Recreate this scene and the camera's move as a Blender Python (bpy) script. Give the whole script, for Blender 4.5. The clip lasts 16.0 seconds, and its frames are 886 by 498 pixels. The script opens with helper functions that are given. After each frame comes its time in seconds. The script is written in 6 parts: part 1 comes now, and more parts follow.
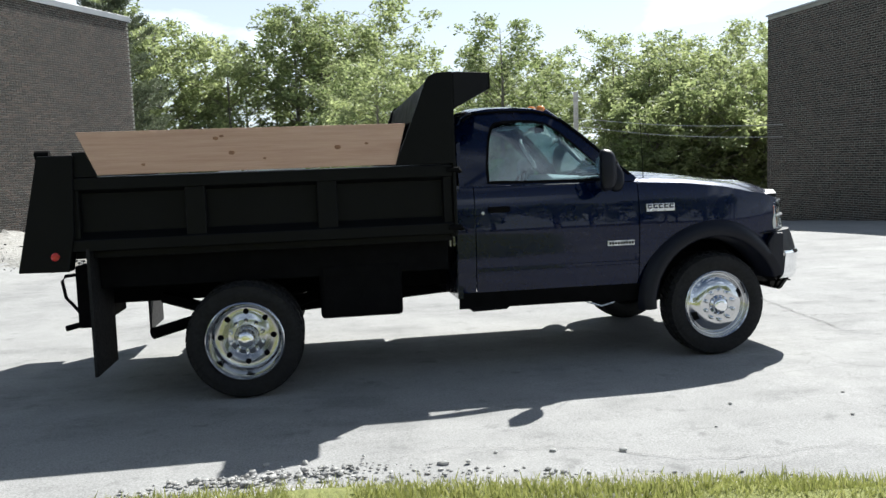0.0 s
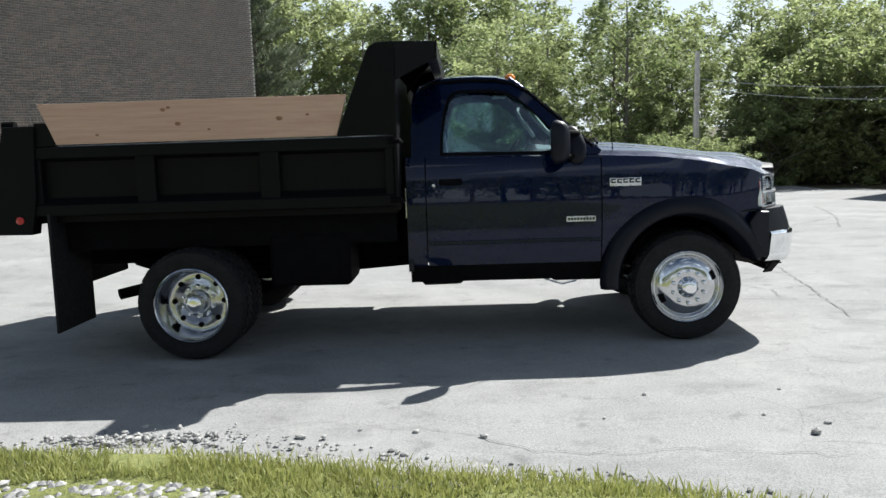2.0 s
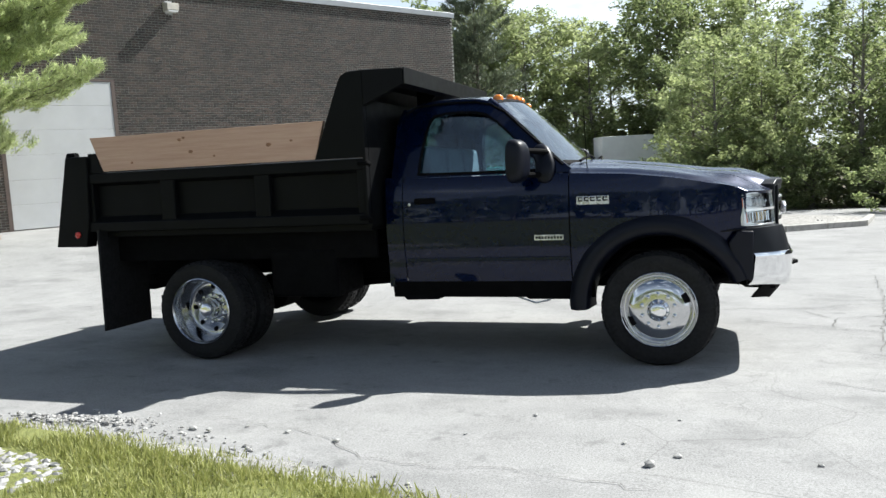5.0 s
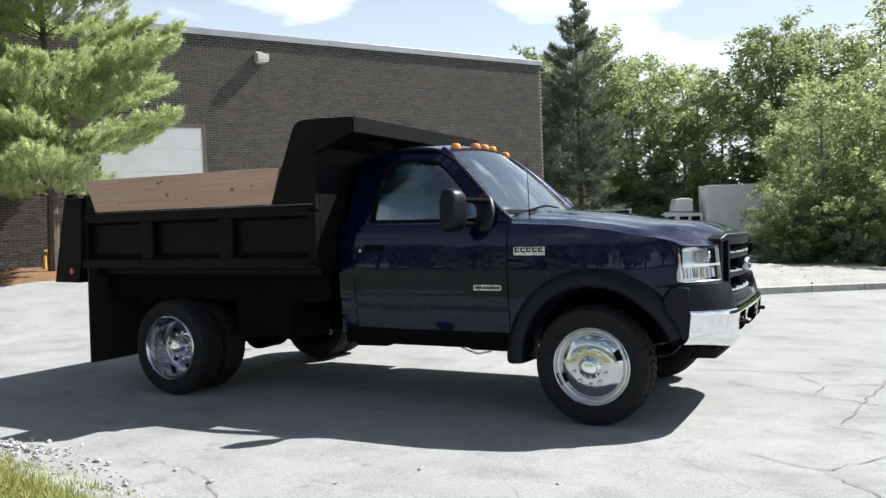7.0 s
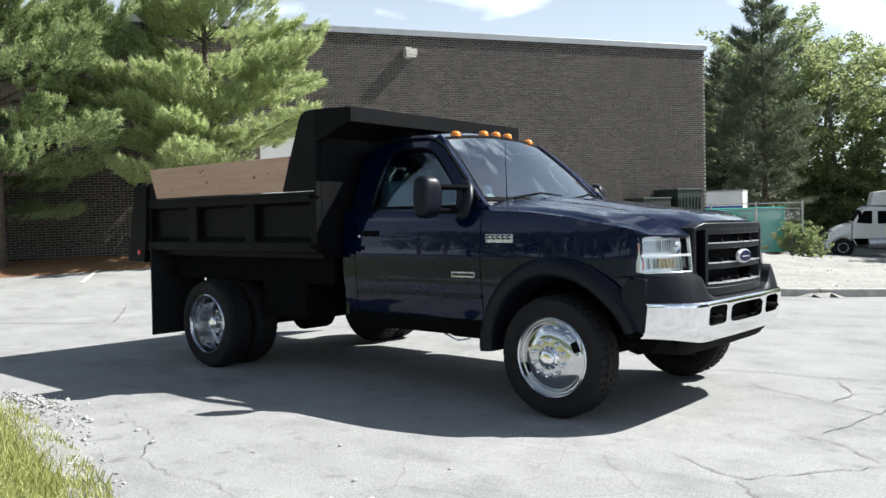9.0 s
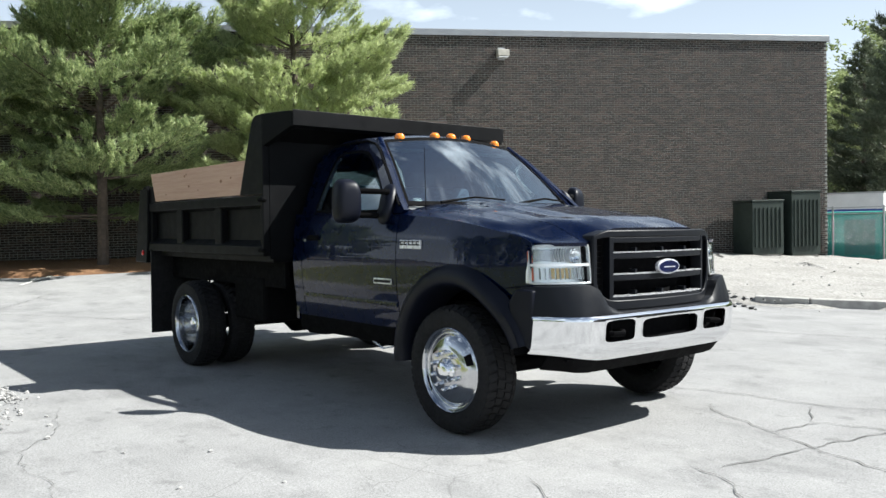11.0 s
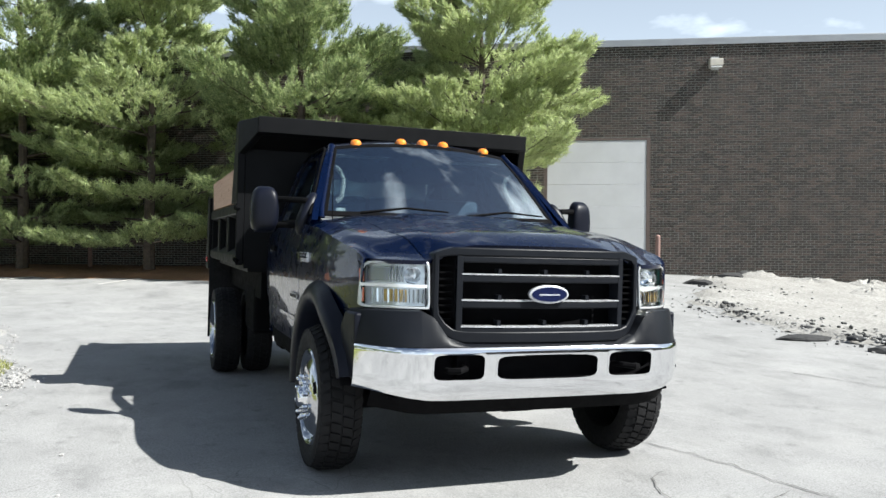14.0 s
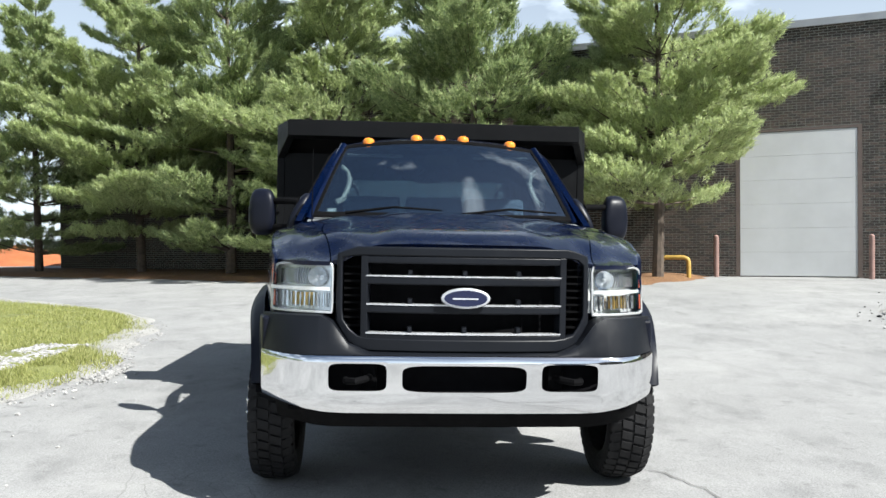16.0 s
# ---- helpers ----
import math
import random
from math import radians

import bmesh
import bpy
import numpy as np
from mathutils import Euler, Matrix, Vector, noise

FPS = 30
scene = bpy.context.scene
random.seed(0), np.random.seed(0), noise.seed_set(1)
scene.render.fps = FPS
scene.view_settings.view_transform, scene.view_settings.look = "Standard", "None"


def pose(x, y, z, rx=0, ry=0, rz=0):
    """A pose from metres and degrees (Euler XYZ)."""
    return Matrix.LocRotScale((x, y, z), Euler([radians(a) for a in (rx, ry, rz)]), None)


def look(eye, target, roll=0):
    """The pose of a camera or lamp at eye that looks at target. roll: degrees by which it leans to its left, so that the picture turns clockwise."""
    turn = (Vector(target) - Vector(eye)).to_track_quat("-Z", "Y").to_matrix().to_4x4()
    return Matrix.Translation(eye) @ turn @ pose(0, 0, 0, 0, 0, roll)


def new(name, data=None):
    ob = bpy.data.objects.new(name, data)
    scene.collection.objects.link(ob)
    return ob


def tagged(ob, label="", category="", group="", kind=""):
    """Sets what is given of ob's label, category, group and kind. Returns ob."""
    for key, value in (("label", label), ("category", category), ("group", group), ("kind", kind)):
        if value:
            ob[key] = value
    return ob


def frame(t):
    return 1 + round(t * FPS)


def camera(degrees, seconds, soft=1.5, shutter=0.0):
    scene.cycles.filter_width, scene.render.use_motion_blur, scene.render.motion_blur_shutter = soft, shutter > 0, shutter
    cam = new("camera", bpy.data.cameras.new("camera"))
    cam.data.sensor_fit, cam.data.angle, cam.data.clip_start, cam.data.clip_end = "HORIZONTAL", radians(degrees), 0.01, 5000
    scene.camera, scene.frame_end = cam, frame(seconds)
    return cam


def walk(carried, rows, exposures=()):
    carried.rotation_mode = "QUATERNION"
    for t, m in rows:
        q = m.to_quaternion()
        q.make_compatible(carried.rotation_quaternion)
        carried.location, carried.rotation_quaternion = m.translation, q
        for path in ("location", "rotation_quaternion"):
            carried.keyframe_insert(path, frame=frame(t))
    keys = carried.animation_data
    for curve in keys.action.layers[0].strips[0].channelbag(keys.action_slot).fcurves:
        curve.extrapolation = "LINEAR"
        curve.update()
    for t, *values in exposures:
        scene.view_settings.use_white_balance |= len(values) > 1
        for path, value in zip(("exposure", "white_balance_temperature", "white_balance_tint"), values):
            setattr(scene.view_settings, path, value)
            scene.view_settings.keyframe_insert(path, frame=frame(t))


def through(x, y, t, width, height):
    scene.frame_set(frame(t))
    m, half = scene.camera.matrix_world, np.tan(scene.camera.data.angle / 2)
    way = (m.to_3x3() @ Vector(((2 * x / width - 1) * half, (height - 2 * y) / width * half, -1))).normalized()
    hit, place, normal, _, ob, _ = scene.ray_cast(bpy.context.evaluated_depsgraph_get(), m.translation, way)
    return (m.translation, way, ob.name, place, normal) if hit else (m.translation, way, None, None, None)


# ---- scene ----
cam = camera(56.6, 16.0)
PATH = [
    (0, (-3.092, -6.989, 1.612), (-2.785, -5.024, 1.403), -2.05),
    (0.5, (-2.709, -6.997, 1.604), (-2.509, -5.022, 1.362), -1.81),
    (1, (-2.391, -7.042, 1.639), (-2.266, -5.058, 1.422), -2.52),
    (1.5, (-1.988, -7.071, 1.644), (-1.984, -5.093, 1.345), -3.16),
    (2, (-1.615, -7.006, 1.634), (-1.671, -5.028, 1.345), -1.88),
    (2.5, (-1.307, -7.010, 1.611), (-1.501, -5.041, 1.319), -2.54),
    (3, (-0.948, -7.047, 1.664), (-1.240, -5.084, 1.410), -2.67),
    (3.5, (-0.564, -6.974, 1.651), (-0.894, -5.018, 1.397), 0.21),
    (4, (-0.253, -6.918, 1.610), (-0.663, -4.977, 1.357), -2.45),
    (4.2, (-0.097, -6.910, 1.579), (-0.568, -4.982, 1.333), -2.68),
    (6.3, (1.218, -6.541, 1.536), (0.434, -4.707, 1.398), -2.72),
    (6.5, (1.339, -6.459, 1.517), (0.538, -4.630, 1.402), -1.60),
    (7, (1.656, -6.341, 1.521), (0.740, -4.566, 1.425), -2.09),
    (7.5, (2.000, -6.176, 1.446), (0.887, -4.518, 1.337), -1.92),
    (8, (2.343, -5.976, 1.416), (1.161, -4.365, 1.331), -2.09),
    (8.5, (2.644, -5.729, 1.424), (1.417, -4.152, 1.343), -2.14),
    (9, (2.982, -5.524, 1.426), (1.675, -4.013, 1.328), -1.73),
    (9.2, (3.081, -5.423, 1.420), (1.765, -3.920, 1.336), -1.16),
    (11.3, (4.088, -4.064, 1.400), (2.480, -2.875, 1.337), -0.84),
    (11.5, (4.176, -3.925, 1.366), (2.528, -2.792, 1.334), 0.04),
    (12, (4.325, -3.516, 1.367), (2.604, -2.500, 1.299), -0.23),
    (12.5, (4.425, -3.112, 1.359), (2.679, -2.138, 1.298), -0.26),
    (13, (4.544, -2.726, 1.348), (2.716, -1.916, 1.298), 0.78),
    (13.5, (4.591, -2.315, 1.331), (2.730, -1.585, 1.299), 1.34),
    (14, (4.611, -1.914, 1.332), (2.733, -1.226, 1.304), 0.28),
    (14.5, (4.680, -1.531, 1.327), (2.745, -1.027, 1.276), 1.11),
    (15, (4.621, -1.103, 1.304), (2.671, -0.659, 1.281), 0.79),
    (15.5, (4.605, -0.728, 1.293), (2.628, -0.424, 1.311), -0.00),
    (16, (4.583, -0.328, 1.298), (2.587, -0.192, 1.283), -0.42),
]
walk(cam, [(t, look(eye, target, roll)) for t, eye, target, roll in PATH],
     exposures=[(0.0, 1.14, 6150, 7.0), (2.5, 0.98, 6150, 7.0), (4.0, 1.08, 6150, 7.0), (7.0, 1.18, 6150, 7.0), (16.0, 1.16, 6150, 7.0)])

# ---- sky and sun ----
SUN = Vector((0.648, 0.767, 1.0)).normalized()
world = bpy.data.worlds.new("sky")
scene.world = world
world.use_nodes = True
wn, wl = world.node_tree.nodes, world.node_tree.links
sky = wn.new("ShaderNodeTexSky")
sky.sky_type, sky.sun_disc = 'NISHITA', False
sky.sun_elevation = math.asin(SUN.z)
sky.sun_rotation = math.atan2(SUN.x, SUN.y)
sky.dust_density, sky.ozone_density = 1.2, 1.6
# thin fair-weather clouds over the blue
wtc = wn.new("ShaderNodeTexCoord")
wmap = wn.new("ShaderNodeMapping")
wmap.inputs["Scale"].default_value = (1.6, 1.6, 4.0)
wnoise = wn.new("ShaderNodeTexNoise")
wnoise.inputs["Scale"].default_value = 2.3
wnoise.inputs["Detail"].default_value = 7.0
wramp = wn.new("ShaderNodeValToRGB")
wramp.color_ramp.elements[0].position, wramp.color_ramp.elements[1].position = 0.525, 0.71
wmix = wn.new("ShaderNodeMixRGB")
wmix.inputs["Color2"].default_value = (20.5, 22.0, 23.6, 1)
wl.new(wtc.outputs["Generated"], wmap.inputs["Vector"])
wl.new(wmap.outputs["Vector"], wnoise.inputs["Vector"])
# more cloud is seen towards the horizon
wsep = wn.new("ShaderNodeSeparateXYZ")
wlow, wpow, wadd = wn.new("ShaderNodeMath"), wn.new("ShaderNodeMath"), wn.new("ShaderNodeMath")
wlow.operation, wpow.operation, wadd.operation = 'SUBTRACT', 'POWER', 'MULTIPLY_ADD'
wlow.inputs[0].default_value, wlow.use_clamp = 1.0, True
wpow.inputs[1].default_value = 4.0
wadd.inputs[1].default_value = 0.10
wl.new(wtc.outputs["Generated"], wsep.inputs[0])
wl.new(wsep.outputs["Z"], wlow.inputs[1])
wl.new(wlow.outputs[0], wpow.inputs[0])
wl.new(wpow.outputs[0], wadd.inputs[0])
wl.new(wnoise.outputs["Fac"], wadd.inputs[2])
wl.new(wadd.outputs[0], wramp.inputs["Fac"])
# pale haze low in the sky
wlift, whaze, wmost = wn.new("ShaderNodeMath"), wn.new("ShaderNodeMath"), wn.new("ShaderNodeMath")
wlift.operation, whaze.operation, wmost.operation = 'POWER', 'MULTIPLY', 'MAXIMUM'
wlift.inputs[1].default_value = 2.0
whaze.inputs[1].default_value = 0.62
wl.new(wlow.outputs[0], wlift.inputs[0])
wl.new(wlift.outputs[0], whaze.inputs[0])
wl.new(whaze.outputs[0], wmost.inputs[0])
wl.new(wramp.outputs["Color"], wmost.inputs[1])
wl.new(wmost.outputs[0], wmix.inputs["Fac"])
wl.new(sky.outputs["Color"], wmix.inputs["Color1"])
wl.new(wmix.outputs["Color"], wn["Background"].inputs["Color"])
wn["Background"].inputs["Strength"].default_value = 0.034
sun_data = bpy.data.lights.new("sun", 'SUN')
sun_data.energy, sun_data.angle, sun_data.color = 5.0, radians(0.53), (1.0, 0.95, 0.87)
sun = new("sun", sun_data)
sun.matrix_world = look(SUN * 60, (0, 0, 0))

# ---- materials ----
class Mat:
    """A node material built step by step."""

    def __init__(self, name, color=(0.5, 0.5, 0.5), rough=0.6, metal=0.0, coat=0.0):
        self.m = bpy.data.materials.new(name)
        self.m.use_nodes = True
        self.n, self.l = self.m.node_tree.nodes, self.m.node_tree.links
        self.b = self.n["Principled BSDF"]
        self.b.inputs["Base Color"].default_value = (*color, 1)
        self.b.inputs["Roughness"].default_value = rough
        self.b.inputs["Metallic"].default_value = metal
        self.b.inputs["Coat Weight"].default_value = coat
        self.b.inputs["Coat Roughness"].default_value = 0.03
        self.tc = self.n.new("ShaderNodeTexCoord")

    def noise(self, scale, detail=4.0, rough=0.6, stretch=(1, 1, 1), coord="Object"):
        mp = self.n.new("ShaderNodeMapping")
        mp.inputs["Scale"].default_value = stretch
        self.l.new(self.tc.outputs[coord], mp.inputs["Vector"])
        t = self.n.new("ShaderNodeTexNoise")
        t.inputs["Scale"].default_value, t.inputs["Detail"].default_value = scale, detail
        t.inputs["Roughness"].default_value = rough
        self.l.new(mp.outputs["Vector"], t.inputs["Vector"])
        return t.outputs["Fac"]

    def ramp(self, fac, stops):
        r = self.n.new("ShaderNodeValToRGB")
        e = r.color_ramp.elements
        while len(e) < len(stops):
            e.new(0.5)
        for k, (p, c) in zip(e, stops):
            k.position = p
            k.color = (*c, 1) if len(c) == 3 else c
        self.l.new(fac, r.inputs["Fac"])
        return r.outputs["Color"]

    def mix(self, fac, a, b, mode='MIX'):
        x = self.n.new("ShaderNodeMixRGB")
        x.blend_type = mode
        for sock, v in (("Fac", fac), ("Color1", a), ("Color2", b)):
            if isinstance(v, (int, float)):
                x.inputs[sock].default_value = v
            elif isinstance(v, tuple):
                x.inputs[sock].default_value = (*v, 1)
            else:
                self.l.new(v, x.inputs[sock])
        return x.outputs["Color"]

    def math(self, op, a, b=0.0):
        x = self.n.new("ShaderNodeMath")
        x.operation = op
        for i, v in enumerate((a, b)):
            if isinstance(v, (int, float)):
                x.inputs[i].default_value = v
            else:
                self.l.new(v, x.inputs[i])
        return x.outputs[0]

    def color(self, sock):
        self.l.new(sock, self.b.inputs["Base Color"])
        return self

    def rough(self, sock):
        self.l.new(sock, self.b.inputs["Roughness"])
        return self

    def bump(self, sock, strength=0.3, dist=0.01):
        x = self.n.new("ShaderNodeBump")
        x.inputs["Strength"].default_value, x.inputs["Distance"].default_value = strength, dist
        self.l.new(sock, x.inputs["Height"])
        self.l.new(x.outputs["Normal"], self.b.inputs["Normal"])
        return self

    def random(self):
        return self.n.new("ShaderNodeObjectInfo").outputs["Random"]

    def island(self):
        return self.n.new("ShaderNodeNewGeometry").outputs["Random Per Island"]


def grey(v):
    return (v, v, v)


def simple(name, color, rough, metal=0.0, coat=0.0, vary=0.15, scale=6.0, bump=0.0, spec=0.5):
    """A plain surface with faint mottling in colour and gloss."""
    m = Mat(name, color, rough, metal, coat)
    m.b.inputs["Specular IOR Level"].default_value = spec
    f = m.noise(scale, 5)
    lo, hi = tuple(c * (1 - vary) for c in color), tuple(min(1, c * (1 + vary)) for c in color)
    m.color(m.ramp(f, [(0.3, lo), (0.7, hi)]))
    m.rough(m.ramp(m.noise(scale * 3.1, 4), [(0.3, grey(max(0.02, rough * 0.85))), (0.7, grey(min(1, rough * 1.15)))]))
    if bump:
        m.bump(m.noise(scale * 12, 4), bump, 0.003)
    return m.m


def mat_paint():
    m = Mat("navy_paint", (0.001, 0.0035, 0.02), 0.35, 0.45, 0.80)
    m.b.inputs["Specular IOR Level"].default_value = 0.05
    m.b.inputs["Coat IOR"].default_value = 1.39
    m.b.inputs["Coat Roughness"].default_value = 0.012
    f = m.noise(1.3, 3)
    m.color(m.ramp(f, [(0.3, (0.0003, 0.0036, 0.0215)), (0.7, (0.0004, 0.0052, 0.0300))]))
    m.rough(m.ramp(m.noise(9, 5), [(0.3, grey(0.22)), (0.7, grey(0.34))]))
    return m.m


def mat_wood():
    m = Mat("pine_board", (0.55, 0.36, 0.22), 0.75)
    grain = m.noise(3.0, 8, 0.65, (0.6, 1, 14))
    fine = m.noise(20.0, 6, 0.7, (0.3, 1, 10))
    c = m.ramp(grain, [(0.3, (0.44, 0.265, 0.20)), (0.5, (0.51, 0.325, 0.25)), (0.75, (0.58, 0.39, 0.31))])
    c = m.mix(0.25, c, m.ramp(fine, [(0.35, (0.38, 0.24, 0.17)), (0.65, (0.62, 0.45, 0.35))]))
    m.color(c).bump(fine, 0.25, 0.002)
    return m.m


def mat_asphalt():
    m = Mat("worn_asphalt", grey(0.2), 0.93)
    m.b.inputs["Specular IOR Level"].default_value = 0.2
    big = m.noise(0.22, 5, 0.6)
    mid = m.noise(1.7, 6, 0.65)
    grit = m.noise(95.0, 3, 0.7)
    c = m.ramp(big, [(0.3, (0.18, 0.18, 0.18)), (0.55, (0.255, 0.255, 0.253)), (0.75, (0.32, 0.318, 0.314))])
    c = m.mix(0.55, c, m.ramp(mid, [(0.3, grey(0.165)), (0.7, grey(0.34))]))
    c = m.mix(0.5, c, m.ramp(grit, [(0.35, grey(0.14)), (0.6, grey(0.38))]))
    spots = m.noise(5.2, 3, 0.5)
    c = m.mix(m.ramp(spots, [(0.63, grey(0)), (0.74, grey(0.45))]), c, (0.11, 0.11, 0.11))
    # dusty scuffs and patches
    c = m.mix(m.ramp(m.noise(0.55, 8, 0.72), [(0.50, grey(0)), (0.68, grey(0.5))]), c, (0.37, 0.368, 0.36))
    c = m.mix(m.ramp(m.noise(0.9, 7, 0.7, (1.0, 1.7, 1)), [(0.50, grey(0)), (0.70, grey(0.48))]), c, (0.11, 0.111, 0.113))
    # fine crazing where the surface has aged
    bend = m.n.new("ShaderNodeTexNoise")
    bend.inputs["Scale"].default_value, bend.inputs["Detail"].default_value = 2.2, 4.0
    m.l.new(m.tc.outputs["Object"], bend.inputs["Vector"])
    vec = m.mix(0.16, m.tc.outputs["Object"], bend.outputs["Color"], 'ADD')
    for scale, wide in ((0.8, 0.005), (3.4, 0.012)):
        vor = m.n.new("ShaderNodeTexVoronoi")
        vor.feature = 'DISTANCE_TO_EDGE'
        vor.inputs["Scale"].default_value = scale
        m.l.new(vec, vor.inputs["Vector"])
        line = m.ramp(vor.outputs["Distance"], [(0.0, grey(0.45)), (wide, grey(0))])
        here = m.ramp(m.noise(0.16 if scale < 1 else 0.3, 3, 0.5, (1, 1, 1)), [(0.58, grey(0)), (0.68, grey(1))])
        c = m.mix(m.mix(1.0, line, here, 'MULTIPLY'), c, (0.075, 0.074, 0.072))
    m.color(c).bump(m.mix(0.3, grit, mid), 0.5, 0.006)
    return m.m


def mat_soil(name, lo, mid, hi, scale=3.0, bump=0.8):
    m = Mat(name, mid, 0.97)
    a, b = m.noise(scale * 0.15, 5), m.noise(scale * 6, 6, 0.7)
    c = m.ramp(b, [(0.3, lo), (0.5, mid), (0.72, hi)])
    c = m.mix(m.ramp(a, [(0.35, grey(0)), (0.7, grey(0.55))]), c, lo)
    m.color(c).bump(b, bump, 0.03)
    return m.m


def mat_brick(name, single=False):
    m = Mat(name, (0.2, 0.15, 0.12), 0.9)
    c = m.ramp(m.random() if single else m.island(), [(0.0, (0.008, 0.0075, 0.007)), (0.3, (0.016, 0.014, 0.013)), (0.5, (0.042, 0.033, 0.029)), (1.0, (0.102, 0.074, 0.061))])
    c = m.mix(0.2, c, m.ramp(m.noise(0.35, 5), [(0.3, (0.032, 0.027, 0.024)), (0.7, (0.075, 0.064, 0.055))]))
    c = m.mix(0.2, c, m.ramp(m.noise(40, 5), [(0.3, (0.03, 0.023, 0.019)), (0.7, (0.10, 0.077, 0.064))]))
    m.color(c).bump(m.noise(60, 4), 0.4, 0.004)
    return m.m


def mat_leaf(name, lo, mid, hi, through=0.35):
    m = Mat(name, mid, 0.55)
    r = m.island()
    c = m.ramp(r, [(0.0, lo), (0.5, mid), (1.0, hi)])
    c = m.mix(0.35, c, m.ramp(m.random(), [(0.0, lo), (1.0, hi)]))
    m.color(c)
    tr = m.n.new("ShaderNodeBsdfTranslucent")
    m.l.new(c, tr.inputs["Color"])
    mx = m.n.new("ShaderNodeMixShader")
    mx.inputs[0].default_value = through
    m.l.new(m.b.outputs[0], mx.inputs[1])
    m.l.new(tr.outputs[0], mx.inputs[2])
    m.l.new(mx.outputs[0], m.n["Material Output"].inputs["Surface"])
    return m.m


def mat_glass(name, tint=(0.75, 0.85, 0.82), rough=0.0, face=0.04):
    """Thin sheet glass: clear, with a gloss that grows towards grazing view."""
    m = bpy.data.materials.new(name)
    m.use_nodes = True
    n, l = m.node_tree.nodes, m.node_tree.links
    n.remove(n["Principled BSDF"])
    t, g, mx, f = (n.new("ShaderNodeBsdfTransparent"), n.new("ShaderNodeBsdfGlossy"), n.new("ShaderNodeMixShader"), n.new("ShaderNodeLayerWeight"))
    f.inputs["Blend"].default_value = 0.5
    p, k = n.new("ShaderNodeMath"), n.new("ShaderNodeMath")
    p.operation, k.operation = 'POWER', 'MULTIPLY_ADD'
    p.inputs[1].default_value = 5.0
    k.inputs[1].default_value, k.inputs[2].default_value = 1.0 - face, face
    t.inputs["Color"].default_value = (*tint, 1)
    g.inputs["Roughness"].default_value = rough
    l.new(f.outputs["Facing"], p.inputs[0])
    l.new(p.outputs[0], k.inputs[0])
    l.new(k.outputs[0], mx.inputs[0])
    l.new(t.outputs[0], mx.inputs[1])
    l.new(g.outputs[0], mx.inputs[2])
    l.new(mx.outputs[0], n["Material Output"].inputs["Surface"])
    return m


PAINT = mat_paint()
BLACK = simple("satin_black_steel", (0.0042, 0.0045, 0.0052), 0.48, 0.0, 0.0, 0.2, 3.0, 0.05, 0.10)
CHASSIS = simple("chassis_black", (0.0035, 0.0035, 0.004), 0.8, 0.0, 0.0, 0.3, 8.0, 0.0, 0.06)
TRIM = simple("grey_plastic", (0.0068, 0.0080, 0.0112), 0.42, 0.0, 0.0, 0.1, 5.0, 0.05, 0.20)
FLARE = simple("dark_plastic", (0.0048, 0.0060, 0.0120), 0.40, 0.0, 0.0, 0.15, 5.0, 0.05, 0.2)
CHROME = simple("chrome", (0.82, 0.83, 0.85), 0.05, 1.0, 0.0, 0.03, 4.0)
POLISH = simple("polished_steel", (0.56, 0.57, 0.59), 0.12, 1.0, 0.0, 0.06, 8.0)
# polished steel darkened for the shaded reflections in the deep rear dish
POLISH_SHADED = simple("shaded_polished_steel", (0.46, 0.47, 0.49), 0.13, 1.0, 0.0, 0.12, 9.0)
RUBBER = simple("tyre_rubber", (0.009, 0.009, 0.010), 0.8, 0.0, 0.0, 0.35, 14.0, 0.2, 0.3)
# near-black that stands for shade inside openings; also wheel wells and lorry windows
DARK = simple("shade_and_window_black", (0.004, 0.004, 0.005), 0.9, 0.0, 0.0, 0.15, 6.0, 0.0, 0.1)
WOOD = mat_wood()
KNOT = simple("wood_knot", (0.24, 0.12, 0.07), 0.7, 0, 0, 0.3, 30.0)
AMBER = Mat("amber_lens", (0.75, 0.22, 0.015), 0.15, 0.0, 0.6).m
RED = Mat("red_lens", (0.45, 0.02, 0.02), 0.2, 0.0, 0.6).m
WINDOW = mat_glass("cab_glass", (0.60, 0.72, 0.75), 0.0, 0.42)
SIDEGLASS = mat_glass("cab_side_glass", (0.66, 0.80, 0.82), 0.0, 0.13)
LENS = mat_glass("lamp_glass", (0.95, 0.97, 0.98), 0.0, 0.04)
SEAT = simple("grey_blue_cloth", (0.16, 0.20, 0.27), 0.85, 0, 0, 0.2, 20.0)
CABIN = simple("grey_vinyl", (0.17, 0.18, 0.19), 0.6, 0, 0, 0.12, 12.0)
EMBLEM = Mat("emblem_blue", (0.003, 0.007, 0.040), 0.25, 0.0, 0.4).m
SILVER = simple("silver_badge", (0.66, 0.67, 0.70), 0.28, 0.6)
WHITE = simple("white_paint", (0.72, 0.73, 0.73), 0.45, 0, 0, 0.06, 2.0)
ASPHALT = mat_asphalt()
SAND = mat_soil("pale_sand", (0.19, 0.182, 0.168), (0.32, 0.312, 0.295), (0.47, 0.462, 0.445), 3.0)
EARTH = mat_soil("leafy_earth", (0.035, 0.03, 0.018), (0.07, 0.06, 0.03), (0.11, 0.10, 0.05), 3.0)
MULCH = mat_soil("bark_mulch", (0.09, 0.045, 0.02), (0.20, 0.105, 0.05), (0.34, 0.19, 0.09), 5.0)
TURF = mat_soil("turf_soil", (0.10, 0.11, 0.04), (0.18, 0.20, 0.055), (0.27, 0.27, 0.10), 4.0)
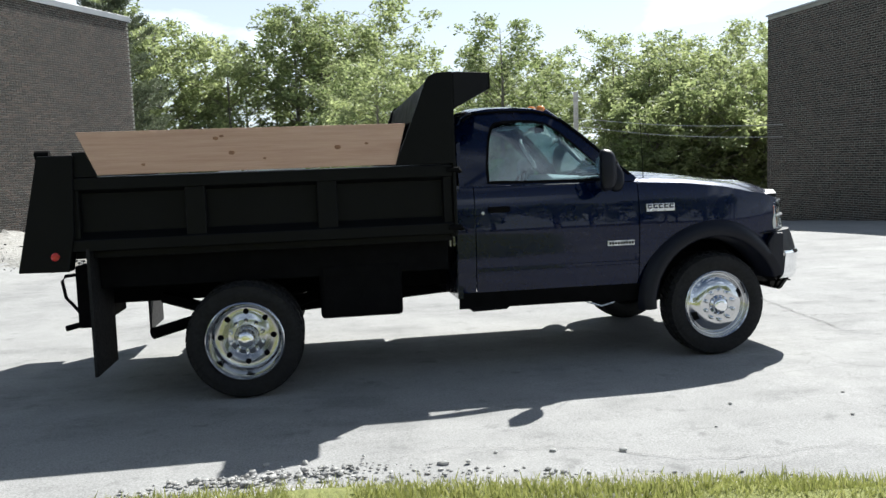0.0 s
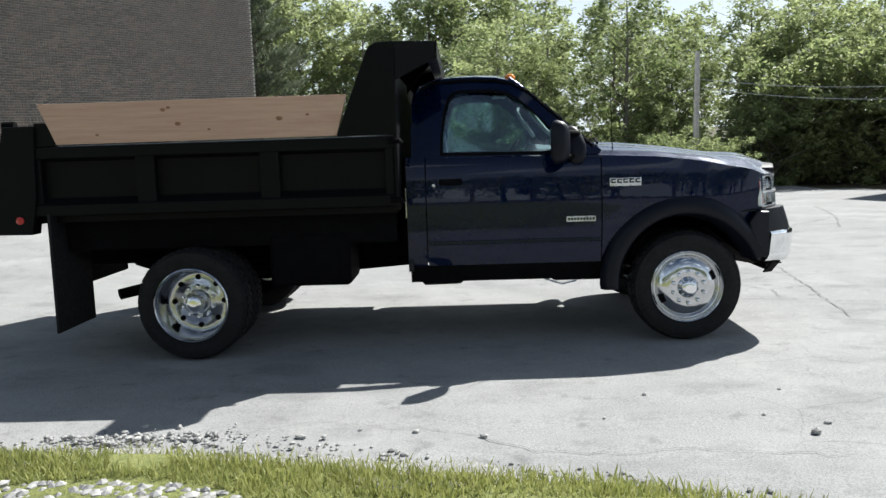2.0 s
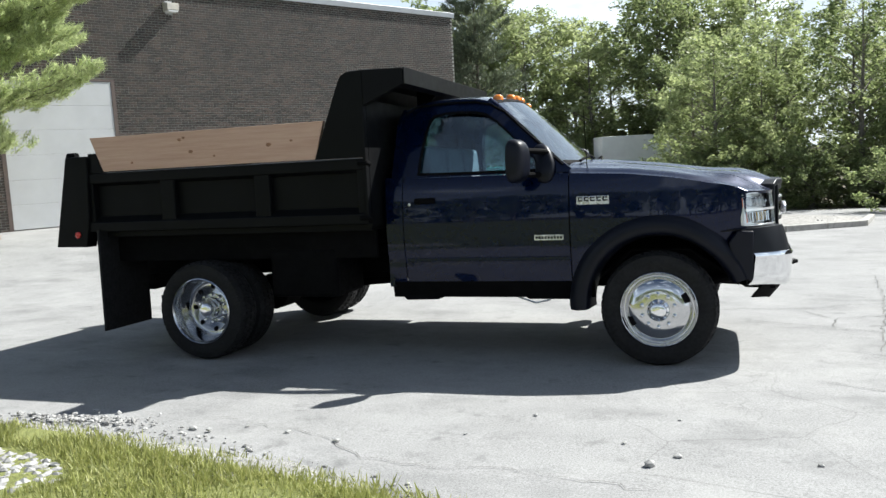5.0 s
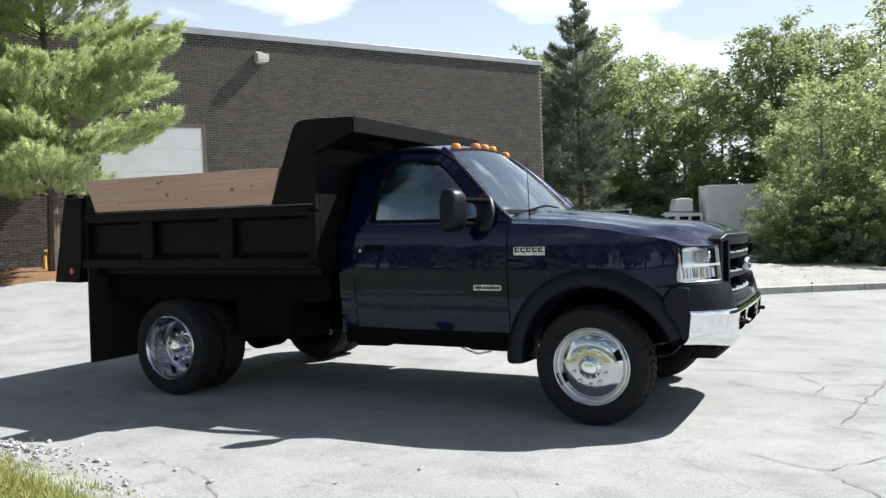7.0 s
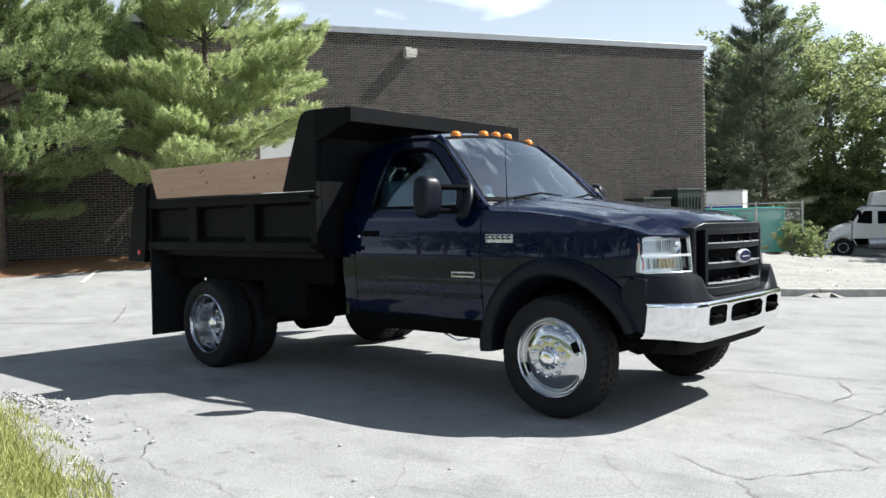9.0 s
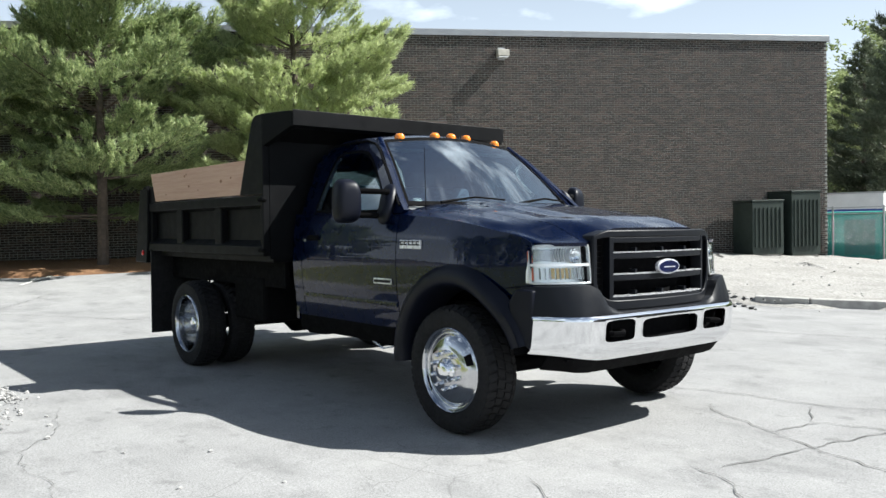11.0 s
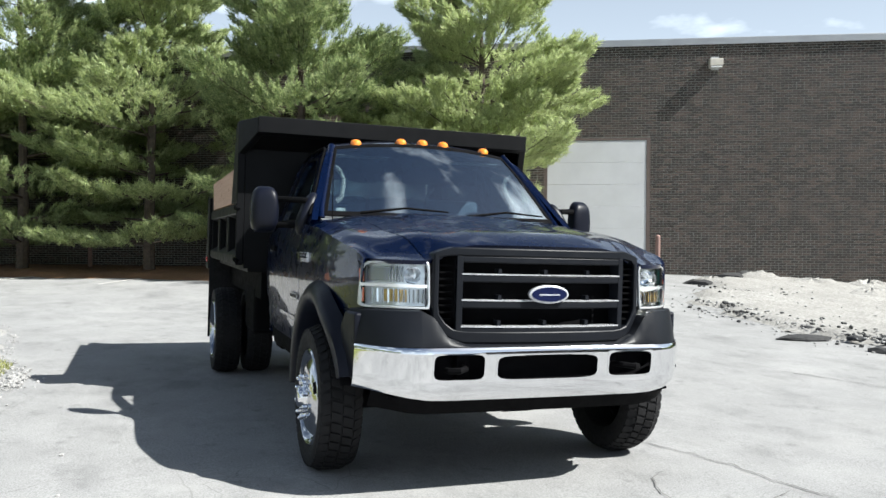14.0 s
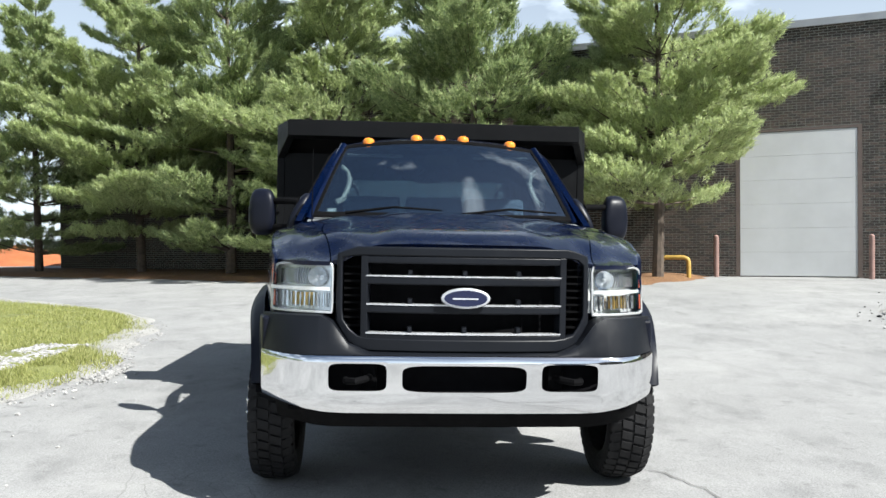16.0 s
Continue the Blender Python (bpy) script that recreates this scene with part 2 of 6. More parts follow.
GRAVEL = mat_soil("pale_gravel", (0.20, 0.195, 0.185), (0.35, 0.345, 0.33), (0.52, 0.515, 0.50), 9.0)
STONE = Mat("loose_stone", grey(0.35), 0.9)
STONE.color(STONE.mix(0.5, STONE.ramp(STONE.island(), [(0.0, (0.10, 0.095, 0.09)), (0.5, (0.25, 0.24, 0.23)), (1.0, (0.46, 0.45, 0.43))]), STONE.ramp(STONE.noise(25, 4), [(0.3, grey(0.15)), (0.7, grey(0.5))])))
STONE = STONE.m
KERB = simple("granite_kerb", (0.36, 0.35, 0.33), 0.9, 0, 0, 0.25, 6.0, 0.4)
LINE = simple("worn_line_paint", (0.60, 0.59, 0.56), 0.8, 0, 0, 0.25, 7.0)
CRACK = simple("crack_filler", (0.13, 0.128, 0.125), 0.95, 0, 0, 0.3, 9.0)
CLOD = simple("old_asphalt_clod", (0.030, 0.030, 0.031), 0.95, 0, 0, 0.4, 14.0, 0.5)
BRICK = mat_brick("brown_brick")
BRICK_SINGLE = mat_brick("brown_brick_laid", True)
MORTAR = simple("mortar", (0.275, 0.282, 0.258), 0.95, 0, 0, 0.2, 3.0)
COPING = simple("aluminium_coping", (0.30, 0.31, 0.32), 0.45, 0.6, 0, 0.1, 2.0)
DOORPAINT = simple("grey_white_door", (0.50, 0.51, 0.52), 0.5, 0, 0, 0.06, 1.5)
BARK = simple("pine_bark", (0.085, 0.065, 0.05), 0.95, 0, 0, 0.4, 9.0, 0.6)
BARKG = simple("grey_bark", (0.16, 0.145, 0.125), 0.95, 0, 0, 0.35, 7.0, 0.5)
NEEDLE = mat_leaf("pine_needles", (0.14, 0.205, 0.092), (0.38, 0.455, 0.195), (0.70, 0.755, 0.40), 0.46)
LEAF = mat_leaf("summer_leaves", (0.12, 0.16, 0.062), (0.25, 0.31, 0.125), (0.46, 0.50, 0.25), 0.60)
GRASS = mat_leaf("grass_blades", (0.15, 0.18, 0.045), (0.29, 0.325, 0.085), (0.46, 0.45, 0.19), 0.38)
SPRUCE = mat_leaf("dark_needles", (0.055, 0.075, 0.04), (0.105, 0.13, 0.075), (0.19, 0.22, 0.14), 0.3)
TEAL = simple("teal_paint", (0.03, 0.30, 0.25), 0.5, 0, 0, 0.12, 2.0)
DKGREEN = simple("dark_green_paint", (0.028, 0.040, 0.034), 0.5, 0, 0, 0.25, 3.0)
YELLOW = simple("faded_yellow_paint", (0.38, 0.24, 0.05), 0.6, 0, 0, 0.2, 6.0)
RUST = simple("faded_red_paint", (0.24, 0.15, 0.13), 0.7, 0, 0, 0.25, 8.0)
GALV = simple("galvanised_steel", (0.45, 0.46, 0.47), 0.5, 0.6, 0, 0.12, 6.0)
POLEWOOD = simple("weathered_pole", (0.50, 0.48, 0.44), 0.9, 0, 0, 0.2, 9.0)
REDMULCH = mat_soil("red_mulch", (0.22, 0.06, 0.02), (0.42, 0.14, 0.05), (0.55, 0.22, 0.09), 6.0)

# ---- mesh tools ----
def mesh_of(bm, name):
    me = bpy.data.meshes.new(name)
    bm.normal_update()
    bm.to_mesh(me)
    bm.free()
    return me


def finish(ob, material, smooth=False, bevel=0.0, angle=35):
    if material:
        ob.data.materials.append(material)
    if smooth:
        ob.data.shade_smooth()
        ob.data.set_sharp_from_angle(angle=radians(angle))
    if bevel:
        md = ob.modifiers.new("bevel", 'BEVEL')
        md.width, md.segments, md.limit_method = bevel, 2, 'ANGLE'
        md.harden_normals = False
    return ob


def part(name, bm, material, parent, label="", smooth=False, bevel=0.0, angle=35):
    """Links a bmesh as one mesh object under a thing or a part."""
    ob = finish(new(name, mesh_of(bm, name)), material, smooth, bevel, angle)
    ob.parent = parent
    return tagged(ob, label)


def thing(name, label, category, m=None, group="", kind=""):
    ob = tagged(new(name), label, category, group, kind)
    if m is not None:
        ob.matrix_world = m
    return ob


def solo(name, bm, material, label, category, m=None, smooth=False, bevel=0.0, group="", kind="", angle=35):
    ob = finish(new(name, mesh_of(bm, name)), material, smooth, bevel, angle)
    if m is not None:
        ob.matrix_world = m
    return tagged(ob, label, category, group, kind)


def add_box(bm, x0, x1, y0, y1, z0, z1):
    r = bmesh.ops.create_cube(bm, size=1.0)
    for v in r["verts"]:
        v.co = Vector(((x0 + x1) / 2 + v.co.x * (x1 - x0), (y0 + y1) / 2 + v.co.y * (y1 - y0), (z0 + z1) / 2 + v.co.z * (z1 - z0)))
    return r["verts"]


def box(*b):
    bm = bmesh.new()
    add_box(bm, *b)
    return bm


def boxes(*bs):
    bm = bmesh.new()
    for b in bs:
        add_box(bm, *b)
    return bm


def add_tube(bm, pts, r, seg=8, caps=True):
    """A round tube along points; r is one radius or one per point."""
    pts = [Vector(p) for p in pts]
    rs = r if isinstance(r, (list, tuple)) else [r] * len(pts)
    rings, up = [], Vector((0, 0, 1))
    for i, p in enumerate(pts):
        d = (pts[min(i + 1, len(pts) - 1)] - pts[max(i - 1, 0)]).normalized()
        a = d.cross(up if abs(d.z) < 0.95 else Vector((1, 0, 0))).normalized()
        b = d.cross(a).normalized()
        rings.append([bm.verts.new(p + rs[i] * (math.cos(2 * math.pi * k / seg) * a + math.sin(2 * math.pi * k / seg) * b)) for k in range(seg)])
    for u, v in zip(rings, rings[1:]):
        for k in range(seg):
            bm.faces.new((u[k], u[(k + 1) % seg], v[(k + 1) % seg], v[k]))
    if caps:
        bm.faces.new(rings[0][::-1])
        bm.faces.new(rings[-1])
    return bm


def tube(pts, r, seg=8):
    return add_tube(bmesh.new(), pts, r, seg)


def add_lathe(bm, prof, seg=40, axis='Y', centre=(0, 0, 0), closed=False, caps=True):
    """Turns a profile of (radius, offset along the axis)."""
    c, rings = Vector(centre), []
    for r, o in prof:
        ring = []
        for k in range(seg):
            a = 2 * math.pi * k / seg
            if axis == 'Y':
                ring.append(bm.verts.new(c + Vector((r * math.cos(a), o, r * math.sin(a)))))
            elif axis == 'X':
                ring.append(bm.verts.new(c + Vector((o, r * math.cos(a), r * math.sin(a)))))
            else:
                ring.append(bm.verts.new(c + Vector((r * math.cos(a), r * math.sin(a), o))))
        rings.append(ring)
    pairs = list(zip(rings, rings[1:])) + ([(rings[-1], rings[0])] if closed else [])
    for u, v in pairs:
        for k in range(seg):
            bm.faces.new((u[k], u[(k + 1) % seg], v[(k + 1) % seg], v[k]))
    if caps and not closed:
        for ring in (rings[0], rings[-1]):
            bm.faces.new(ring)
    bmesh.ops.recalc_face_normals(bm, faces=bm.faces)
    return bm


def lathe(prof, seg=40, axis='Y', centre=(0, 0, 0), closed=False, caps=True):
    return add_lathe(bmesh.new(), prof, seg, axis, centre, closed, caps)


def grid(us, vs, f, skip=None, thick=0.0):
    """A sheet of points f(u, v); cells for which skip(u, v) is true stay open; thick gives it depth along its normals."""
    bm = bmesh.new()
    vv = [[bm.verts.new(f(u, v)) for v in vs] for u in us]
    for i in range(len(us) - 1):
        for j in range(len(vs) - 1):
            if skip and skip((us[i] + us[i + 1]) / 2, (vs[j] + vs[j + 1]) / 2):
                continue
            bm.faces.new((vv[i][j], vv[i + 1][j], vv[i + 1][j + 1], vv[i][j + 1]))
    for v in [v for v in bm.verts if not v.link_faces]:
        bm.verts.remove(v)
    if thick:
        bm.normal_update()
        bmesh.ops.solidify(bm, geom=list(bm.faces), thickness=thick)
        bmesh.ops.recalc_face_normals(bm, faces=bm.faces)
    return bm


def thicken(bm, thick):
    """Gives a sheet depth along the axis that it mostly faces."""
    bm.normal_update()
    n = [sum(abs(f.normal[k]) * f.calc_area() for f in bm.faces) for k in range(3)]
    off = Vector((0, 0, 0))
    off[n.index(max(n))] = thick
    made = bmesh.ops.extrude_face_region(bm, geom=list(bm.faces), use_keep_orig=True)
    for v in made["geom"]:
        if isinstance(v, bmesh.types.BMVert):
            v.co += off
    bmesh.ops.recalc_face_normals(bm, faces=bm.faces)
    return bm


def plate(loop, f, thick):
    """A filled outline of (a, b) mapped by f, given depth."""
    bm = bmesh.new()
    bm.faces.new([bm.verts.new(f(a, b)) for a, b in loop])
    return thicken(bm, thick)


def ring_plate(outer, inner, f, thick):
    """The band between two outlines with equally many points, given depth."""
    bm = bmesh.new()
    o, i = [bm.verts.new(f(*p)) for p in outer], [bm.verts.new(f(*p)) for p in inner]
    for k in range(len(o)):
        j = (k + 1) % len(o)
        bm.faces.new((o[k], o[j], i[j], i[k]))
    return thicken(bm, thick)


def resample(loop, n):
    """n points at even steps along a closed outline, from its first point."""
    p = [Vector(q) for q in loop] + [Vector(loop[0])]
    cum = [0.0]
    for a, b in zip(p, p[1:]):
        cum.append(cum[-1] + (b - a).length)
    out = []
    for k in range(n):
        s = cum[-1] * k / n
        i = max(j for j in range(len(cum) - 1) if cum[j] <= s + 1e-9)
        w = (s - cum[i]) / max(1e-9, cum[i + 1] - cum[i])
        q = p[i].lerp(p[i + 1], w)
        out.append((q.x, q.y))
    return out


def lin(a, b, n):
    return [a + (b - a) * k / (n - 1) for k in range(n)]


def table(x, pts):
    """Straight steps through (x, value) pairs."""
    if x <= pts[0][0]:
        return pts[0][1]
    for (a, u), (b, v) in zip(pts, pts[1:]):
        if x <= b:
            return u + (v - u) * (x - a) / (b - a)
    return pts[-1][1]


def soft(x, pts):
    """The same with eased corners."""
    w = 0.06
    return (table(x - w, pts) + 2 * table(x, pts) + table(x + w, pts)) / 4


def step01(a, b, x):
    t = min(1.0, max(0.0, (x - a) / (b - a)))
    return t * t * (3 - 2 * t)


def from_arrays(name, verts, faces, material):
    me = bpy.data.meshes.new(name)
    me.from_pydata(verts, [], faces)
    me.materials.append(material)
    return me


def quads(centres, along, across):
    """One four-cornered blade or leaf for each centre, as numpy arrays."""
    n = len(centres)
    v = np.stack([centres - along - across, centres + along - across * 0.6, centres + along * 1.25 + across * 0.1, centres - along * 0.6 + across], 1).reshape(-1, 3)
    f = np.arange(4 * n).reshape(-1, 4)
    return v, f

# ---- ground ----
WALL_O, WALL_D, WALL_N = Vector((-14.78, 11.19, 0)), Vector((0.4694716, 0.8829476, 0)), Vector((0.8829476, -0.4694716, 0))


def wall_pt(s, off, z=0.0):
    """A place s metres along the brick wall from the loading door's jamb, off metres in front of it."""
    p = WALL_O + WALL_D * s + WALL_N * off
    return Vector((p.x, p.y, z))


def wall_base(s):
    return 0.37 - 0.70 * step01(-1.0, 13.0, s)


def ground_z(x, y):
    z = -0.0244 * max(-9.0, min(y, 45.0)) + 0.035 * min(12.0, max(0.0, -x - 1.0)) * step01(0.0, 8.0, y) * step01(26.0, 12.0, y)
    z -= 0.35 * step01(8.0, 24.0, y) * step01(-16.0, -4.0, x) + 0.45 * step01(26.0, 42.0, y)
    p = Vector((x, y, 0)) - WALL_O
    off, s = p.dot(WALL_N), p.dot(WALL_D)
    w = step01(11.0, 0.5, off) if off > 0.5 else 1.0
    w *= step01(17.0, 11.0, s)
    return z * (1 - w) + wall_base(s) * w


def spaced():
    a = [-400, -250, -160, -110, -80, -64]
    return a + [-52 + 4 * k for k in range(6)] + [-28 + 1.0 * k for k in range(57)] + [29 + 4 * k for k in range(8)] + [70, 90, 120, 170, 260, 400]


xs = ys = spaced()
solo("ground", grid(xs, ys, lambda x, y: (x, y, ground_z(x, y) - 0.05)), EARTH, "bare leafy earth running out under the woods", "ground", kind="structure", smooth=True)
LOT = [(-60, -30), (40, -30), (40, 14.0), (11.9, 17.5), (11.2, 25.2), (5.2, 25.8), (-1.6, 27.2), (-3.2, 32.0), (-3.2, 60.0), (-60, 60.0)]


def inside(p, poly):
    c = False
    for (x0, y0), (x1, y1) in zip(poly, poly[1:] + poly[:1]):
        if (y0 > p[1]) != (y1 > p[1]) and p[0] < (x1 - x0) * (p[1] - y0) / (y1 - y0) + x0:
            c = not c
    return c


def edge_gap(p, poly):
    """Signed distance to an outline, positive inside."""
    q, best = Vector(p[:2]), 1e9
    for a, b in zip(poly, poly[1:] + poly[:1]):
        a, b = Vector(a), Vector(b)
        t = max(0.0, min(1.0, (q - a).dot(b - a) / (b - a).length_squared))
        best = min(best, (q - a - t * (b - a)).length)
    return best if inside(p, poly) else -best


def sheet(poly, step, lift, edge=0.0, rough=0.0, seed=3.0, drop=0.06):
    """A patch of ground inside an outline, raised by lift and rounded off at its rim."""
    bm, cell = bmesh.new(), {}
    x0, x1 = min(p[0] for p in poly), max(p[0] for p in poly)
    y0, y1 = min(p[1] for p in poly), max(p[1] for p in poly)
    nx, ny = int((x1 - x0) / step) + 3, int((y1 - y0) / step) + 3
    for i in range(nx):
        for j in range(ny):
            x, y = x0 + (i - 1) * step, y0 + (j - 1) * step
            e = edge_gap((x, y), poly)
            if e > -step * 1.1:
                wob = noise.noise(Vector((x * 1.3, y * 1.3, seed))) * edge
                k = step01(-0.02, max(0.05, edge), e + wob)
                h = (noise.noise(Vector((x * 2.1, y * 2.1, seed))) + 0.5 * noise.noise(Vector((x * 6.0, y * 6.0, seed)))) * rough
                cell[i, j] = bm.verts.new((x, y, ground_z(x, y) - drop + (lift + drop + h) * k))
    for i, j in cell:
        q = [cell.get(c) for c in ((i, j), (i + 1, j), (i + 1, j + 1), (i, j + 1))]
        if all(q):
            bm.faces.new(q)
    return bm


def lot_sheet():
    gx = [-60 + 4 * k for k in range(8)] + [-30 + 1.0 * k for k in range(52)] + [22, 26, 30, 35, 40]
    gy = [-30 + 2.0 * k for k in range(8)] + [-14 + 1.0 * k for k in range(40)] + [28, 32, 36, 42, 50, 60]

    def edge(x, y):
        return not inside((x, y), LOT)
    return grid(gx, gy, lambda x, y: (x, y, ground_z(x, y)), edge)


solo("asphalt_lot", lot_sheet(), ASPHALT, "sun-bleached cracked asphalt of the yard", "asphalt", kind="structure", smooth=True)

# grass island on the near side, with a stony rim
RIM = [(0.9, -5.0), (0.4, -4.3), (-0.3, -3.75), (-1.3, -3.42), (-2.2, -3.10), (-3.1, -2.97), (-4.0, -2.98), (-4.9, -3.2), (-6.9, -3.38), (-8.2, -3.7), (-10.4, -4.9), (-12.2, -7.0), (-15.5, -11.0), (-16.0, -26.0), (2.0, -26.0), (1.6, -8.0)]
TURF_EDGE = [(0.3, -5.1), (0.0, -4.5), (-0.3, -3.95), (-1.0, -3.66), (-1.6, -3.52), (-2.5, -3.34), (-3.1, -3.22), (-3.6, -3.18), (-4.1, -3.14), (-4.6, -3.4), (-5.2, -3.72), (-6.2, -3.74), (-7.6, -3.82), (-8.9, -4.4), (-10.1, -5.5), (-11.4, -7.5), (-15.2, -12.0), (-15.6, -25.6), (1.4, -25.6), (1.1, -8.0)]
solo("gravel_verge", sheet(RIM, 0.16, 0.035, 0.22, 0.022, 5.0), GRAVEL, "pale gravel and broken kerb crumbs edging the grass island", "gravel", kind="structure", smooth=True)
solo("grass_island", sheet(TURF_EDGE, 0.2, 0.10, 0.3, 0.03, 9.0), TURF, "turf of the rough grass island beside the yard", "lawn", kind="structure", smooth=True)


BARE = [(-4.9, -3.66), (-3.9, -3.66), (-3.1, -3.70), (-2.7, -3.78), (-2.4, -3.98), (-2.6, -4.4), (-3.4, -4.3), (-4.9, -4.2)]
solo("gravel_patch", sheet(BARE, 0.10, 0.108, 0.25, 0.02, 14.0, -0.04), GRAVEL, "bare pale gravel patch within the grass", "gravel", kind="structure", smooth=True)


def grass_blades():
    rng = np.random.default_rng(5)
    pts = []
    for k in range(260000):
        if len(pts) > 62000:
            break
        x = rng.uniform(-14.5, 0.3)
        y = -3.08 - abs(rng.normal(0, 1.0 if x > -5 else 2.6))
        e = edge_gap((x, y), TURF_EDGE)
        patch = noise.noise(Vector((x * 1.6, y * 1.6, 2.0)))
        if e > -0.10 and (e > 0.15 or rng.random() < 0.35) and patch > -0.45 and edge_gap((x, y), BARE) < 0.06 * patch:
            pts.append((x, y, ground_z(x, y) + 0.085 * step01(-0.05, 0.3, e)))
    c = np.array(pts)
    n = len(c)
    h = rng.uniform(0.025, 0.085, n)[:, None]
    lean = rng.normal(0, 0.45, (n, 3))
    lean[:, 2] = 1
    along = lean / np.linalg.norm(lean, axis=1)[:, None] * h
    a = rng.uniform(0, 6.283, n)
    across = np.stack([np.cos(a), np.sin(a), 0 * a], 1) * rng.uniform(0.0022, 0.005, n)[:, None]
    v = np.stack([c - across, c + across, c + along * 0.6 + across * 0.7 + lean * 0.004, c + along, c + along * 0.6 - across * 0.7], 1).reshape(-1, 3)
    f = np.arange(5 * n).reshape(-1, 5)
    ob = new("grass", from_arrays("grass", v.tolist(), f.tolist(), GRASS))
    tagged(ob, "short sunlit yellow-green grass blades on the island", "grass", kind="stuff")


grass_blades()


def add_stone(bm, x, y, z, r, rng):
    o = bmesh.ops.create_icosphere(bm, subdivisions=1, radius=r)
    sx, sy, sz = rng.uniform(0.7, 1.35), rng.uniform(0.7, 1.2), rng.uniform(0.5, 0.8)
    a = rng.uniform(0, 6.283)
    for v in o["verts"]:
        p = v.co * (1 + rng.uniform(-0.22, 0.22))
        p = Vector((p.x * sx, p.y * sy, p.z * sz))
        p.rotate(Euler((0, 0, a)))
        v.co = p + Vector((x, y, z + r * 0.35))


def scatter(name, label, n, place, size, seed, mat=None):
    rng, bm = random.Random(seed), bmesh.new()
    k = 0
    while k < n:
        p = place(rng)
        if p is None:
            continue
        add_stone(bm, p[0], p[1], ground_z(*p) + (p[2] if len(p) > 2 else 0.0) if len(p) == 2 else p[2], size(rng), rng)
        k += 1
    solo(name, bm, mat or STONE, label, "stones", kind="stuff", smooth=False)


def rim_place(rng):
    x = rng.uniform(-12.0, 0.6)
    y = -2.6 - abs(rng.gauss(0.0, 0.55))
    e = edge_gap((x, y), RIM)
    return (x, y, ground_z(x, y) + 0.03 * step01(0.0, 0.2, e)) if -0.04 < e < 0.45 else None


scatter("gravel_crumbs", "loose grey stones and asphalt crumbs along the verge", 800, rim_place, lambda r: r.choice((0.003, 0.004, 0.005, 0.006, 0.008, 0.011, 0.015)), 3)


def bare_place(rng):
    x, y = rng.uniform(-5.3, -2.3), rng.uniform(-4.4, -3.60)
    return (x, y, ground_z(x, y) + 0.085) if edge_gap((x, y), BARE) > 0.02 else None


scatter("patch_gravel", "coarse pale grey gravel lying in the grass island", 1900, bare_place, lambda r: r.choice((0.007, 0.010, 0.014, 0.018, 0.024, 0.030)), 4)


def heap_place(rng):
    x, y = rng.gauss(-3.35, 0.28), rng.gauss(-2.93, 0.05)
    return (x, y, ground_z(x, y) + 0.01)


scatter("verge_stones", "small heap of pale gravel spilt on the asphalt edge", 200, heap_place, lambda r: r.choice((0.006, 0.009, 0.013, 0.018)), 6)
# single stones lying out on the asphalt
rock_rng = random.Random(8)
for sx, sy, sr in ((-2.5, -2.95, 0.028), (0.1, -3.05, 0.035), (0.22, -2.9, 0.02), (-0.05, -2.75, 0.016), (-0.9, -2.75, 0.014), (0.85, -2.9, 0.016),
                   (-1.55, -3.0, 0.022), (-1.9, -2.9, 0.018), (-0.6, -2.35, 0.016), (1.6, -3.2, 0.02), (-3.2, -2.75, 0.022), (-3.4, -2.72, 0.018),
                   (-2.2, -2.85, 0.015), (0.5, -3.6, 0.025), (1.2, -3.9, 0.018), (0.2, -2.3, 0.012)):
    b = bmesh.new()
    add_stone(b, 0, 0, 0, sr, rock_rng)
    solo("stone", b, STONE, "small loose stone lying on the asphalt", "stone", pose(sx, sy, ground_z(sx, sy)), group="stones on the yard")


def crack(name, pts, width, seed, mat=None, lift=0.007):
    """A wandering crack laid flush on the asphalt."""
    rng, line = random.Random(seed), []
    for (x0, y0), (x1, y1) in zip(pts, pts[1:]):
        n = max(2, int(math.hypot(x1 - x0, y1 - y0) / 0.07))
        for k in range(n):
            t = k / n
            line.append((x0 + (x1 - x0) * t + rng.gauss(0, 0.014), y0 + (y1 - y0) * t + rng.gauss(0, 0.014)))
    line.append(pts[-1])
    bm, prev = bmesh.new(), None
    for k, (x, y) in enumerate(line):
        a, b = line[max(0, k - 1)], line[min(len(line) - 1, k + 1)]
        d = Vector((b[0] - a[0], b[1] - a[1], 0))
        s = Vector((-d.y, d.x, 0)).normalized() * width * rng.uniform(0.25, 1.0) * min(1, 0.15 + 0.4 * min(k, len(line) - 1 - k))
        z = ground_z(x, y) + lift
        cur = (bm.verts.new((x + s.x, y + s.y, z)), bm.verts.new((x - s.x, y - s.y, z)))
        if prev:
            bm.faces.new((prev[0], prev[1], cur[1], cur[0]))
        prev = cur
    return solo(name, bm, mat or CRACK, "dark irregular crack in the asphalt", "crack", group="cracks in the asphalt", kind="structure")


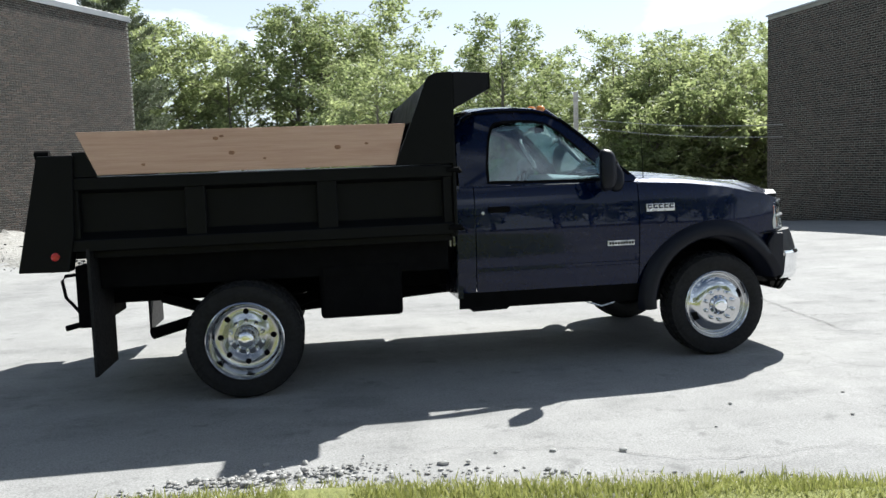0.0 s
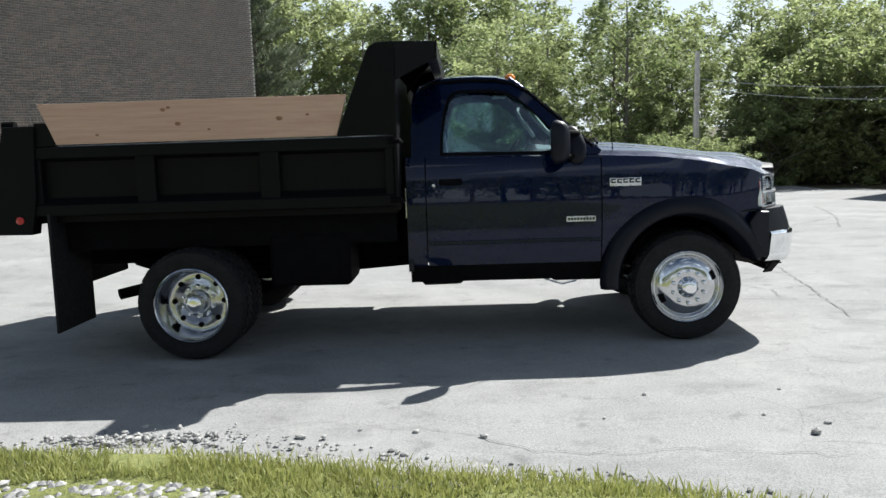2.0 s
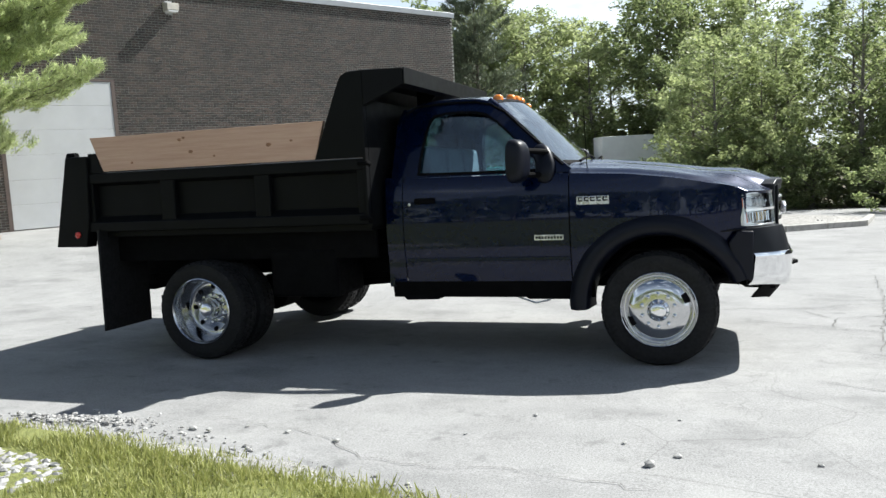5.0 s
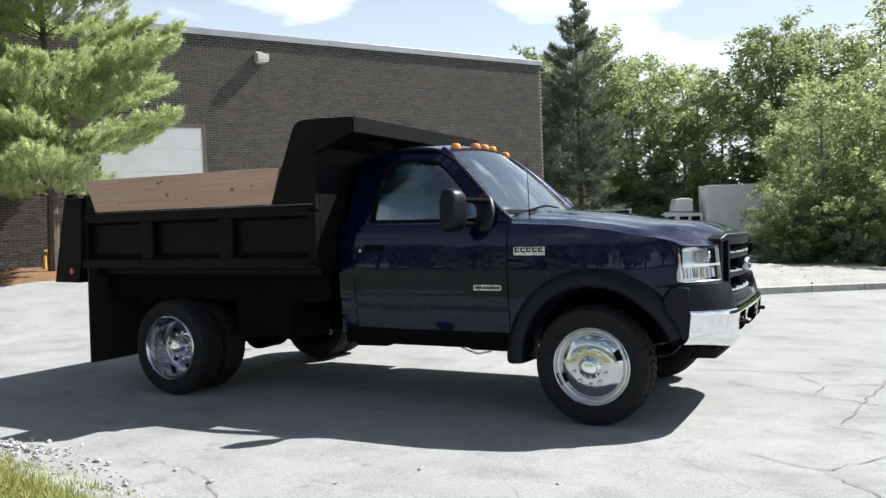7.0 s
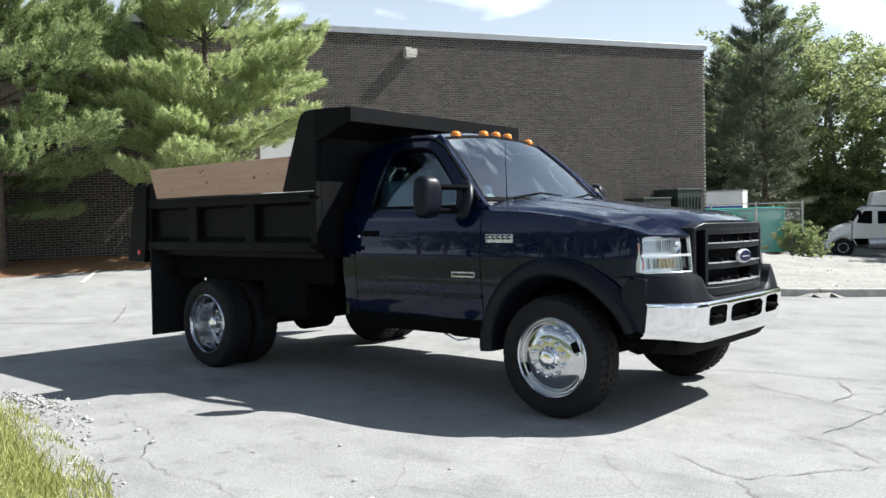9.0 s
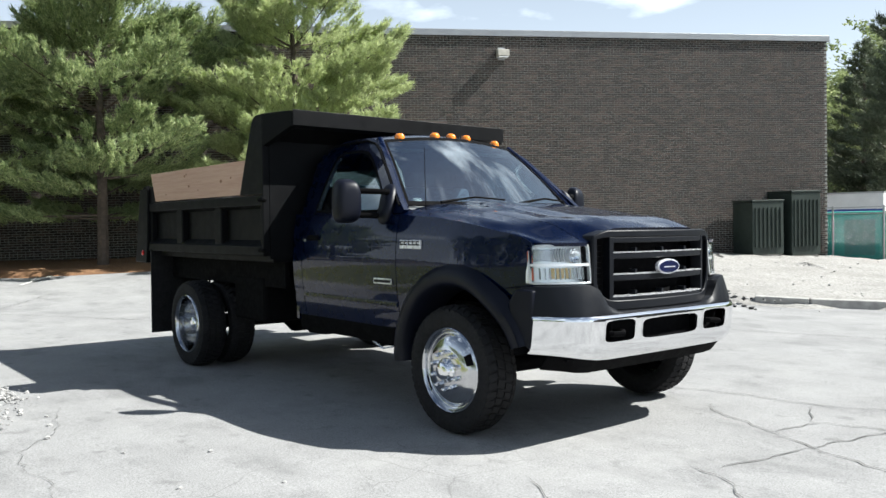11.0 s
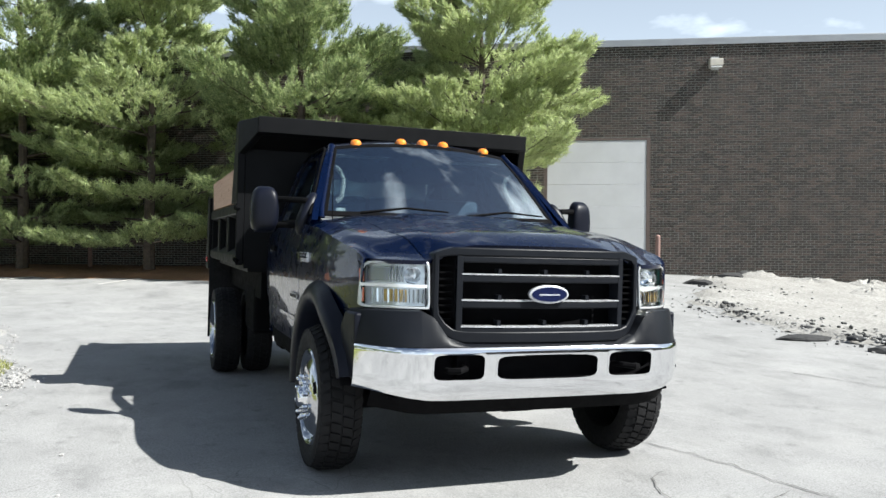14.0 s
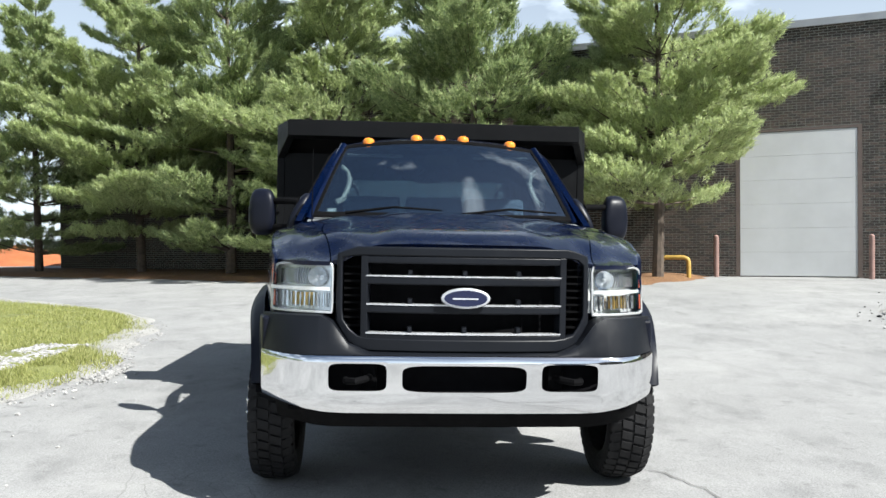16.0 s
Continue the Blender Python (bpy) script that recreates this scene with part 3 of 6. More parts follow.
CRACKS = [
    [(-0.1, 1.1), (0.0, 1.25), (0.5, 1.42), (1.05, 1.45), (1.7, 1.75), (2.6, 1.9)],
    [(0.55, 0.95), (0.76, 0.75), (1.3, 0.5), (1.69, 0.32), (2.5, 0.1)],
    [(1.05, 1.45), (1.35, 0.95), (1.3, 0.5)],
    [(1.35, 0.95), (1.8, 1.15), (2.4, 1.0)],
    [(0.95, -1.3), (1.42, -1.55), (1.7, -1.2), (1.94, -0.88), (2.6, -0.6)],
    [(1.34, -0.44), (1.7, -0.6), (1.94, -0.88)],
    [(1.42, -1.55), (1.9, -2.1), (2.7, -2.3)],
    [(-2.71, -2.81), (-2.46, -2.70), (-2.2, -2.79), (-1.86, -2.85), (-1.66, -2.95), (-1.51, -3.05), (-1.3, -3.21), (-0.91, -3.27), (-0.55, -3.22), (0.2, -3.35)],
    [(2.1, 3.9), (1.95, 2.4), (1.75, 1.0), (1.58, 0.1), (1.5, -0.4)],
    [(-8.9, -0.8), (-8.15, -0.5), (-7.8, 0.0), (-9.5, 1.1)],
    [(-12.3, -0.45), (-10.4, -1.8)],
    [(-10.4, -1.8), (-8.2, -0.4), (-7.0, 0.1)],
    [(3.0, 6.0), (5.2, 8.2), (6.0, 11.0), (8.0, 13.5)],
    [(2.4, 5.2), (4.5, 6.5), (5.2, 8.2)],
    [(-2.4, 4.5), (0.5, 5.6), (3.0, 6.0)],
]
for k, pts in enumerate(CRACKS):
    crack("asphalt_crack", pts, (0.003 if k == 7 else 0.006) if k < 9 else 0.010, k)


def painted_line(x0, y0, x1, y1, w):
    d = Vector((x1 - x0, y1 - y0, 0)).normalized()
    s = Vector((-d.y, d.x, 0)) * w / 2
    n = 12
    bm, prev = bmesh.new(), None
    for k in range(n + 1):
        x, y = x0 + (x1 - x0) * k / n, y0 + (y1 - y0) * k / n
        z = ground_z(x, y) + 0.014
        cur = (bm.verts.new((x + s.x, y + s.y, z)), bm.verts.new((x - s.x, y - s.y, z)))
        if prev:
            bm.faces.new((prev[0], prev[1], cur[1], cur[0]))
        prev = cur
    solo("parking_line", bm, LINE, "worn white painted parking line on the asphalt", "road marking", group="parking lines", kind="structure")


for k in range(4):
    painted_line(-12.9 - 1.4 * k, 2.0 - 2.42 * k, -17.8 - 1.4 * k, 5.4 - 2.42 * k, 0.08)

# sandy strip and kerb in front of the brick wall
SANDS = [(-14.2, 15.0), (-12.0, 11.2), (-8.3, 7.6), (-6.0, 7.05), (-3.6, 7.0), (-2.1, 7.5), (-0.2, 9.7), (3.2, 13.2), (4.0, 17.5), (0.6, 24.0), (-5.0, 29.0), (-9.8, 24.6)]
solo("sand_strip", sheet(SANDS, 0.22, 0.10, 0.45, 0.075, 21.0), SAND, "pale sandy gravel strip between yard and brick wall", "sand", kind="structure", smooth=True)


def kerb_run(pts, w=0.16, h=0.13):
    bm = bmesh.new()
    for (x0, y0), (x1, y1) in zip(pts, pts[1:]):
        n = max(1, int(math.hypot(x1 - x0, y1 - y0) / 1.2))
        for k in range(n):
            ax, ay = x0 + (x1 - x0) * (k + 0.008) / n, y0 + (y1 - y0) * (k + 0.008) / n
            bx, by = x0 + (x1 - x0) * (k + 0.992) / n, y0 + (y1 - y0) * (k + 0.992) / n
            d = Vector((bx - ax, by - ay, 0))
            s = Vector((-d.y, d.x, 0)).normalized() * w / 2
            vs = []
            for (px, py) in ((ax, ay), (bx, by)):
                z = ground_z(px, py)
                for sg, zz in ((-1, -0.05), (1, -0.05), (1, h), (-1, h)):
                    vs.append(bm.verts.new((px + sg * s.x, py + sg * s.y, z + zz)))
            for f in ((0, 1, 2, 3), (7, 6, 5, 4), (0, 4, 5, 1), (1, 5, 6, 2), (2, 6, 7, 3), (3, 7, 4, 0)):
                bm.faces.new([vs[i] for i in f])
    bmesh.ops.recalc_face_normals(bm, faces=bm.faces)
    return bm


solo("kerb", kerb_run([(-2.9, 7.55), (-2.2, 7.9), (-0.2, 9.6), (3.3, 13.1), (4.1, 17.5)]), KERB, "low worn stone kerb along the sandy strip", "kerb", kind="structure", bevel=0.015)


def rubble_place(rng):
    c = rng.choice(((-7.2, 7.6, 0.7, 0.35), (-5.6, 7.5, 0.9, 0.3), (-4.2, 7.4, 0.6, 0.35), (-3.3, 7.5, 0.5, 0.35), (-9.2, 9.8, 0.5, 0.6)))
    x, y = rng.gauss(c[0], c[2]), rng.gauss(c[1], c[3])
    return (x, y, ground_z(x, y) + (0.08 if inside((x, y), SANDS) else 0.0))


scatter("rubble", "broken grey rubble and dark clods on the sand", 520, rubble_place, lambda r: r.choice((0.008, 0.010, 0.014, 0.020, 0.030)), 12)
scatter("dark_rubble", "small dark crumbs of broken asphalt on the sand", 260, rubble_place, lambda r: r.choice((0.012, 0.018, 0.026, 0.040)), 14, CLOD)


def sand_place(rng):
    x, y = rng.uniform(-12, 4), rng.uniform(6, 24)
    return (x, y, ground_z(x, y) + 0.09) if edge_gap((x, y), SANDS) > 0.2 else None


scatter("sand_stones", "small pale stones strewn over the sandy strip", 800, sand_place, lambda r: r.choice((0.008, 0.012, 0.018, 0.028)), 15)

# broken asphalt slabs and clods lying at the strip's edge
def clod(x, y, a, b, h, rz, z):
    bm, rng = bmesh.new(), random.Random(int(abs(x * 91)))
    bmesh.ops.create_icosphere(bm, subdivisions=2, radius=1.0)
    for v in bm.verts:
        k = rng.uniform(0.8, 1.15)
        v.co = Vector((v.co.x * a * k, v.co.y * b * k, max(-0.3, v.co.z) * h * rng.uniform(0.75, 1.1)))
    solo("asphalt_clod", bm, CLOD, "broken slab of dark old asphalt on the sand", "asphalt slab", pose(x, y, z, 0, 0, rz), group="broken asphalt slabs")


for x, y, a, b, h, rz in ((-4.30, 6.66, 0.40, 0.17, 0.07, 72), (-3.15, 6.90, 0.26, 0.14, 0.06, 40), (-11.1, 10.1, 0.34, 0.22, 0.12, 60), (-3.9, 7.15, 0.13, 0.10, 0.06, 15), (-3.55, 7.35, 0.11, 0.08, 0.05, 70), (-4.9, 7.30, 0.12, 0.09, 0.05, 30), (-5.6, 7.6, 0.10, 0.08, 0.05, 0)):
    clod(x, y, a, b, h, rz, ground_z(x, y) + (0.06 if inside((x, y), SANDS) else 0.015))
for s, o, a, b, h in ((1.9, 1.5, 0.4, 0.25, 0.14), (2.3, 1.25, 0.3, 0.2, 0.20)):
    q = wall_pt(s, o)
    clod(q.x, q.y, a, b, h, 70, ground_z(q.x, q.y) + 0.06)


def mound(s, o, r, h):
    q = wall_pt(s, o)
    bm, rings = bmesh.new(), []
    for i in range(8):
        rings.append([bm.verts.new((r * i / 7 * math.cos(a) * 1.4, r * i / 7 * math.sin(a), h * (0.5 + 0.5 * math.cos(math.pi * i / 7)) * (1 + 0.45 * noise.noise(Vector((i * 0.7, 3 * math.cos(a), 3 * math.sin(a) + s)))) - 0.09)) for a in [6.283 * k / 26 for k in range(26)]])
    for u, v in zip(rings, rings[1:]):
        for k in range(26):
            bm.faces.new((u[k], v[k], v[(k + 1) % 26], u[(k + 1) % 26]))
    solo("sand_mound", bm, SAND, "low spilt mound of pale sandy fill", "sand mound", pose(q.x, q.y, ground_z(q.x, q.y) + (0.06 if inside((q.x, q.y), SANDS) else -0.02), 0, 0, 20 * s), smooth=True, group="sand mounds")


for s, o, r, h in ((2.6, 1.4, 0.9, 0.26), (3.7, 2.2, 1.1, 0.22), (5.2, 1.6, 1.3, 0.26), (1.2, 3.0, 0.7, 0.16), (4.2, 4.6, 0.9, 0.24), (6.4, 4.0, 1.1, 0.22), (8.0, 5.5, 1.0, 0.2)):
    mound(s, o, r, h)

# mulch bed under the pines
BED = [tuple(wall_pt(s, o)[:2]) for s, o in ((-3.4, 0.1), (-3.5, 2.6), (-4.6, 4.0), (-8, 4.4), (-14, 4.6), (-24, 4.4), (-36, 5.0), (-36, 0.1))]
solo("mulch_bed", sheet(BED, 0.45, 0.10, 0.5, 0.05, 31.0), MULCH, "brown needle-strewn mulch bed under the pines", "mulch", kind="structure", smooth=True)

# heap of red mulch far off
def heap():
    bm = bmesh.new()
    rng = random.Random(2)
    rings = []
    for i in range(9):
        r = 3.4 * i / 8
        rings.append([bm.verts.new((r * 1.5 * math.cos(a) * rng.uniform(0.93, 1.07), r * math.sin(a) * rng.uniform(0.93, 1.07), 1.15 * (1 - (i / 8) ** 1.3) * rng.uniform(0.9, 1.08))) for a in [6.283 * k / 28 for k in range(28)]])
    for u, v in zip(rings, rings[1:]):
        for k in range(28):
            bm.faces.new((u[k], v[k], v[(k + 1) % 28], u[(k + 1) % 28]))
    return bm


solo("mulch_mound", heap(), REDMULCH, "low mound of orange-red bark mulch", "mulch mound", pose(-37.8, -18.6, ground_z(-37.8, -18.6), 0, 0, 40) @ Matrix.Scale(0.85, 4), smooth=True)

# ---- brick buildings ----
CO, BH, BL = 0.0677, 0.0545, 0.2032


def brick_mesh(length, height, openings=(), seed=1, depth=0.004, skip=None):
    """Running-bond bricks standing proud of the plane y = 0, as one mesh; openings (x0, x1, top) stay free."""
    rng = np.random.default_rng(seed)
    vs, fs = [], []
    rows = int(height / CO)
    for r in range(rows):
        z0 = r * CO + 0.007
        off = (r % 2) * BL / 2
        soldier = (r % 6 == 5)
        step = BL / 2 if soldier else BL
        n = int(length / step) + 1
        for k in range(n):
            x0 = k * step - off + 0.007
            x1 = x0 + step - 0.014
            x0, x1 = max(0.0, x0), min(length, x1)
            for a, b, top in openings:
                if z0 < top:
                    if x0 < a < x1:
                        x1 = a
                    elif x0 < b < x1:
                        x0 = b
                    elif a <= x0 and x1 <= b:
                        x1 = x0
            if x1 - x0 < 0.03 or (skip and skip(r, k, x0, x1)):
                continue
            d = -depth * rng.uniform(0.75, 1.15)
            z1, b = z0 + BH, len(vs)
            e = 0.003
            vs += [(x0, 0, z0), (x1, 0, z0), (x1, 0, z1), (x0, 0, z1), (x0 + e, d, z0 + e), (x1 - e, d, z0 + e), (x1 - e, d, z1 - e), (x0 + e, d, z1 - e)]
            fs += [(b + 4, b + 5, b + 6, b + 7), (b, b + 1, b + 5, b + 4), (b + 1, b + 2, b + 6, b + 5), (b + 2, b + 3, b + 7, b + 6), (b + 3, b, b + 4, b + 7)]
    return vs, fs


def wall_matrix(o, d, z=0.0):
    """Local x along the wall, local -y out of it."""
    d = Vector(d).normalized()
    y = Vector((-d.y, d.x, 0))
    return Matrix(((d.x, y.x, 0, o[0]), (d.y, y.y, 0, o[1]), (0, 0, 1, z), (0, 0, 0, 1)))


TOP = 6.76
WL = 39.6
# warehouse: front wall with the loading door, from s = -27 to 12.6
warehouse = thing("warehouse", "long one-storey brown brick warehouse with pale metal coping", "building", wall_matrix(wall_pt(-27, 0), WALL_D), kind="structure")
S0 = 27.0
Z0 = -0.6
DF = 0.37
D0, D1, DT = S0 - 2.78, S0, DF + 3.68


def local_grid(xs, zs, skip):
    return grid(xs, zs, lambda x, z: (x, 0.006, z), skip, 0.30)


part("wall", local_grid([0, D0, D1, WL], [Z0, DF, DT, TOP], lambda x, z: D0 < x < D1 and DF < z < DT), MORTAR, warehouse)
SINGLE = []


def single_brick(r, k, x0, x1):
    """Notes the bricks beside the loading door, which are laid one by one further down."""
    if r % 6 != 5 and S0 + 0.2 < x0 < S0 + 4.2 and 13 <= r < 31 and x1 - x0 > BL - 0.02:
        SINGLE.append((x0, r * CO + 0.007 + Z0))
        return True
    return False


vs, fs = brick_mesh(WL, TOP - Z0 - 0.1, [(D0 - 0.075, D1 + 0.075, DT + 0.075 - Z0)], 1, 0.004, single_brick)
bricks = new("brickwork", from_arrays("brickwork", [(x, y, z + Z0) for x, y, z in vs], fs, BRICK))
bricks.parent = warehouse
tagged(bricks, "brown running-bond brickwork with paler courses", kind="stuff")
part("side_wall", boxes((WL - 0.3, WL, 0.31, 24.0, Z0, TOP - 0.01)), BRICK, warehouse)
part("back_wall", boxes((0, WL - 0.4, 23.7, 24.0, Z0, TOP - 0.01)), BRICK, warehouse)
part("end_wall", boxes((0, 0.3, 0.31, 23.7, Z0, TOP - 0.01)), BRICK, warehouse)
part("roof", boxes((0.31, WL - 0.41, 0.31, 23.69, TOP - 0.35, TOP - 0.15)), GALV, warehouse)
part("coping", boxes((-0.05, WL + 0.06, -0.06, 0.36, TOP, TOP + 0.04), (-0.05, WL + 0.06, -0.075, -0.045, TOP - 0.15, TOP + 0.03), (WL - 0.3, WL + 0.07, 0.37, 24.0, TOP, TOP + 0.04), (WL + 0.03, WL + 0.07, -0.04, 24.0, TOP - 0.15, TOP - 0.001)), COPING, warehouse, "pale aluminium roof coping", bevel=0.006)
part("door_frame", boxes((D0 - 0.07, D0 + 0.03, -0.008, 0.2, DF, DT + 0.07), (D1 - 0.03, D1 + 0.07, -0.008, 0.2, DF, DT + 0.07), (D0 + 0.03, D1 - 0.03, -0.008, 0.2, DT, DT + 0.07)), simple("brown_steel", (0.10, 0.075, 0.065), 0.6), warehouse, "dark brown steel door frame")


for k in range(6):
    h = (DT - DF - 0.03) / 6
    part("door_panel", box(D0 + 0.035, D1 - 0.035, 0.004, 0.05, DF + 0.025 + k * h, DF + 0.025 + (k + 1) * h - 0.003), DOORPAINT, warehouse, "pale grey overhead door section" if k == 0 else "", bevel=0.004)
# wall lamp
lampbox = thing("wall_lamp", "boxy pale floodlight high on the brick wall", "wall lamp", wall_matrix(wall_pt(1.76, 0), WALL_D, 6.10))
part("housing", plate([(-0.30, -0.10), (-0.30, 0.08), (-0.04, 0.13), (0.0, 0.13), (0.0, -0.13), (-0.06, -0.13)], lambda y, z: (-0.17, y, z), 0.34), simple("beige_metal", (0.52, 0.49, 0.43), 0.5), lampbox, bevel=0.01)
part("lens", box(-0.14, 0.14, -0.295, -0.06, -0.145, -0.115), WHITE, lampbox)
part("bracket", box(-0.10, 0.10, -0.02, 0.0, -0.18, 0.18), GALV, lampbox)


def bollard(s, off, name="bollard"):
    p = wall_pt(s, off)
    z = ground_z(p.x, p.y)
    b = thing(name, "dented reddish steel guard post beside the loading door", "bollard", pose(p.x, p.y, z), group="guard posts")
    part("post", tube([(0, 0, -0.1), (0, 0, 1.02)], 0.065, 14), RUST, b, smooth=True)
    part("cap", lathe([(0.065, 0.0), (0.06, 0.03), (0.035, 0.052), (0.004, 0.06)], 14, 'Z', (0, 0, 1.02)), RUST, b, smooth=True)


bollard(-3.3, 0.35)
bollard(0.25, 0.35)


def hoop(s, off, yaw):
    p = wall_pt(s, off)
    bm = tube([(-0.33, 0, -0.05), (-0.33, 0, 0.36), (-0.30, 0, 0.43), (-0.22, 0, 0.47), (0.22, 0, 0.47), (0.30, 0, 0.43), (0.33, 0, 0.36), (0.33, 0, -0.05)], 0.055, 12)
    solo("guard_hoop", bm, YELLOW, "low yellow pipe guard hoop in the mulch bed", "guard hoop", pose(p.x, p.y, ground_z(p.x, p.y) + 0.06, 0, 0, 60), smooth=True)


hoop(-4.15, 1.6, 60)


def hydrant():
    p = wall_pt(-15.6, 1.5)
    h = thing("standpipe", "small red twin fire connection on a pipe", "standpipe", pose(p.x, p.y, ground_z(p.x, p.y) + 0.08, 0, 0, 60))
    part("pipe", tube([(0, 0, 0), (0, 0, 0.75)], 0.06, 12), RUST, h, smooth=True)
    for sx in (-1, 1):
        part("outlet", tube([(0, 0, 0.68), (sx * 0.18, -0.05, 0.72)], 0.05, 10), RUST, h, smooth=True)
        part("cap", tube([(sx * 0.18, -0.05, 0.72), (sx * 0.23, -0.065, 0.73)], 0.062, 10), SILVER, h, smooth=True)


hydrant()

# second building on the far side of the yard
B2 = thing("brick_building", "plain brown brick building end wall in shade", "building", wall_matrix((12.2, 19.0), (0.05, -0.999), -1.10), kind="structure")
part("wall", boxes((0, 12.0, 0.006, 0.30, 0, 7.15)), MORTAR, B2)
vs, fs = brick_mesh(12.0, 7.1, (), 7)
b2b = new("brickwork", from_arrays("brickwork", vs, fs, BRICK))
b2b.parent = B2
tagged(b2b, "brown running-bond brickwork", kind="stuff")
part("side_wall", boxes((0, 0.30, 0.301, 16.0, 0, 7.15)), BRICK, B2)
part("far_wall", boxes((11.7, 12.0, 0.301, 16.0, 0, 7.15)), BRICK, B2)
part("back_wall", boxes((0.301, 11.699, 15.7, 16.0, 0, 7.15)), BRICK, B2)
part("roof", boxes((0.301, 11.699, 0.301, 15.699, 6.8, 7.0)), GALV, B2)
part("coping", boxes((-0.05, 12.05, -0.05, 0.35, 7.15, 7.20), (-0.05, 0.35, 0.351, 16.0, 7.15, 7.20)), COPING, B2)

# ---- the dump truck ----
# truck axes: x forward from the front axle, y to its left, z up from the ground it stands on
TRUCK_M = Euler((radians(-1.4), 0, 0)).to_matrix().to_4x4()
truck = thing("dump_truck", "dark navy dump truck with black steel body and chrome wheels", "truck", TRUCK_M)
WB = 3.60


def both(fn):
    for sg in (-1, 1):
        fn(sg)


# -- body sides --
def side_y(x, z):
    """Half-width of the cab and fenders at a place along the side."""
    y = table(z, [(0.45, 0.922), (0.60, 0.955), (0.75, 0.980), (0.90, 0.995), (1.05, 1.002), (1.22, 0.995), (1.34, 0.975), (1.42, 0.945), (1.50, 0.915)])
    if 0.73 < z < 0.80:
        y -= 0.008 * math.sin((z - 0.73) / 0.07 * math.pi)
    return y - 0.135 * max(0.0, (x + 0.1) / 0.75) ** 2.2


def upper_y(z):
    """Half-width of the glasshouse."""
    return table(z, [(1.38, 0.945), (1.45, 0.925), (1.82, 0.765), (1.92, 0.70), (1.96, 0.66)])




def fender_top(x):
    return table(x, [(-0.62, 1.385), (-0.2, 1.362), (0.1, 1.325), (0.3, 1.285), (0.42, 1.25), (0.50, 1.215), (0.555, 1.18), (0.8, 1.165)])


ARCH_X, ARCH_Z, ARCH_R = 0.0, 0.44, 0.53


def arch_z(x):
    return ARCH_Z + math.sqrt(max(0.0, ARCH_R ** 2 - (x - ARCH_X) ** 2)) if abs(x - ARCH_X) < ARCH_R else 0.50


def side_panel(x0, x1, zb, zt, nx, nz, sg):
    def f(u, v):
        x = x0 + (x1 - x0) * u
        z = zb(x) + (zt(x) - zb(x)) * v
        return (x, sg * side_y(x, z), z)
    bm = grid(lin(0, 1, nx), lin(0, 1, nz), f)
    bmesh.ops.recalc_face_normals(bm, faces=bm.faces)
    for fc in bm.faces:
        if fc.normal.y * sg < 0:
            fc.normal_flip()
    bm.normal_update()
    bmesh.ops.solidify(bm, geom=list(bm.faces), thickness=0.02)
    return bm


def sides(sg):
    door = part("door", side_panel(-1.895, -0.615, lambda x: 0.60, lambda x: 1.40 - 0.01 * (x + 1.9), 14, 18, sg), PAINT, truck, "navy cab door", smooth=True)
    part("cab_corner", side_panel(-2.04, -1.903, lambda x: 0.58, lambda x: 1.405, 4, 18, sg), PAINT, truck, smooth=True)
    part("rocker_panel", side_panel(-2.03, -0.45, lambda x: 0.475, lambda x: 0.5995, 10, 5, sg), CHASSIS, truck, "black rocker panel", smooth=True)

    def arch(x):
        return max(0.60, arch_z(x))
    part("fender", side_panel(-0.607, 0.555, arch, fender_top, 34, 12, sg), PAINT, truck, "navy front fender", smooth=True)
    # door handle
    h = part("door_handle", box(-1.80, -1.63, sg * 0.998 - 0.012, sg * 0.998 + 0.012, 1.20, 1.245), CHASSIS, door, "black door handle", bevel=0.01)
    part("lock", lathe([(0.012, 0), (0.012, sg * 0.004), (0.004, sg * 0.006)], 12, 'Y', (-1.84, sg * 1.0, 1.20)), SILVER, door)
    # moulding line low on the door
    part("body_moulding", box(-1.89, -0.62, sg * 0.979 - 0.006, sg * 0.979 + 0.006, 0.755, 0.785), PAINT, door, bevel=0.004)
    part("door_badge", box(-0.872, -0.658, sg * 1.004 - 0.004, sg * 1.004 + 0.006, 0.905, 0.945), SILVER, door, "small silver script badge", bevel=0.002)
    for k in range(9):
        part("badge_bar", box(-0.862 + k * 0.0225, -0.847 + k * 0.0225, sg * 1.0105 - 0.002, sg * 1.0105 + 0.002, 0.915, 0.935), TRIM, door)
    badge = part("fender_badge", box(-0.555, -0.325, sg * 1.001 - 0.008, sg * 1.001 + 0.008, 1.155, 1.215), SILVER, truck, "silver model badge with dark blue figures", bevel=0.004)
    for k in range(5):
        part("badge_figure", boxes((-0.545 + k * 0.044, -0.545 + k * 0.044 + 0.034, sg * 1.0105 - 0.002, sg * 1.0105 + 0.002, 1.178, 1.188), (-0.545 + k * 0.044, -0.545 + k * 0.044 + 0.010, sg * 1.0105 - 0.0021, sg * 1.0105 + 0.0021, 1.1885, 1.209), (-0.545 + k * 0.044 + 0.0105, -0.545 + k * 0.044 + 0.034, sg * 1.0105 - 0.002, sg * 1.0105 + 0.002, 1.200, 1.209)), EMBLEM, badge)


both(sides)


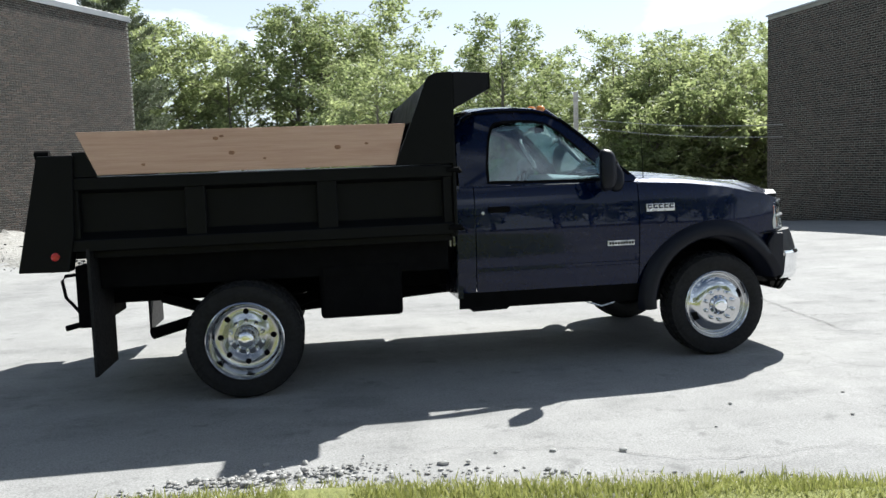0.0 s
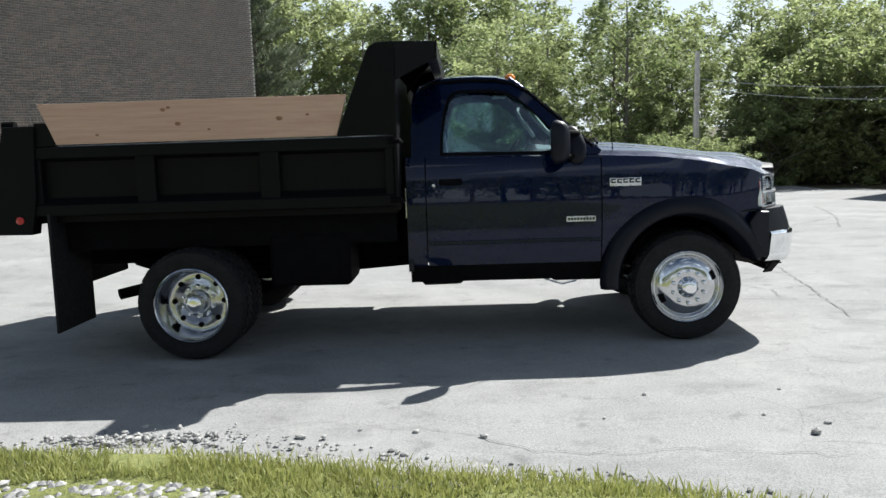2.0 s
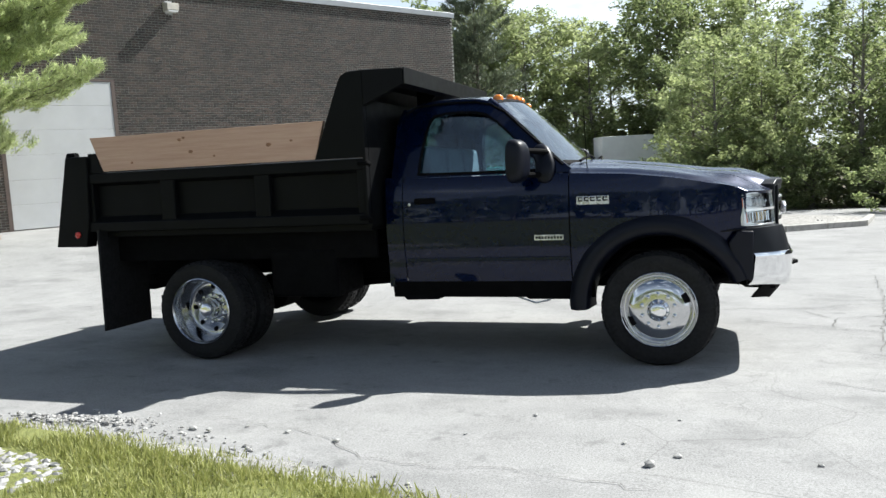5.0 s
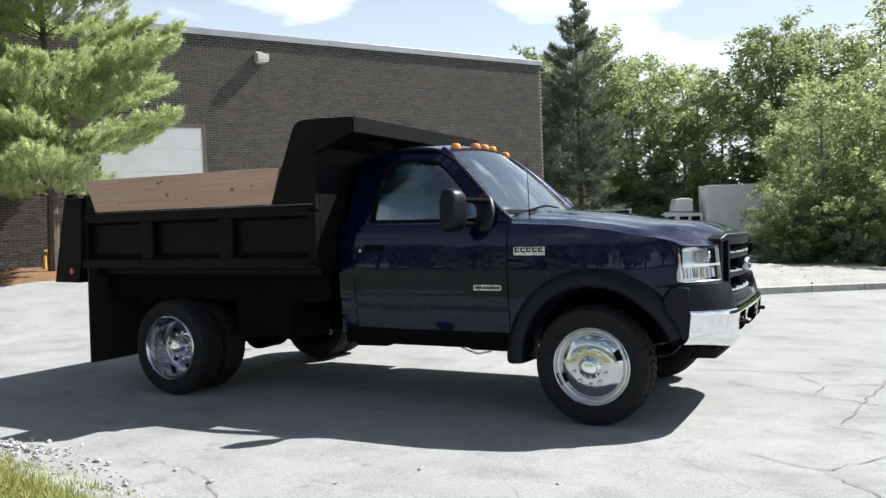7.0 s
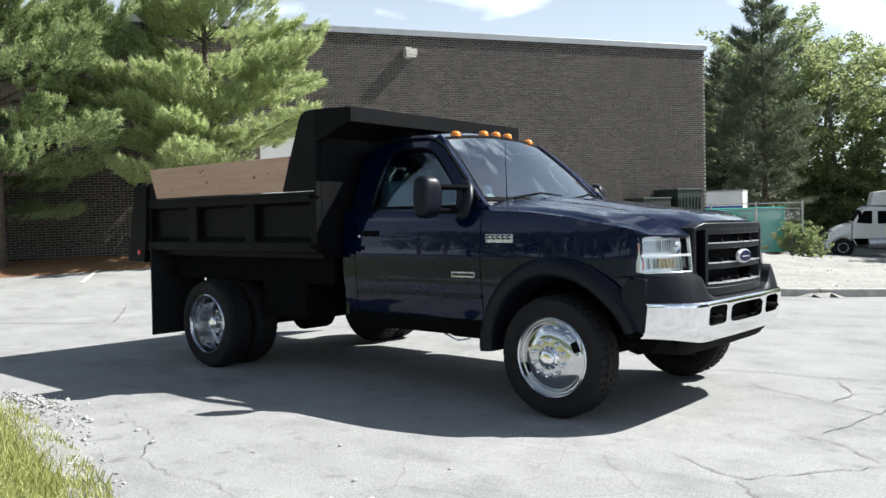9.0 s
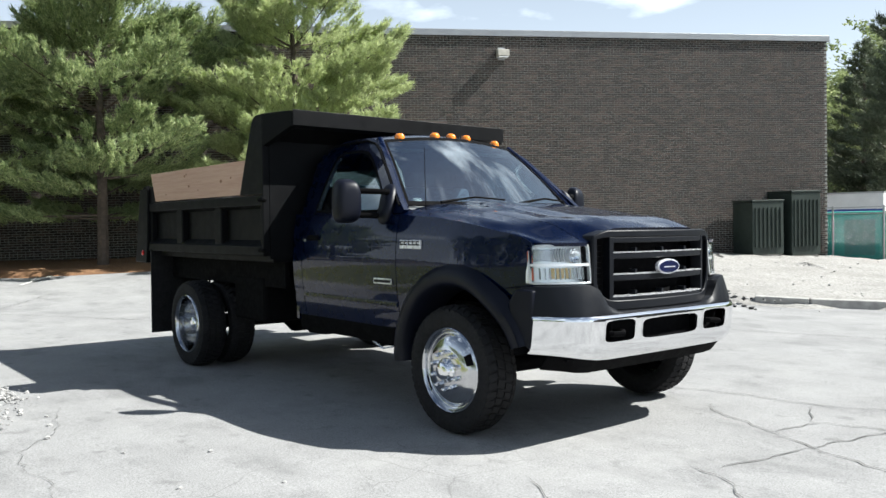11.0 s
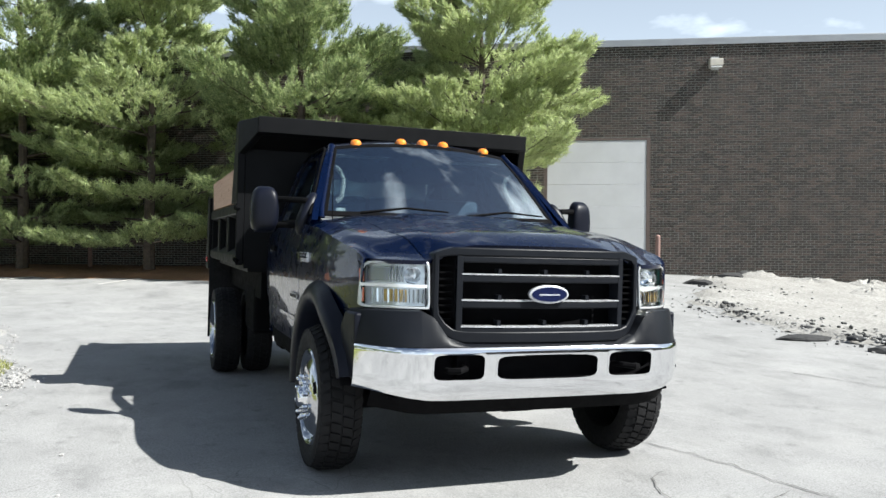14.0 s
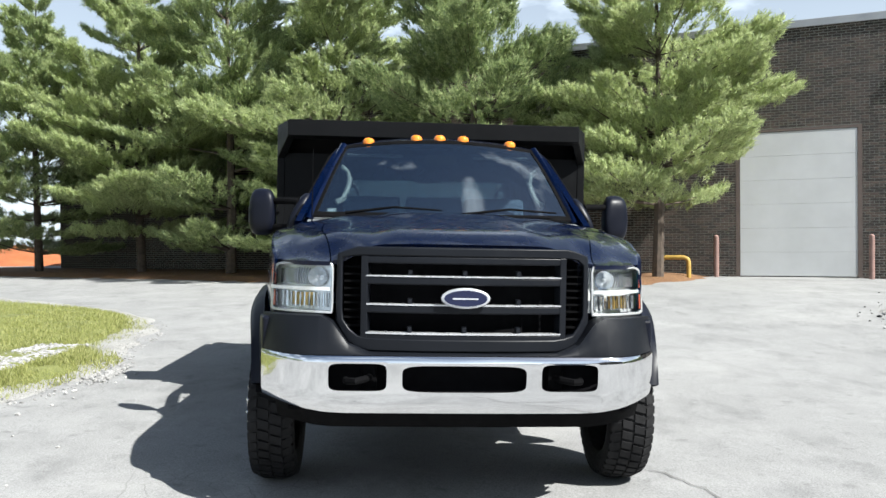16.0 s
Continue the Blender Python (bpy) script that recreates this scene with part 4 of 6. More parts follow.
# -- fender flares --
def flare(sg):
    ths = [radians(a) for a in range(18, 187, 6)]

    def pt(th, v):
        ri = 0.505
        c, s = math.cos(th), math.sin(th)
        ro = 0.645 if s > 0 else 0.645 - 0.05 * abs(s)
        ro -= 0.05 * max(0, c) ** 2
        prof = [(ri - 0.03, 0.80), (ri, 1.030), (ri + 0.02, 1.050), (ri + 0.07, 1.055), (ro - 0.03, 1.030), (ro, 0.985)]
        r, y = prof[v]
        x, z = c * r * (1.0 if c > 0 else 0.98), 0.43 + s * r * (1.0 if s > 0 else 0.55)
        y -= 0.06 * step01(0.25, 0.62, x)
        return (x, sg * y, z)
    bm = grid(ths, list(range(6)), pt)
    bmesh.ops.recalc_face_normals(bm, faces=bm.faces)
    bmesh.ops.solidify(bm, geom=list(bm.faces), thickness=0.006)
    part("fender_flare", bm, FLARE, truck, "satin dark plastic wheel-arch flare", smooth=True, angle=60)
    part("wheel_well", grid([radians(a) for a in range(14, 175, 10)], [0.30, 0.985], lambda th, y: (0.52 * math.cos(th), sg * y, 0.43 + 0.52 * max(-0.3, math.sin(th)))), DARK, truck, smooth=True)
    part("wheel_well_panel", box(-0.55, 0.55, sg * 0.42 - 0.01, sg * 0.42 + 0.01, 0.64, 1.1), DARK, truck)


both(flare)


# -- bonnet and fender tops --
def lamp_x(y, z):
    """Plan curve of the headlamp glass."""
    return 0.752 - 0.212 * max(0.0, (abs(y) - 0.58) / 0.335) ** 2.0 - 0.02 * (z - 0.94) / 0.22


def hood_c(x):
    return soft(x, [(-0.70, 1.475), (-0.35, 1.455), (0.0, 1.415), (0.35, 1.360), (0.60, 1.305), (0.70, 1.275), (0.76, 1.235)])


def top_z(x, y):
    a = abs(y)
    z = hood_c(x)
    z += 0.018 * (1 - step01(0.30, 0.44, a)) * step01(0.78, 0.5, x) - 0.010 * (a / 0.8) ** 2
    z -= 0.055 * step01(0.42, 0.76, x) * step01(0.36, 0.62, a)
    edge = fender_top(min(x, 0.66))
    k = step01(0.56, 0.90, a)
    z = z * (1 - k) + (edge + 0.035 * step01(0.62, 0.3, x)) * k
    z -= 0.035 * step01(0.62, 0.3, x) * step01(0.86, 0.985, a)
    # the nose rolls down to the top of the headlamp
    xf = lamp_x(min(a, 0.91), 1.165) + 0.006
    d = min(1.0, max(0.0, (x - xf + 0.34) / 0.34)) ** 2.2 * step01(0.50, 0.625, a)
    return z * (1 - d) + 1.176 * d


def y_edge(x):
    return side_y(x, fender_top(min(x, 0.66)))


hood = part("hood", grid(lin(-0.66, 0.722, 28), lin(-0.70, 0.70, 41), lambda x, y: (x + 0.022 * (1 - (y / 0.7) ** 2) * step01(0.4, 0.722, x), y * (1 - 0.12 * step01(0.2, 0.735, x)), top_z(x, y * (1 - 0.12 * step01(0.2, 0.735, x)))), None, 0.02), PAINT, truck, "navy bonnet with a raised centre", smooth=True)


def fender_cap(sg):
    def f(u, v):
        x = -0.66 + 1.215 * u
        y = 0.706 + (y_edge(x) - 0.706) * v
        xf = lamp_x(0.60 + 0.31 * v, 1.165) + 0.006
        x = -0.66 + (xf + 0.66) * u
        y0 = 0.706 * (1 - 0.12 * step01(0.2, 0.735, x))
        y = y0 + (y - 0.706) / max(0.01, y_edge(-0.66 + 1.215 * u) - 0.706) * (y_edge(-0.66 + 1.215 * u) - y0)
        z = top_z(x, y)
        w = step01(0.6, 1.0, v)
        return (x, sg * y, z * (1 - w) + fender_top(-0.66 + 1.215 * u) * w)
    part("fender_top", grid(lin(0, 1, 26), [0, 0.15, 0.3, 0.45, 0.6, 0.75, 0.86, 0.94, 1.0], f, None, 0.02 * sg), PAINT, truck, smooth=True, angle=50)


both(fender_cap)
part("cowl", grid([-0.60, -0.68, -0.76, -0.84], lin(-0.86, 0.86, 13), lambda x, y: (x + 0.10 * (1 - (y / 0.86) ** 2), y, 1.452 + 0.01 * (-x - 0.6) - 0.05 * (abs(y) / 0.9) ** 3), None, -0.02), CHASSIS, truck, "black cowl grille", smooth=True)

# -- glasshouse --
ROOF_PTS = [(-2.00, 1.40), (-2.00, 1.60), (-1.975, 1.78), (-1.93, 1.88), (-1.84, 1.935), (-1.70, 1.955), (-1.50, 1.957), (-1.35, 1.945), (-1.24, 1.915), (-1.13, 1.855), (-0.98, 1.735), (-0.82, 1.60), (-0.68, 1.485), (-0.60, 1.42), (-0.62, 1.395), (-1.00, 1.397), (-1.50, 1.40)]
WIN_PTS = [(-1.78, 1.425), (-1.775, 1.55), (-1.745, 1.72), (-1.715, 1.80), (-1.68, 1.835), (-1.60, 1.850), (-1.48, 1.852), (-1.36, 1.845), (-1.27, 1.825), (-1.18, 1.77), (-1.06, 1.67), (-0.945, 1.565), (-0.86, 1.49), (-0.81, 1.43), (-0.83, 1.415), (-1.10, 1.415), (-1.50, 1.418)]


def cab_side(sg):
    def f(x, z):
        return (x, sg * upper_y(z), z)
    bm = ring_plate(ROOF_PTS, WIN_PTS, f, -0.04 * sg)
    frame_ob = part("cab_side", bm, PAINT, truck, "navy door frame and pillars", smooth=True, angle=40)
    part("window_seal", ring_plate([(x * 1.0 + (x + 1.35) * 0.015, z + (z - 1.63) * 0.03) for x, z in WIN_PTS], [(x - (x + 1.35) * 0.03, z - (z - 1.63) * 0.06) for x, z in WIN_PTS], lambda x, z: (x, sg * (upper_y(z) - 0.002), z), 0.008 * sg), CHASSIS, frame_ob)
    g = part("side_window", plate([(x, z) for x, z in WIN_PTS], lambda x, z: (x, sg * (upper_y(z) - 0.022), z), 0.004), SIDEGLASS, truck, "tinted side window")
    g.visible_shadow = False
    # rain gutter line
    part("gutter", tube([(x, sg * (upper_y(z) + 0.006), z) for x, z in [(-1.93, 1.86), (-1.84, 1.915), (-1.6, 1.93), (-1.36, 1.922), (-1.24, 1.893), (-1.12, 1.83), (-0.80, 1.565), (-0.66, 1.45)]], 0.009, 6), CHASSIS, frame_ob, smooth=True)
    # grab handle inside the pillar
    part("grab_handle", tube([(-0.96, sg * 0.70, 1.55), (-0.985, sg * 0.655, 1.58), (-1.04, sg * 0.63, 1.64), (-1.09, sg * 0.62, 1.70), (-1.11, sg * 0.64, 1.75), (-1.10, sg * 0.68, 1.775)], 0.017, 8), simple("pale_grab_handle", (0.42, 0.42, 0.41), 0.6), truck, "pale grey grab handle", smooth=True)


both(cab_side)


def roof_pt(x, v):
    zs = table(x, [(-2.00, 1.76), (-1.96, 1.85), (-1.92, 1.895), (-1.84, 1.935), (-1.70, 1.955), (-1.50, 1.957), (-1.35, 1.945), (-1.24, 1.915)])
    ye = upper_y(zs)
    y = v * ye
    crown = 0.052 * (1 - v * v) * step01(-2.02, -1.85, x)
    return (x + 0.055 * (1 - v * v) * step01(-1.6, -1.24, x), y, zs + crown + 0.004 * (1 - v * v))


part("roof", grid([-2.0, -1.96, -1.92, -1.88, -1.80, -1.70, -1.55, -1.45, -1.35, -1.28, -1.235], lin(-1, 1, 25), roof_pt, None, 0.03), PAINT, truck, "navy cab roof", smooth=True)


def shield_pt(u, v):
    """The windscreen: u from its foot to the roof, v from right to left."""
    x = -0.70 + (-1.235 + 0.70) * u
    z = 1.452 + (1.915 - 1.452) * u
    ye = table(u, [(0, 0.845), (1, 0.662)])
    bow = 0.13 * (1 - u) + 0.055 * u
    return (x + bow * (1 - v * v), v * ye, z + (0.052 * u - 0.005) * (1 - v * v) + 0.015 * math.sin(math.pi * u))


ws = part("windscreen", grid(lin(0.035, 0.985, 12), lin(-0.985, 0.985, 25), shield_pt, None, 0.004), WINDOW, truck, "raked tinted windscreen", smooth=True)
ws.visible_shadow = False
part("windscreen_seal", ring_plate([(0.0, v) for v in lin(-1, 1, 15)] + [(u, 1) for u in lin(0.1, 0.9, 8)] + [(1.01, v) for v in lin(1, -1, 15)] + [(u, -1) for u in lin(0.9, 0.1, 8)],
                                  [(0.05, v * 0.965) for v in lin(-1, 1, 15)] + [(0.05 + (u - 0.05) * 0.98, 0.965) for u in lin(0.1, 0.9, 8)] + [(0.965, v * 0.965) for v in lin(1, -1, 15)] + [(0.05 + (u - 0.05) * 0.98, -0.965) for u in lin(0.9, 0.1, 8)],
                                  lambda u, v: Vector(shield_pt(u, v)) + Vector((0.006, 0, 0.006)), -0.01), CHASSIS, ws, smooth=True)
part("windscreen_sticker", grid([0.07, 0.115], lin(-0.90, -0.83, 3), lambda u, v: Vector(shield_pt(u, v)) - Vector((0.006, 0, 0.008)), None, 0.001), WHITE, ws, "small white windscreen sticker")


def pillar_cap(sg):
    pts = [Vector(shield_pt(u, sg * 1.0)) + Vector((-0.012, sg * 0.012, 0.0)) for u in lin(-0.05, 1.02, 9)]
    part("a_pillar", tube(pts, 0.028, 12), PAINT, truck, smooth=True)


both(pillar_cap)
back = part("cab_back", ring_plate([(-0.93, 1.40), (-0.90, 1.50), (-0.78, 1.80), (-0.70, 1.90), (0, 1.955), (0.70, 1.90), (0.78, 1.80), (0.90, 1.50), (0.93, 1.40), (0, 1.40)],
                                          [(-0.72, 1.50), (-0.70, 1.56), (-0.66, 1.76), (-0.60, 1.82), (0, 1.84), (0.60, 1.82), (0.66, 1.76), (0.70, 1.56), (0.72, 1.50), (0, 1.49)], lambda y, z: (-2.0 + 0.25 * max(0, z - 1.76), y, z), 0.03), PAINT, truck)
rw = part("rear_window", plate([(-0.74, 1.48), (-0.67, 1.80), (0, 1.85), (0.67, 1.80), (0.74, 1.48)], lambda y, z: (-1.985, y, z), 0.004), WINDOW, truck)
rw.visible_shadow = False
part("cab_back_lower", box(-2.045, -2.005, -0.965, 0.965, 0.56, 1.41), PAINT, truck)
# cabin
part("cabin_floor", box(-2.0, -0.62, -0.90, 0.90, 0.62, 0.66), CABIN, truck)
part("dashboard", grid([-0.62, -0.80, -0.98, -1.05, -1.06], lin(-0.86, 0.86, 9), lambda x, y: (x + (0.10 * (1 - (y / 0.86) ** 2) if x > -0.9 else 0.0), y, table(-x, [(0.6, 1.40), (0.8, 1.43), (0.98, 1.42), (1.05, 1.36), (1.06, 0.95)]) + (0.04 if y > 0.2 and x < -0.9 and x > -1.04 else 0.0)), None, 0.02), CABIN, truck, "grey dashboard", smooth=True)
part("seat_cushion", boxes((-1.85, -1.30, -0.80, 0.80, 0.66, 1.02)), SEAT, truck, "grey-blue bench seat", bevel=0.06)
for yc in (-0.48, 0.0, 0.48):
    part("seat_back", plate([(-1.93, 1.00), (-1.90, 1.62), (-1.86, 1.66), (-1.78, 1.64), (-1.72, 1.00)], lambda x, z, yc=yc: (x, yc - 0.22, z), 0.44), SEAT, truck, bevel=0.05)
wheel_m = Matrix.Translation((-1.22, 0.42, 1.36)) @ Euler((0, radians(-58), 0)).to_matrix().to_4x4()


def steering():
    bm = bmesh.new()
    add_lathe(bm, [(0.19 + 0.014 * math.cos(a), 0.014 * math.sin(a)) for a in [6.283 * k / 8 for k in range(8)]], 28, 'Z', closed=True)
    for a in (0.5, 2.64, 4.71):
        add_tube(bm, [(0.04 * math.cos(a), 0.04 * math.sin(a), -0.02), (0.185 * math.cos(a), 0.185 * math.sin(a), 0)], 0.012, 6)
    add_lathe(bm, [(0.06, -0.04), (0.065, 0.0), (0.05, 0.02), (0.004, 0.025)], 16, 'Z')
    bm.transform(wheel_m)
    return bm


part("steering_wheel", steering(), CHASSIS, truck, smooth=True)
part("steering_column", tube([(-1.20, 0.42, 1.34), (-0.95, 0.42, 1.18)], 0.035, 8), CABIN, truck, smooth=True)
part("rear_view_mirror", box(-1.12, -1.09, -0.11, 0.11, 1.80, 1.86), CHASSIS, truck, bevel=0.01)
for yc in (-0.45, 0.45):
    part("sun_visor", box(-1.34, -1.22, yc - 0.2, yc + 0.2, 1.86, 1.872), CABIN, truck, bevel=0.005)

# -- roof marker lamps --
for yc in (-0.50, -0.165, 0.0, 0.165, 0.50):
    z = roof_pt(-1.265, yc / 0.70)[2]
    lamp = part("marker_lamp", lathe([(0.041, -0.01), (0.042, 0.008), (0.035, 0.024), (0.022, 0.033), (0.004, 0.036)], 14, 'Z', (-1.245 + 0.03 * (1 - (yc / 0.6) ** 2), yc, z)), AMBER, truck, "amber cab-roof marker lamp", smooth=True)

# -- tow mirrors --
def mirror(sg):
    def shell(th, ph, ex=0.55):
        c = [math.cos(ph) * math.cos(th), math.cos(ph) * math.sin(th), math.sin(ph)]
        return [math.copysign(abs(k) ** ex, k) for k in c]

    def head_pt(th, ph):
        a, b, c = shell(th, ph)
        wide = 0.090 - 0.010 * c * (c > 0)
        x = -0.945 + (0.082 if a > 0 else 0.05) * a
        return (x - 0.02 * b, sg * (1.185 + wide * b), 1.485 + 0.155 * c - 0.02 * max(0.0, a) * c)

    def base_pt(th, ph):
        a, b, c = shell(th, ph, 0.75)
        z = 1.462 + 0.145 * c
        return (-0.785 + 0.072 * a - 0.30 * max(0.0, z - 1.46), sg * (upper_y(z) + 0.022 + 0.042 * b), z)

    angs, tilts = [6.283185 * k / 28 for k in range(29)], lin(-1.5707, 1.5707, 17)
    bm = grid(angs, tilts, head_pt)
    bmesh.ops.remove_doubles(bm, verts=bm.verts, dist=0.0005)
    bmesh.ops.recalc_face_normals(bm, faces=bm.faces)
    head = part("mirror_head", bm, FLARE, truck, "black tow-mirror housing", smooth=True, angle=70)
    part("mirror_glass", box(-1.000, -0.990, sg * 1.192 - 0.056, sg * 1.192 + 0.056, 1.46, 1.58), CHROME, head, bevel=0.004)
    part("convex_glass", box(-1.000, -0.990, sg * 1.192 - 0.056, sg * 1.192 + 0.056, 1.38, 1.44), CHROME, head, bevel=0.004)
    for z in (1.555, 1.385):
        part("mirror_arm", tube([(-0.93, sg * 1.16, z), (-0.87, sg * 1.06, z), (-0.80, sg * 0.965, z - 0.005), (-0.77, sg * 0.93, z - 0.01)], 0.021, 10), CHASSIS, head, smooth=True)
    bm = grid(angs, tilts, base_pt)
    bmesh.ops.remove_doubles(bm, verts=bm.verts, dist=0.0005)
    bmesh.ops.recalc_face_normals(bm, faces=bm.faces)
    part("mirror_base", bm, FLARE, truck, "black mirror mounting", smooth=True, angle=70)


both(mirror)

# -- wipers and aerial --
for y0, y1 in ((-0.62, -0.02), (0.10, 0.72)):
    arm = part("wiper", tube([(-0.64 + 0.12 * (1 - (y0 / 0.86) ** 2), y0, 1.475), (-0.655 + 0.12 * (1 - ((y0 + y1) / 1.7) ** 2), (y0 + y1) / 2, 1.515), (-0.67 + 0.11 * (1 - (y1 / 0.86) ** 2), y1, 1.50)], [0.011, 0.008, 0.006], 6), CHASSIS, truck, "black windscreen wiper")
part("aerial", tube([(-0.50, -0.82, 1.40), (-0.515, -0.82, 1.86)], [0.004, 0.0016], 6), CHASSIS, truck)
part("aerial_base", lathe([(0.018, -0.01), (0.016, 0.012), (0.006, 0.02)], 10, 'Z', (-0.50, -0.82, 1.40)), CHASSIS, truck)

# -- grille --
def nose_x(y):
    """Plan curve of the grille face."""
    return 0.818 - 0.078 * (abs(y) / 0.58) ** 2.4


GR_OUT = resample([(-0.585, 1.215), (-0.50, 1.248), (0.50, 1.248), (0.585, 1.215), (0.590, 0.90), (0.52, 0.815), (0.44, 0.795), (-0.44, 0.795), (-0.52, 0.815), (-0.590, 0.90)], 60)
GR_IN = resample([(-0.560, 1.195), (-0.49, 1.205), (0.49, 1.205), (0.560, 1.195), (0.560, 0.92), (0.505, 0.855), (0.43, 0.845), (-0.43, 0.845), (-0.505, 0.855), (-0.560, 0.92)], 60)
grille = part("grille_surround", ring_plate(GR_OUT, GR_IN, lambda y, z: (nose_x(y) + 0.012, y, z), -0.10), TRIM, truck, "satin grey grille surround", smooth=True, bevel=0.008)
# near-black sheet: the shade behind the grille, put into its colour
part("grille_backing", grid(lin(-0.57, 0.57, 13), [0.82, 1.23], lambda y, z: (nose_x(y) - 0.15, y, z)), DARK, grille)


def slab(y0, y1, z0, z1, x0, x1):
    return grid(lin(y0, y1, 15), [z0, z1], lambda y, z: (nose_x(y) + x1, y, z), None, x1 - x0)


for z0, z1 in ((1.178, 1.206), (1.082, 1.112), (0.952, 0.982), (0.838, 0.862)):
    part("grille_bar", slab(-0.475, 0.475, z0 - 0.006, z1, -0.05, 0.008), TRIM, grille, bevel=0.006)
    if z0 < 1.17:
        part("grille_bright_edge", slab(-0.45, 0.45, z1, z1 + 0.006, -0.04, 0.011), SILVER, grille, "thin bright edge on the grille bar")
for y0 in (-0.475, 0.445):
    part("grille_side_bar", slab(y0, y0 + 0.03, 0.845, 1.206, -0.06, 0.010), TRIM, grille, bevel=0.006)
for row in (0.868, 0.99, 1.12):
    for yc in (-0.25, 0.0, 0.25):
        part("grille_strut", box(nose_x(yc) - 0.06, nose_x(yc) - 0.008, yc - 0.009, yc + 0.009, row - 0.005, row + 0.022), TRIM, grille)
for sg in (-1, 1):
    for k in range(9):
        part("side_vent_slat", box(nose_x(0.52) - 0.06, nose_x(0.52) - 0.022, sg * 0.517 - 0.036, sg * 0.517 + 0.036, 0.885 + 0.033 * k, 0.893 + 0.033 * k), CHASSIS, grille)


def oval(ry, rz, x0, x1, n=40):
    return plate([(ry * math.cos(6.283185 * k / n), rz * math.sin(6.283185 * k / n)) for k in range(n)], lambda y, z: (x0, y, 1.020 + z), x1 - x0)


emblem = part("emblem", oval(0.112, 0.047, 0.831, 0.857), SILVER, truck, "blue oval grille emblem with a bright rim", bevel=0.006)
part("emblem_face", oval(0.098, 0.036, 0.8585, 0.8605), EMBLEM, emblem, "blue oval face")
part("emblem_mark", boxes((0.8612, 0.8622, -0.060, 0.056, 1.015, 1.022)), SILVER, emblem)

# -- headlamps --
LAMP_SHELL = simple("lamp_silver", (0.92, 0.93, 0.94), 0.2, 0.5)
LAMP_WHITE = simple("lamp_pale", (0.66, 0.67, 0.68), 0.22, 0.6)
LAMP_GREY = simple("lamp_grey", (0.42, 0.42, 0.43), 0.2, 0.8)


def headlamp(sg):
    ys = lin(0.605, 0.865, 9) + [0.878, 0.89, 0.90, 0.908]
    zs = lin(0.945, 1.160, 8)

    def f(d):
        return lambda y, z: (lamp_x(y, z) - d, sg * y, z)
    house = part("headlamp", grid(ys, zs, f(0.075), None, 0.01), LAMP_SHELL, truck, "clear chrome-backed headlamp with amber-red side reflectors", smooth=True)
    lens = part("lamp_lens", grid(ys, zs, f(0.0), None, 0.004), LENS, house, "clear lens", smooth=True)
    lens.visible_shadow = False
    part("lamp_rim", ring_plate(resample([(0.606, 0.936), (0.912, 0.936), (0.914, 0.945), (0.905, 1.130), (0.890, 1.160), (0.860, 1.168), (0.612, 1.170), (0.602, 1.160), (0.602, 0.944)], 40),
                                resample([(0.616, 0.948), (0.898, 0.948), (0.900, 0.953), (0.892, 1.127), (0.880, 1.151), (0.858, 1.158), (0.620, 1.160), (0.612, 1.154), (0.612, 0.952)], 40), lambda y, z: (lamp_x(y, z) + 0.002, sg * y, z), -0.022), LAMP_WHITE, house, smooth=True, bevel=0.003)
    part("lamp_divider", grid(lin(0.615, 0.895, 9), [1.040, 1.048, 1.056], f(0.012), None, 0.02), LAMP_SHELL, house, smooth=True)
    # main beam: a bright bowl, ribbed and darker towards the outer end
    part("reflector", lathe([(0.046, 0.030), (0.040, 0.018), (0.026, 0.005), (0.006, 0.0)], 20, 'X', (lamp_x(0.68, 1.1) - 0.062, sg * 0.678, 1.102), caps=False), CHROME, house, smooth=True)
    part("bulb", lathe([(0.010, 0.0), (0.012, 0.02), (0.008, 0.032), (0.003, 0.036)], 10, 'X', (lamp_x(0.68, 1.1) - 0.058, sg * 0.678, 1.102)), LAMP_WHITE, house, smooth=True)
    part("dark_chamber", grid(lin(0.77, 0.862, 5), lin(1.068, 1.138, 3), f(0.058), None, 0.006), LAMP_GREY, house, smooth=True)
    for k in range(6):
        y = 0.716 + 0.0135 * k
        part("reflector_rib", tube([(lamp_x(y, z) - 0.05, sg * (y + 0.010 * math.sin((z - 1.065) * 42)), z) for z in lin(1.066, 1.142, 6)], 0.0042, 6), LAMP_GREY, house)
    # turn signal: small facets, a faint amber bulb
    part("turn_signal", grid(lin(0.70, 0.80, 5), [0.968, 1.0, 1.028], f(0.045), None, 0.006), simple("pale_amber", (0.50, 0.33, 0.10), 0.25, 0.3), house, "pale amber turn signal bulb cover", smooth=True)
    for i in range(11):
        y = 0.626 + 0.0225 * i
        part("lens_flute", tube([(lamp_x(y, z) - 0.034, sg * y, z) for z in (0.964, 0.998, 1.030)], 0.0055, 6), CHROME if i % 2 else LAMP_GREY, house, smooth=True)
    for z0, z1 in ((0.962, 1.032), (1.064, 1.130)):
        part("side_reflector", grid([0.889, 0.895, 0.901, 0.907], [z0, z1], f(0.005), None, 0.003), simple("amber_red", (0.50, 0.09, 0.035), 0.3, 0, 0.3), house, "orange-red side reflector")


both(headlamp)

# -- bumper --
def bumper_x(y):
    a = abs(y)
    return 0.868 - 0.014 * (a / 0.70) ** 2 - 0.25 * max(0.0, (a - 0.65) / 0.30) ** 2.2


HOLES = [(-0.282, 0.282, 0.622, 0.744), (0.350, 0.612, 0.626, 0.752), (-0.612, -0.350, 0.626, 0.752)]


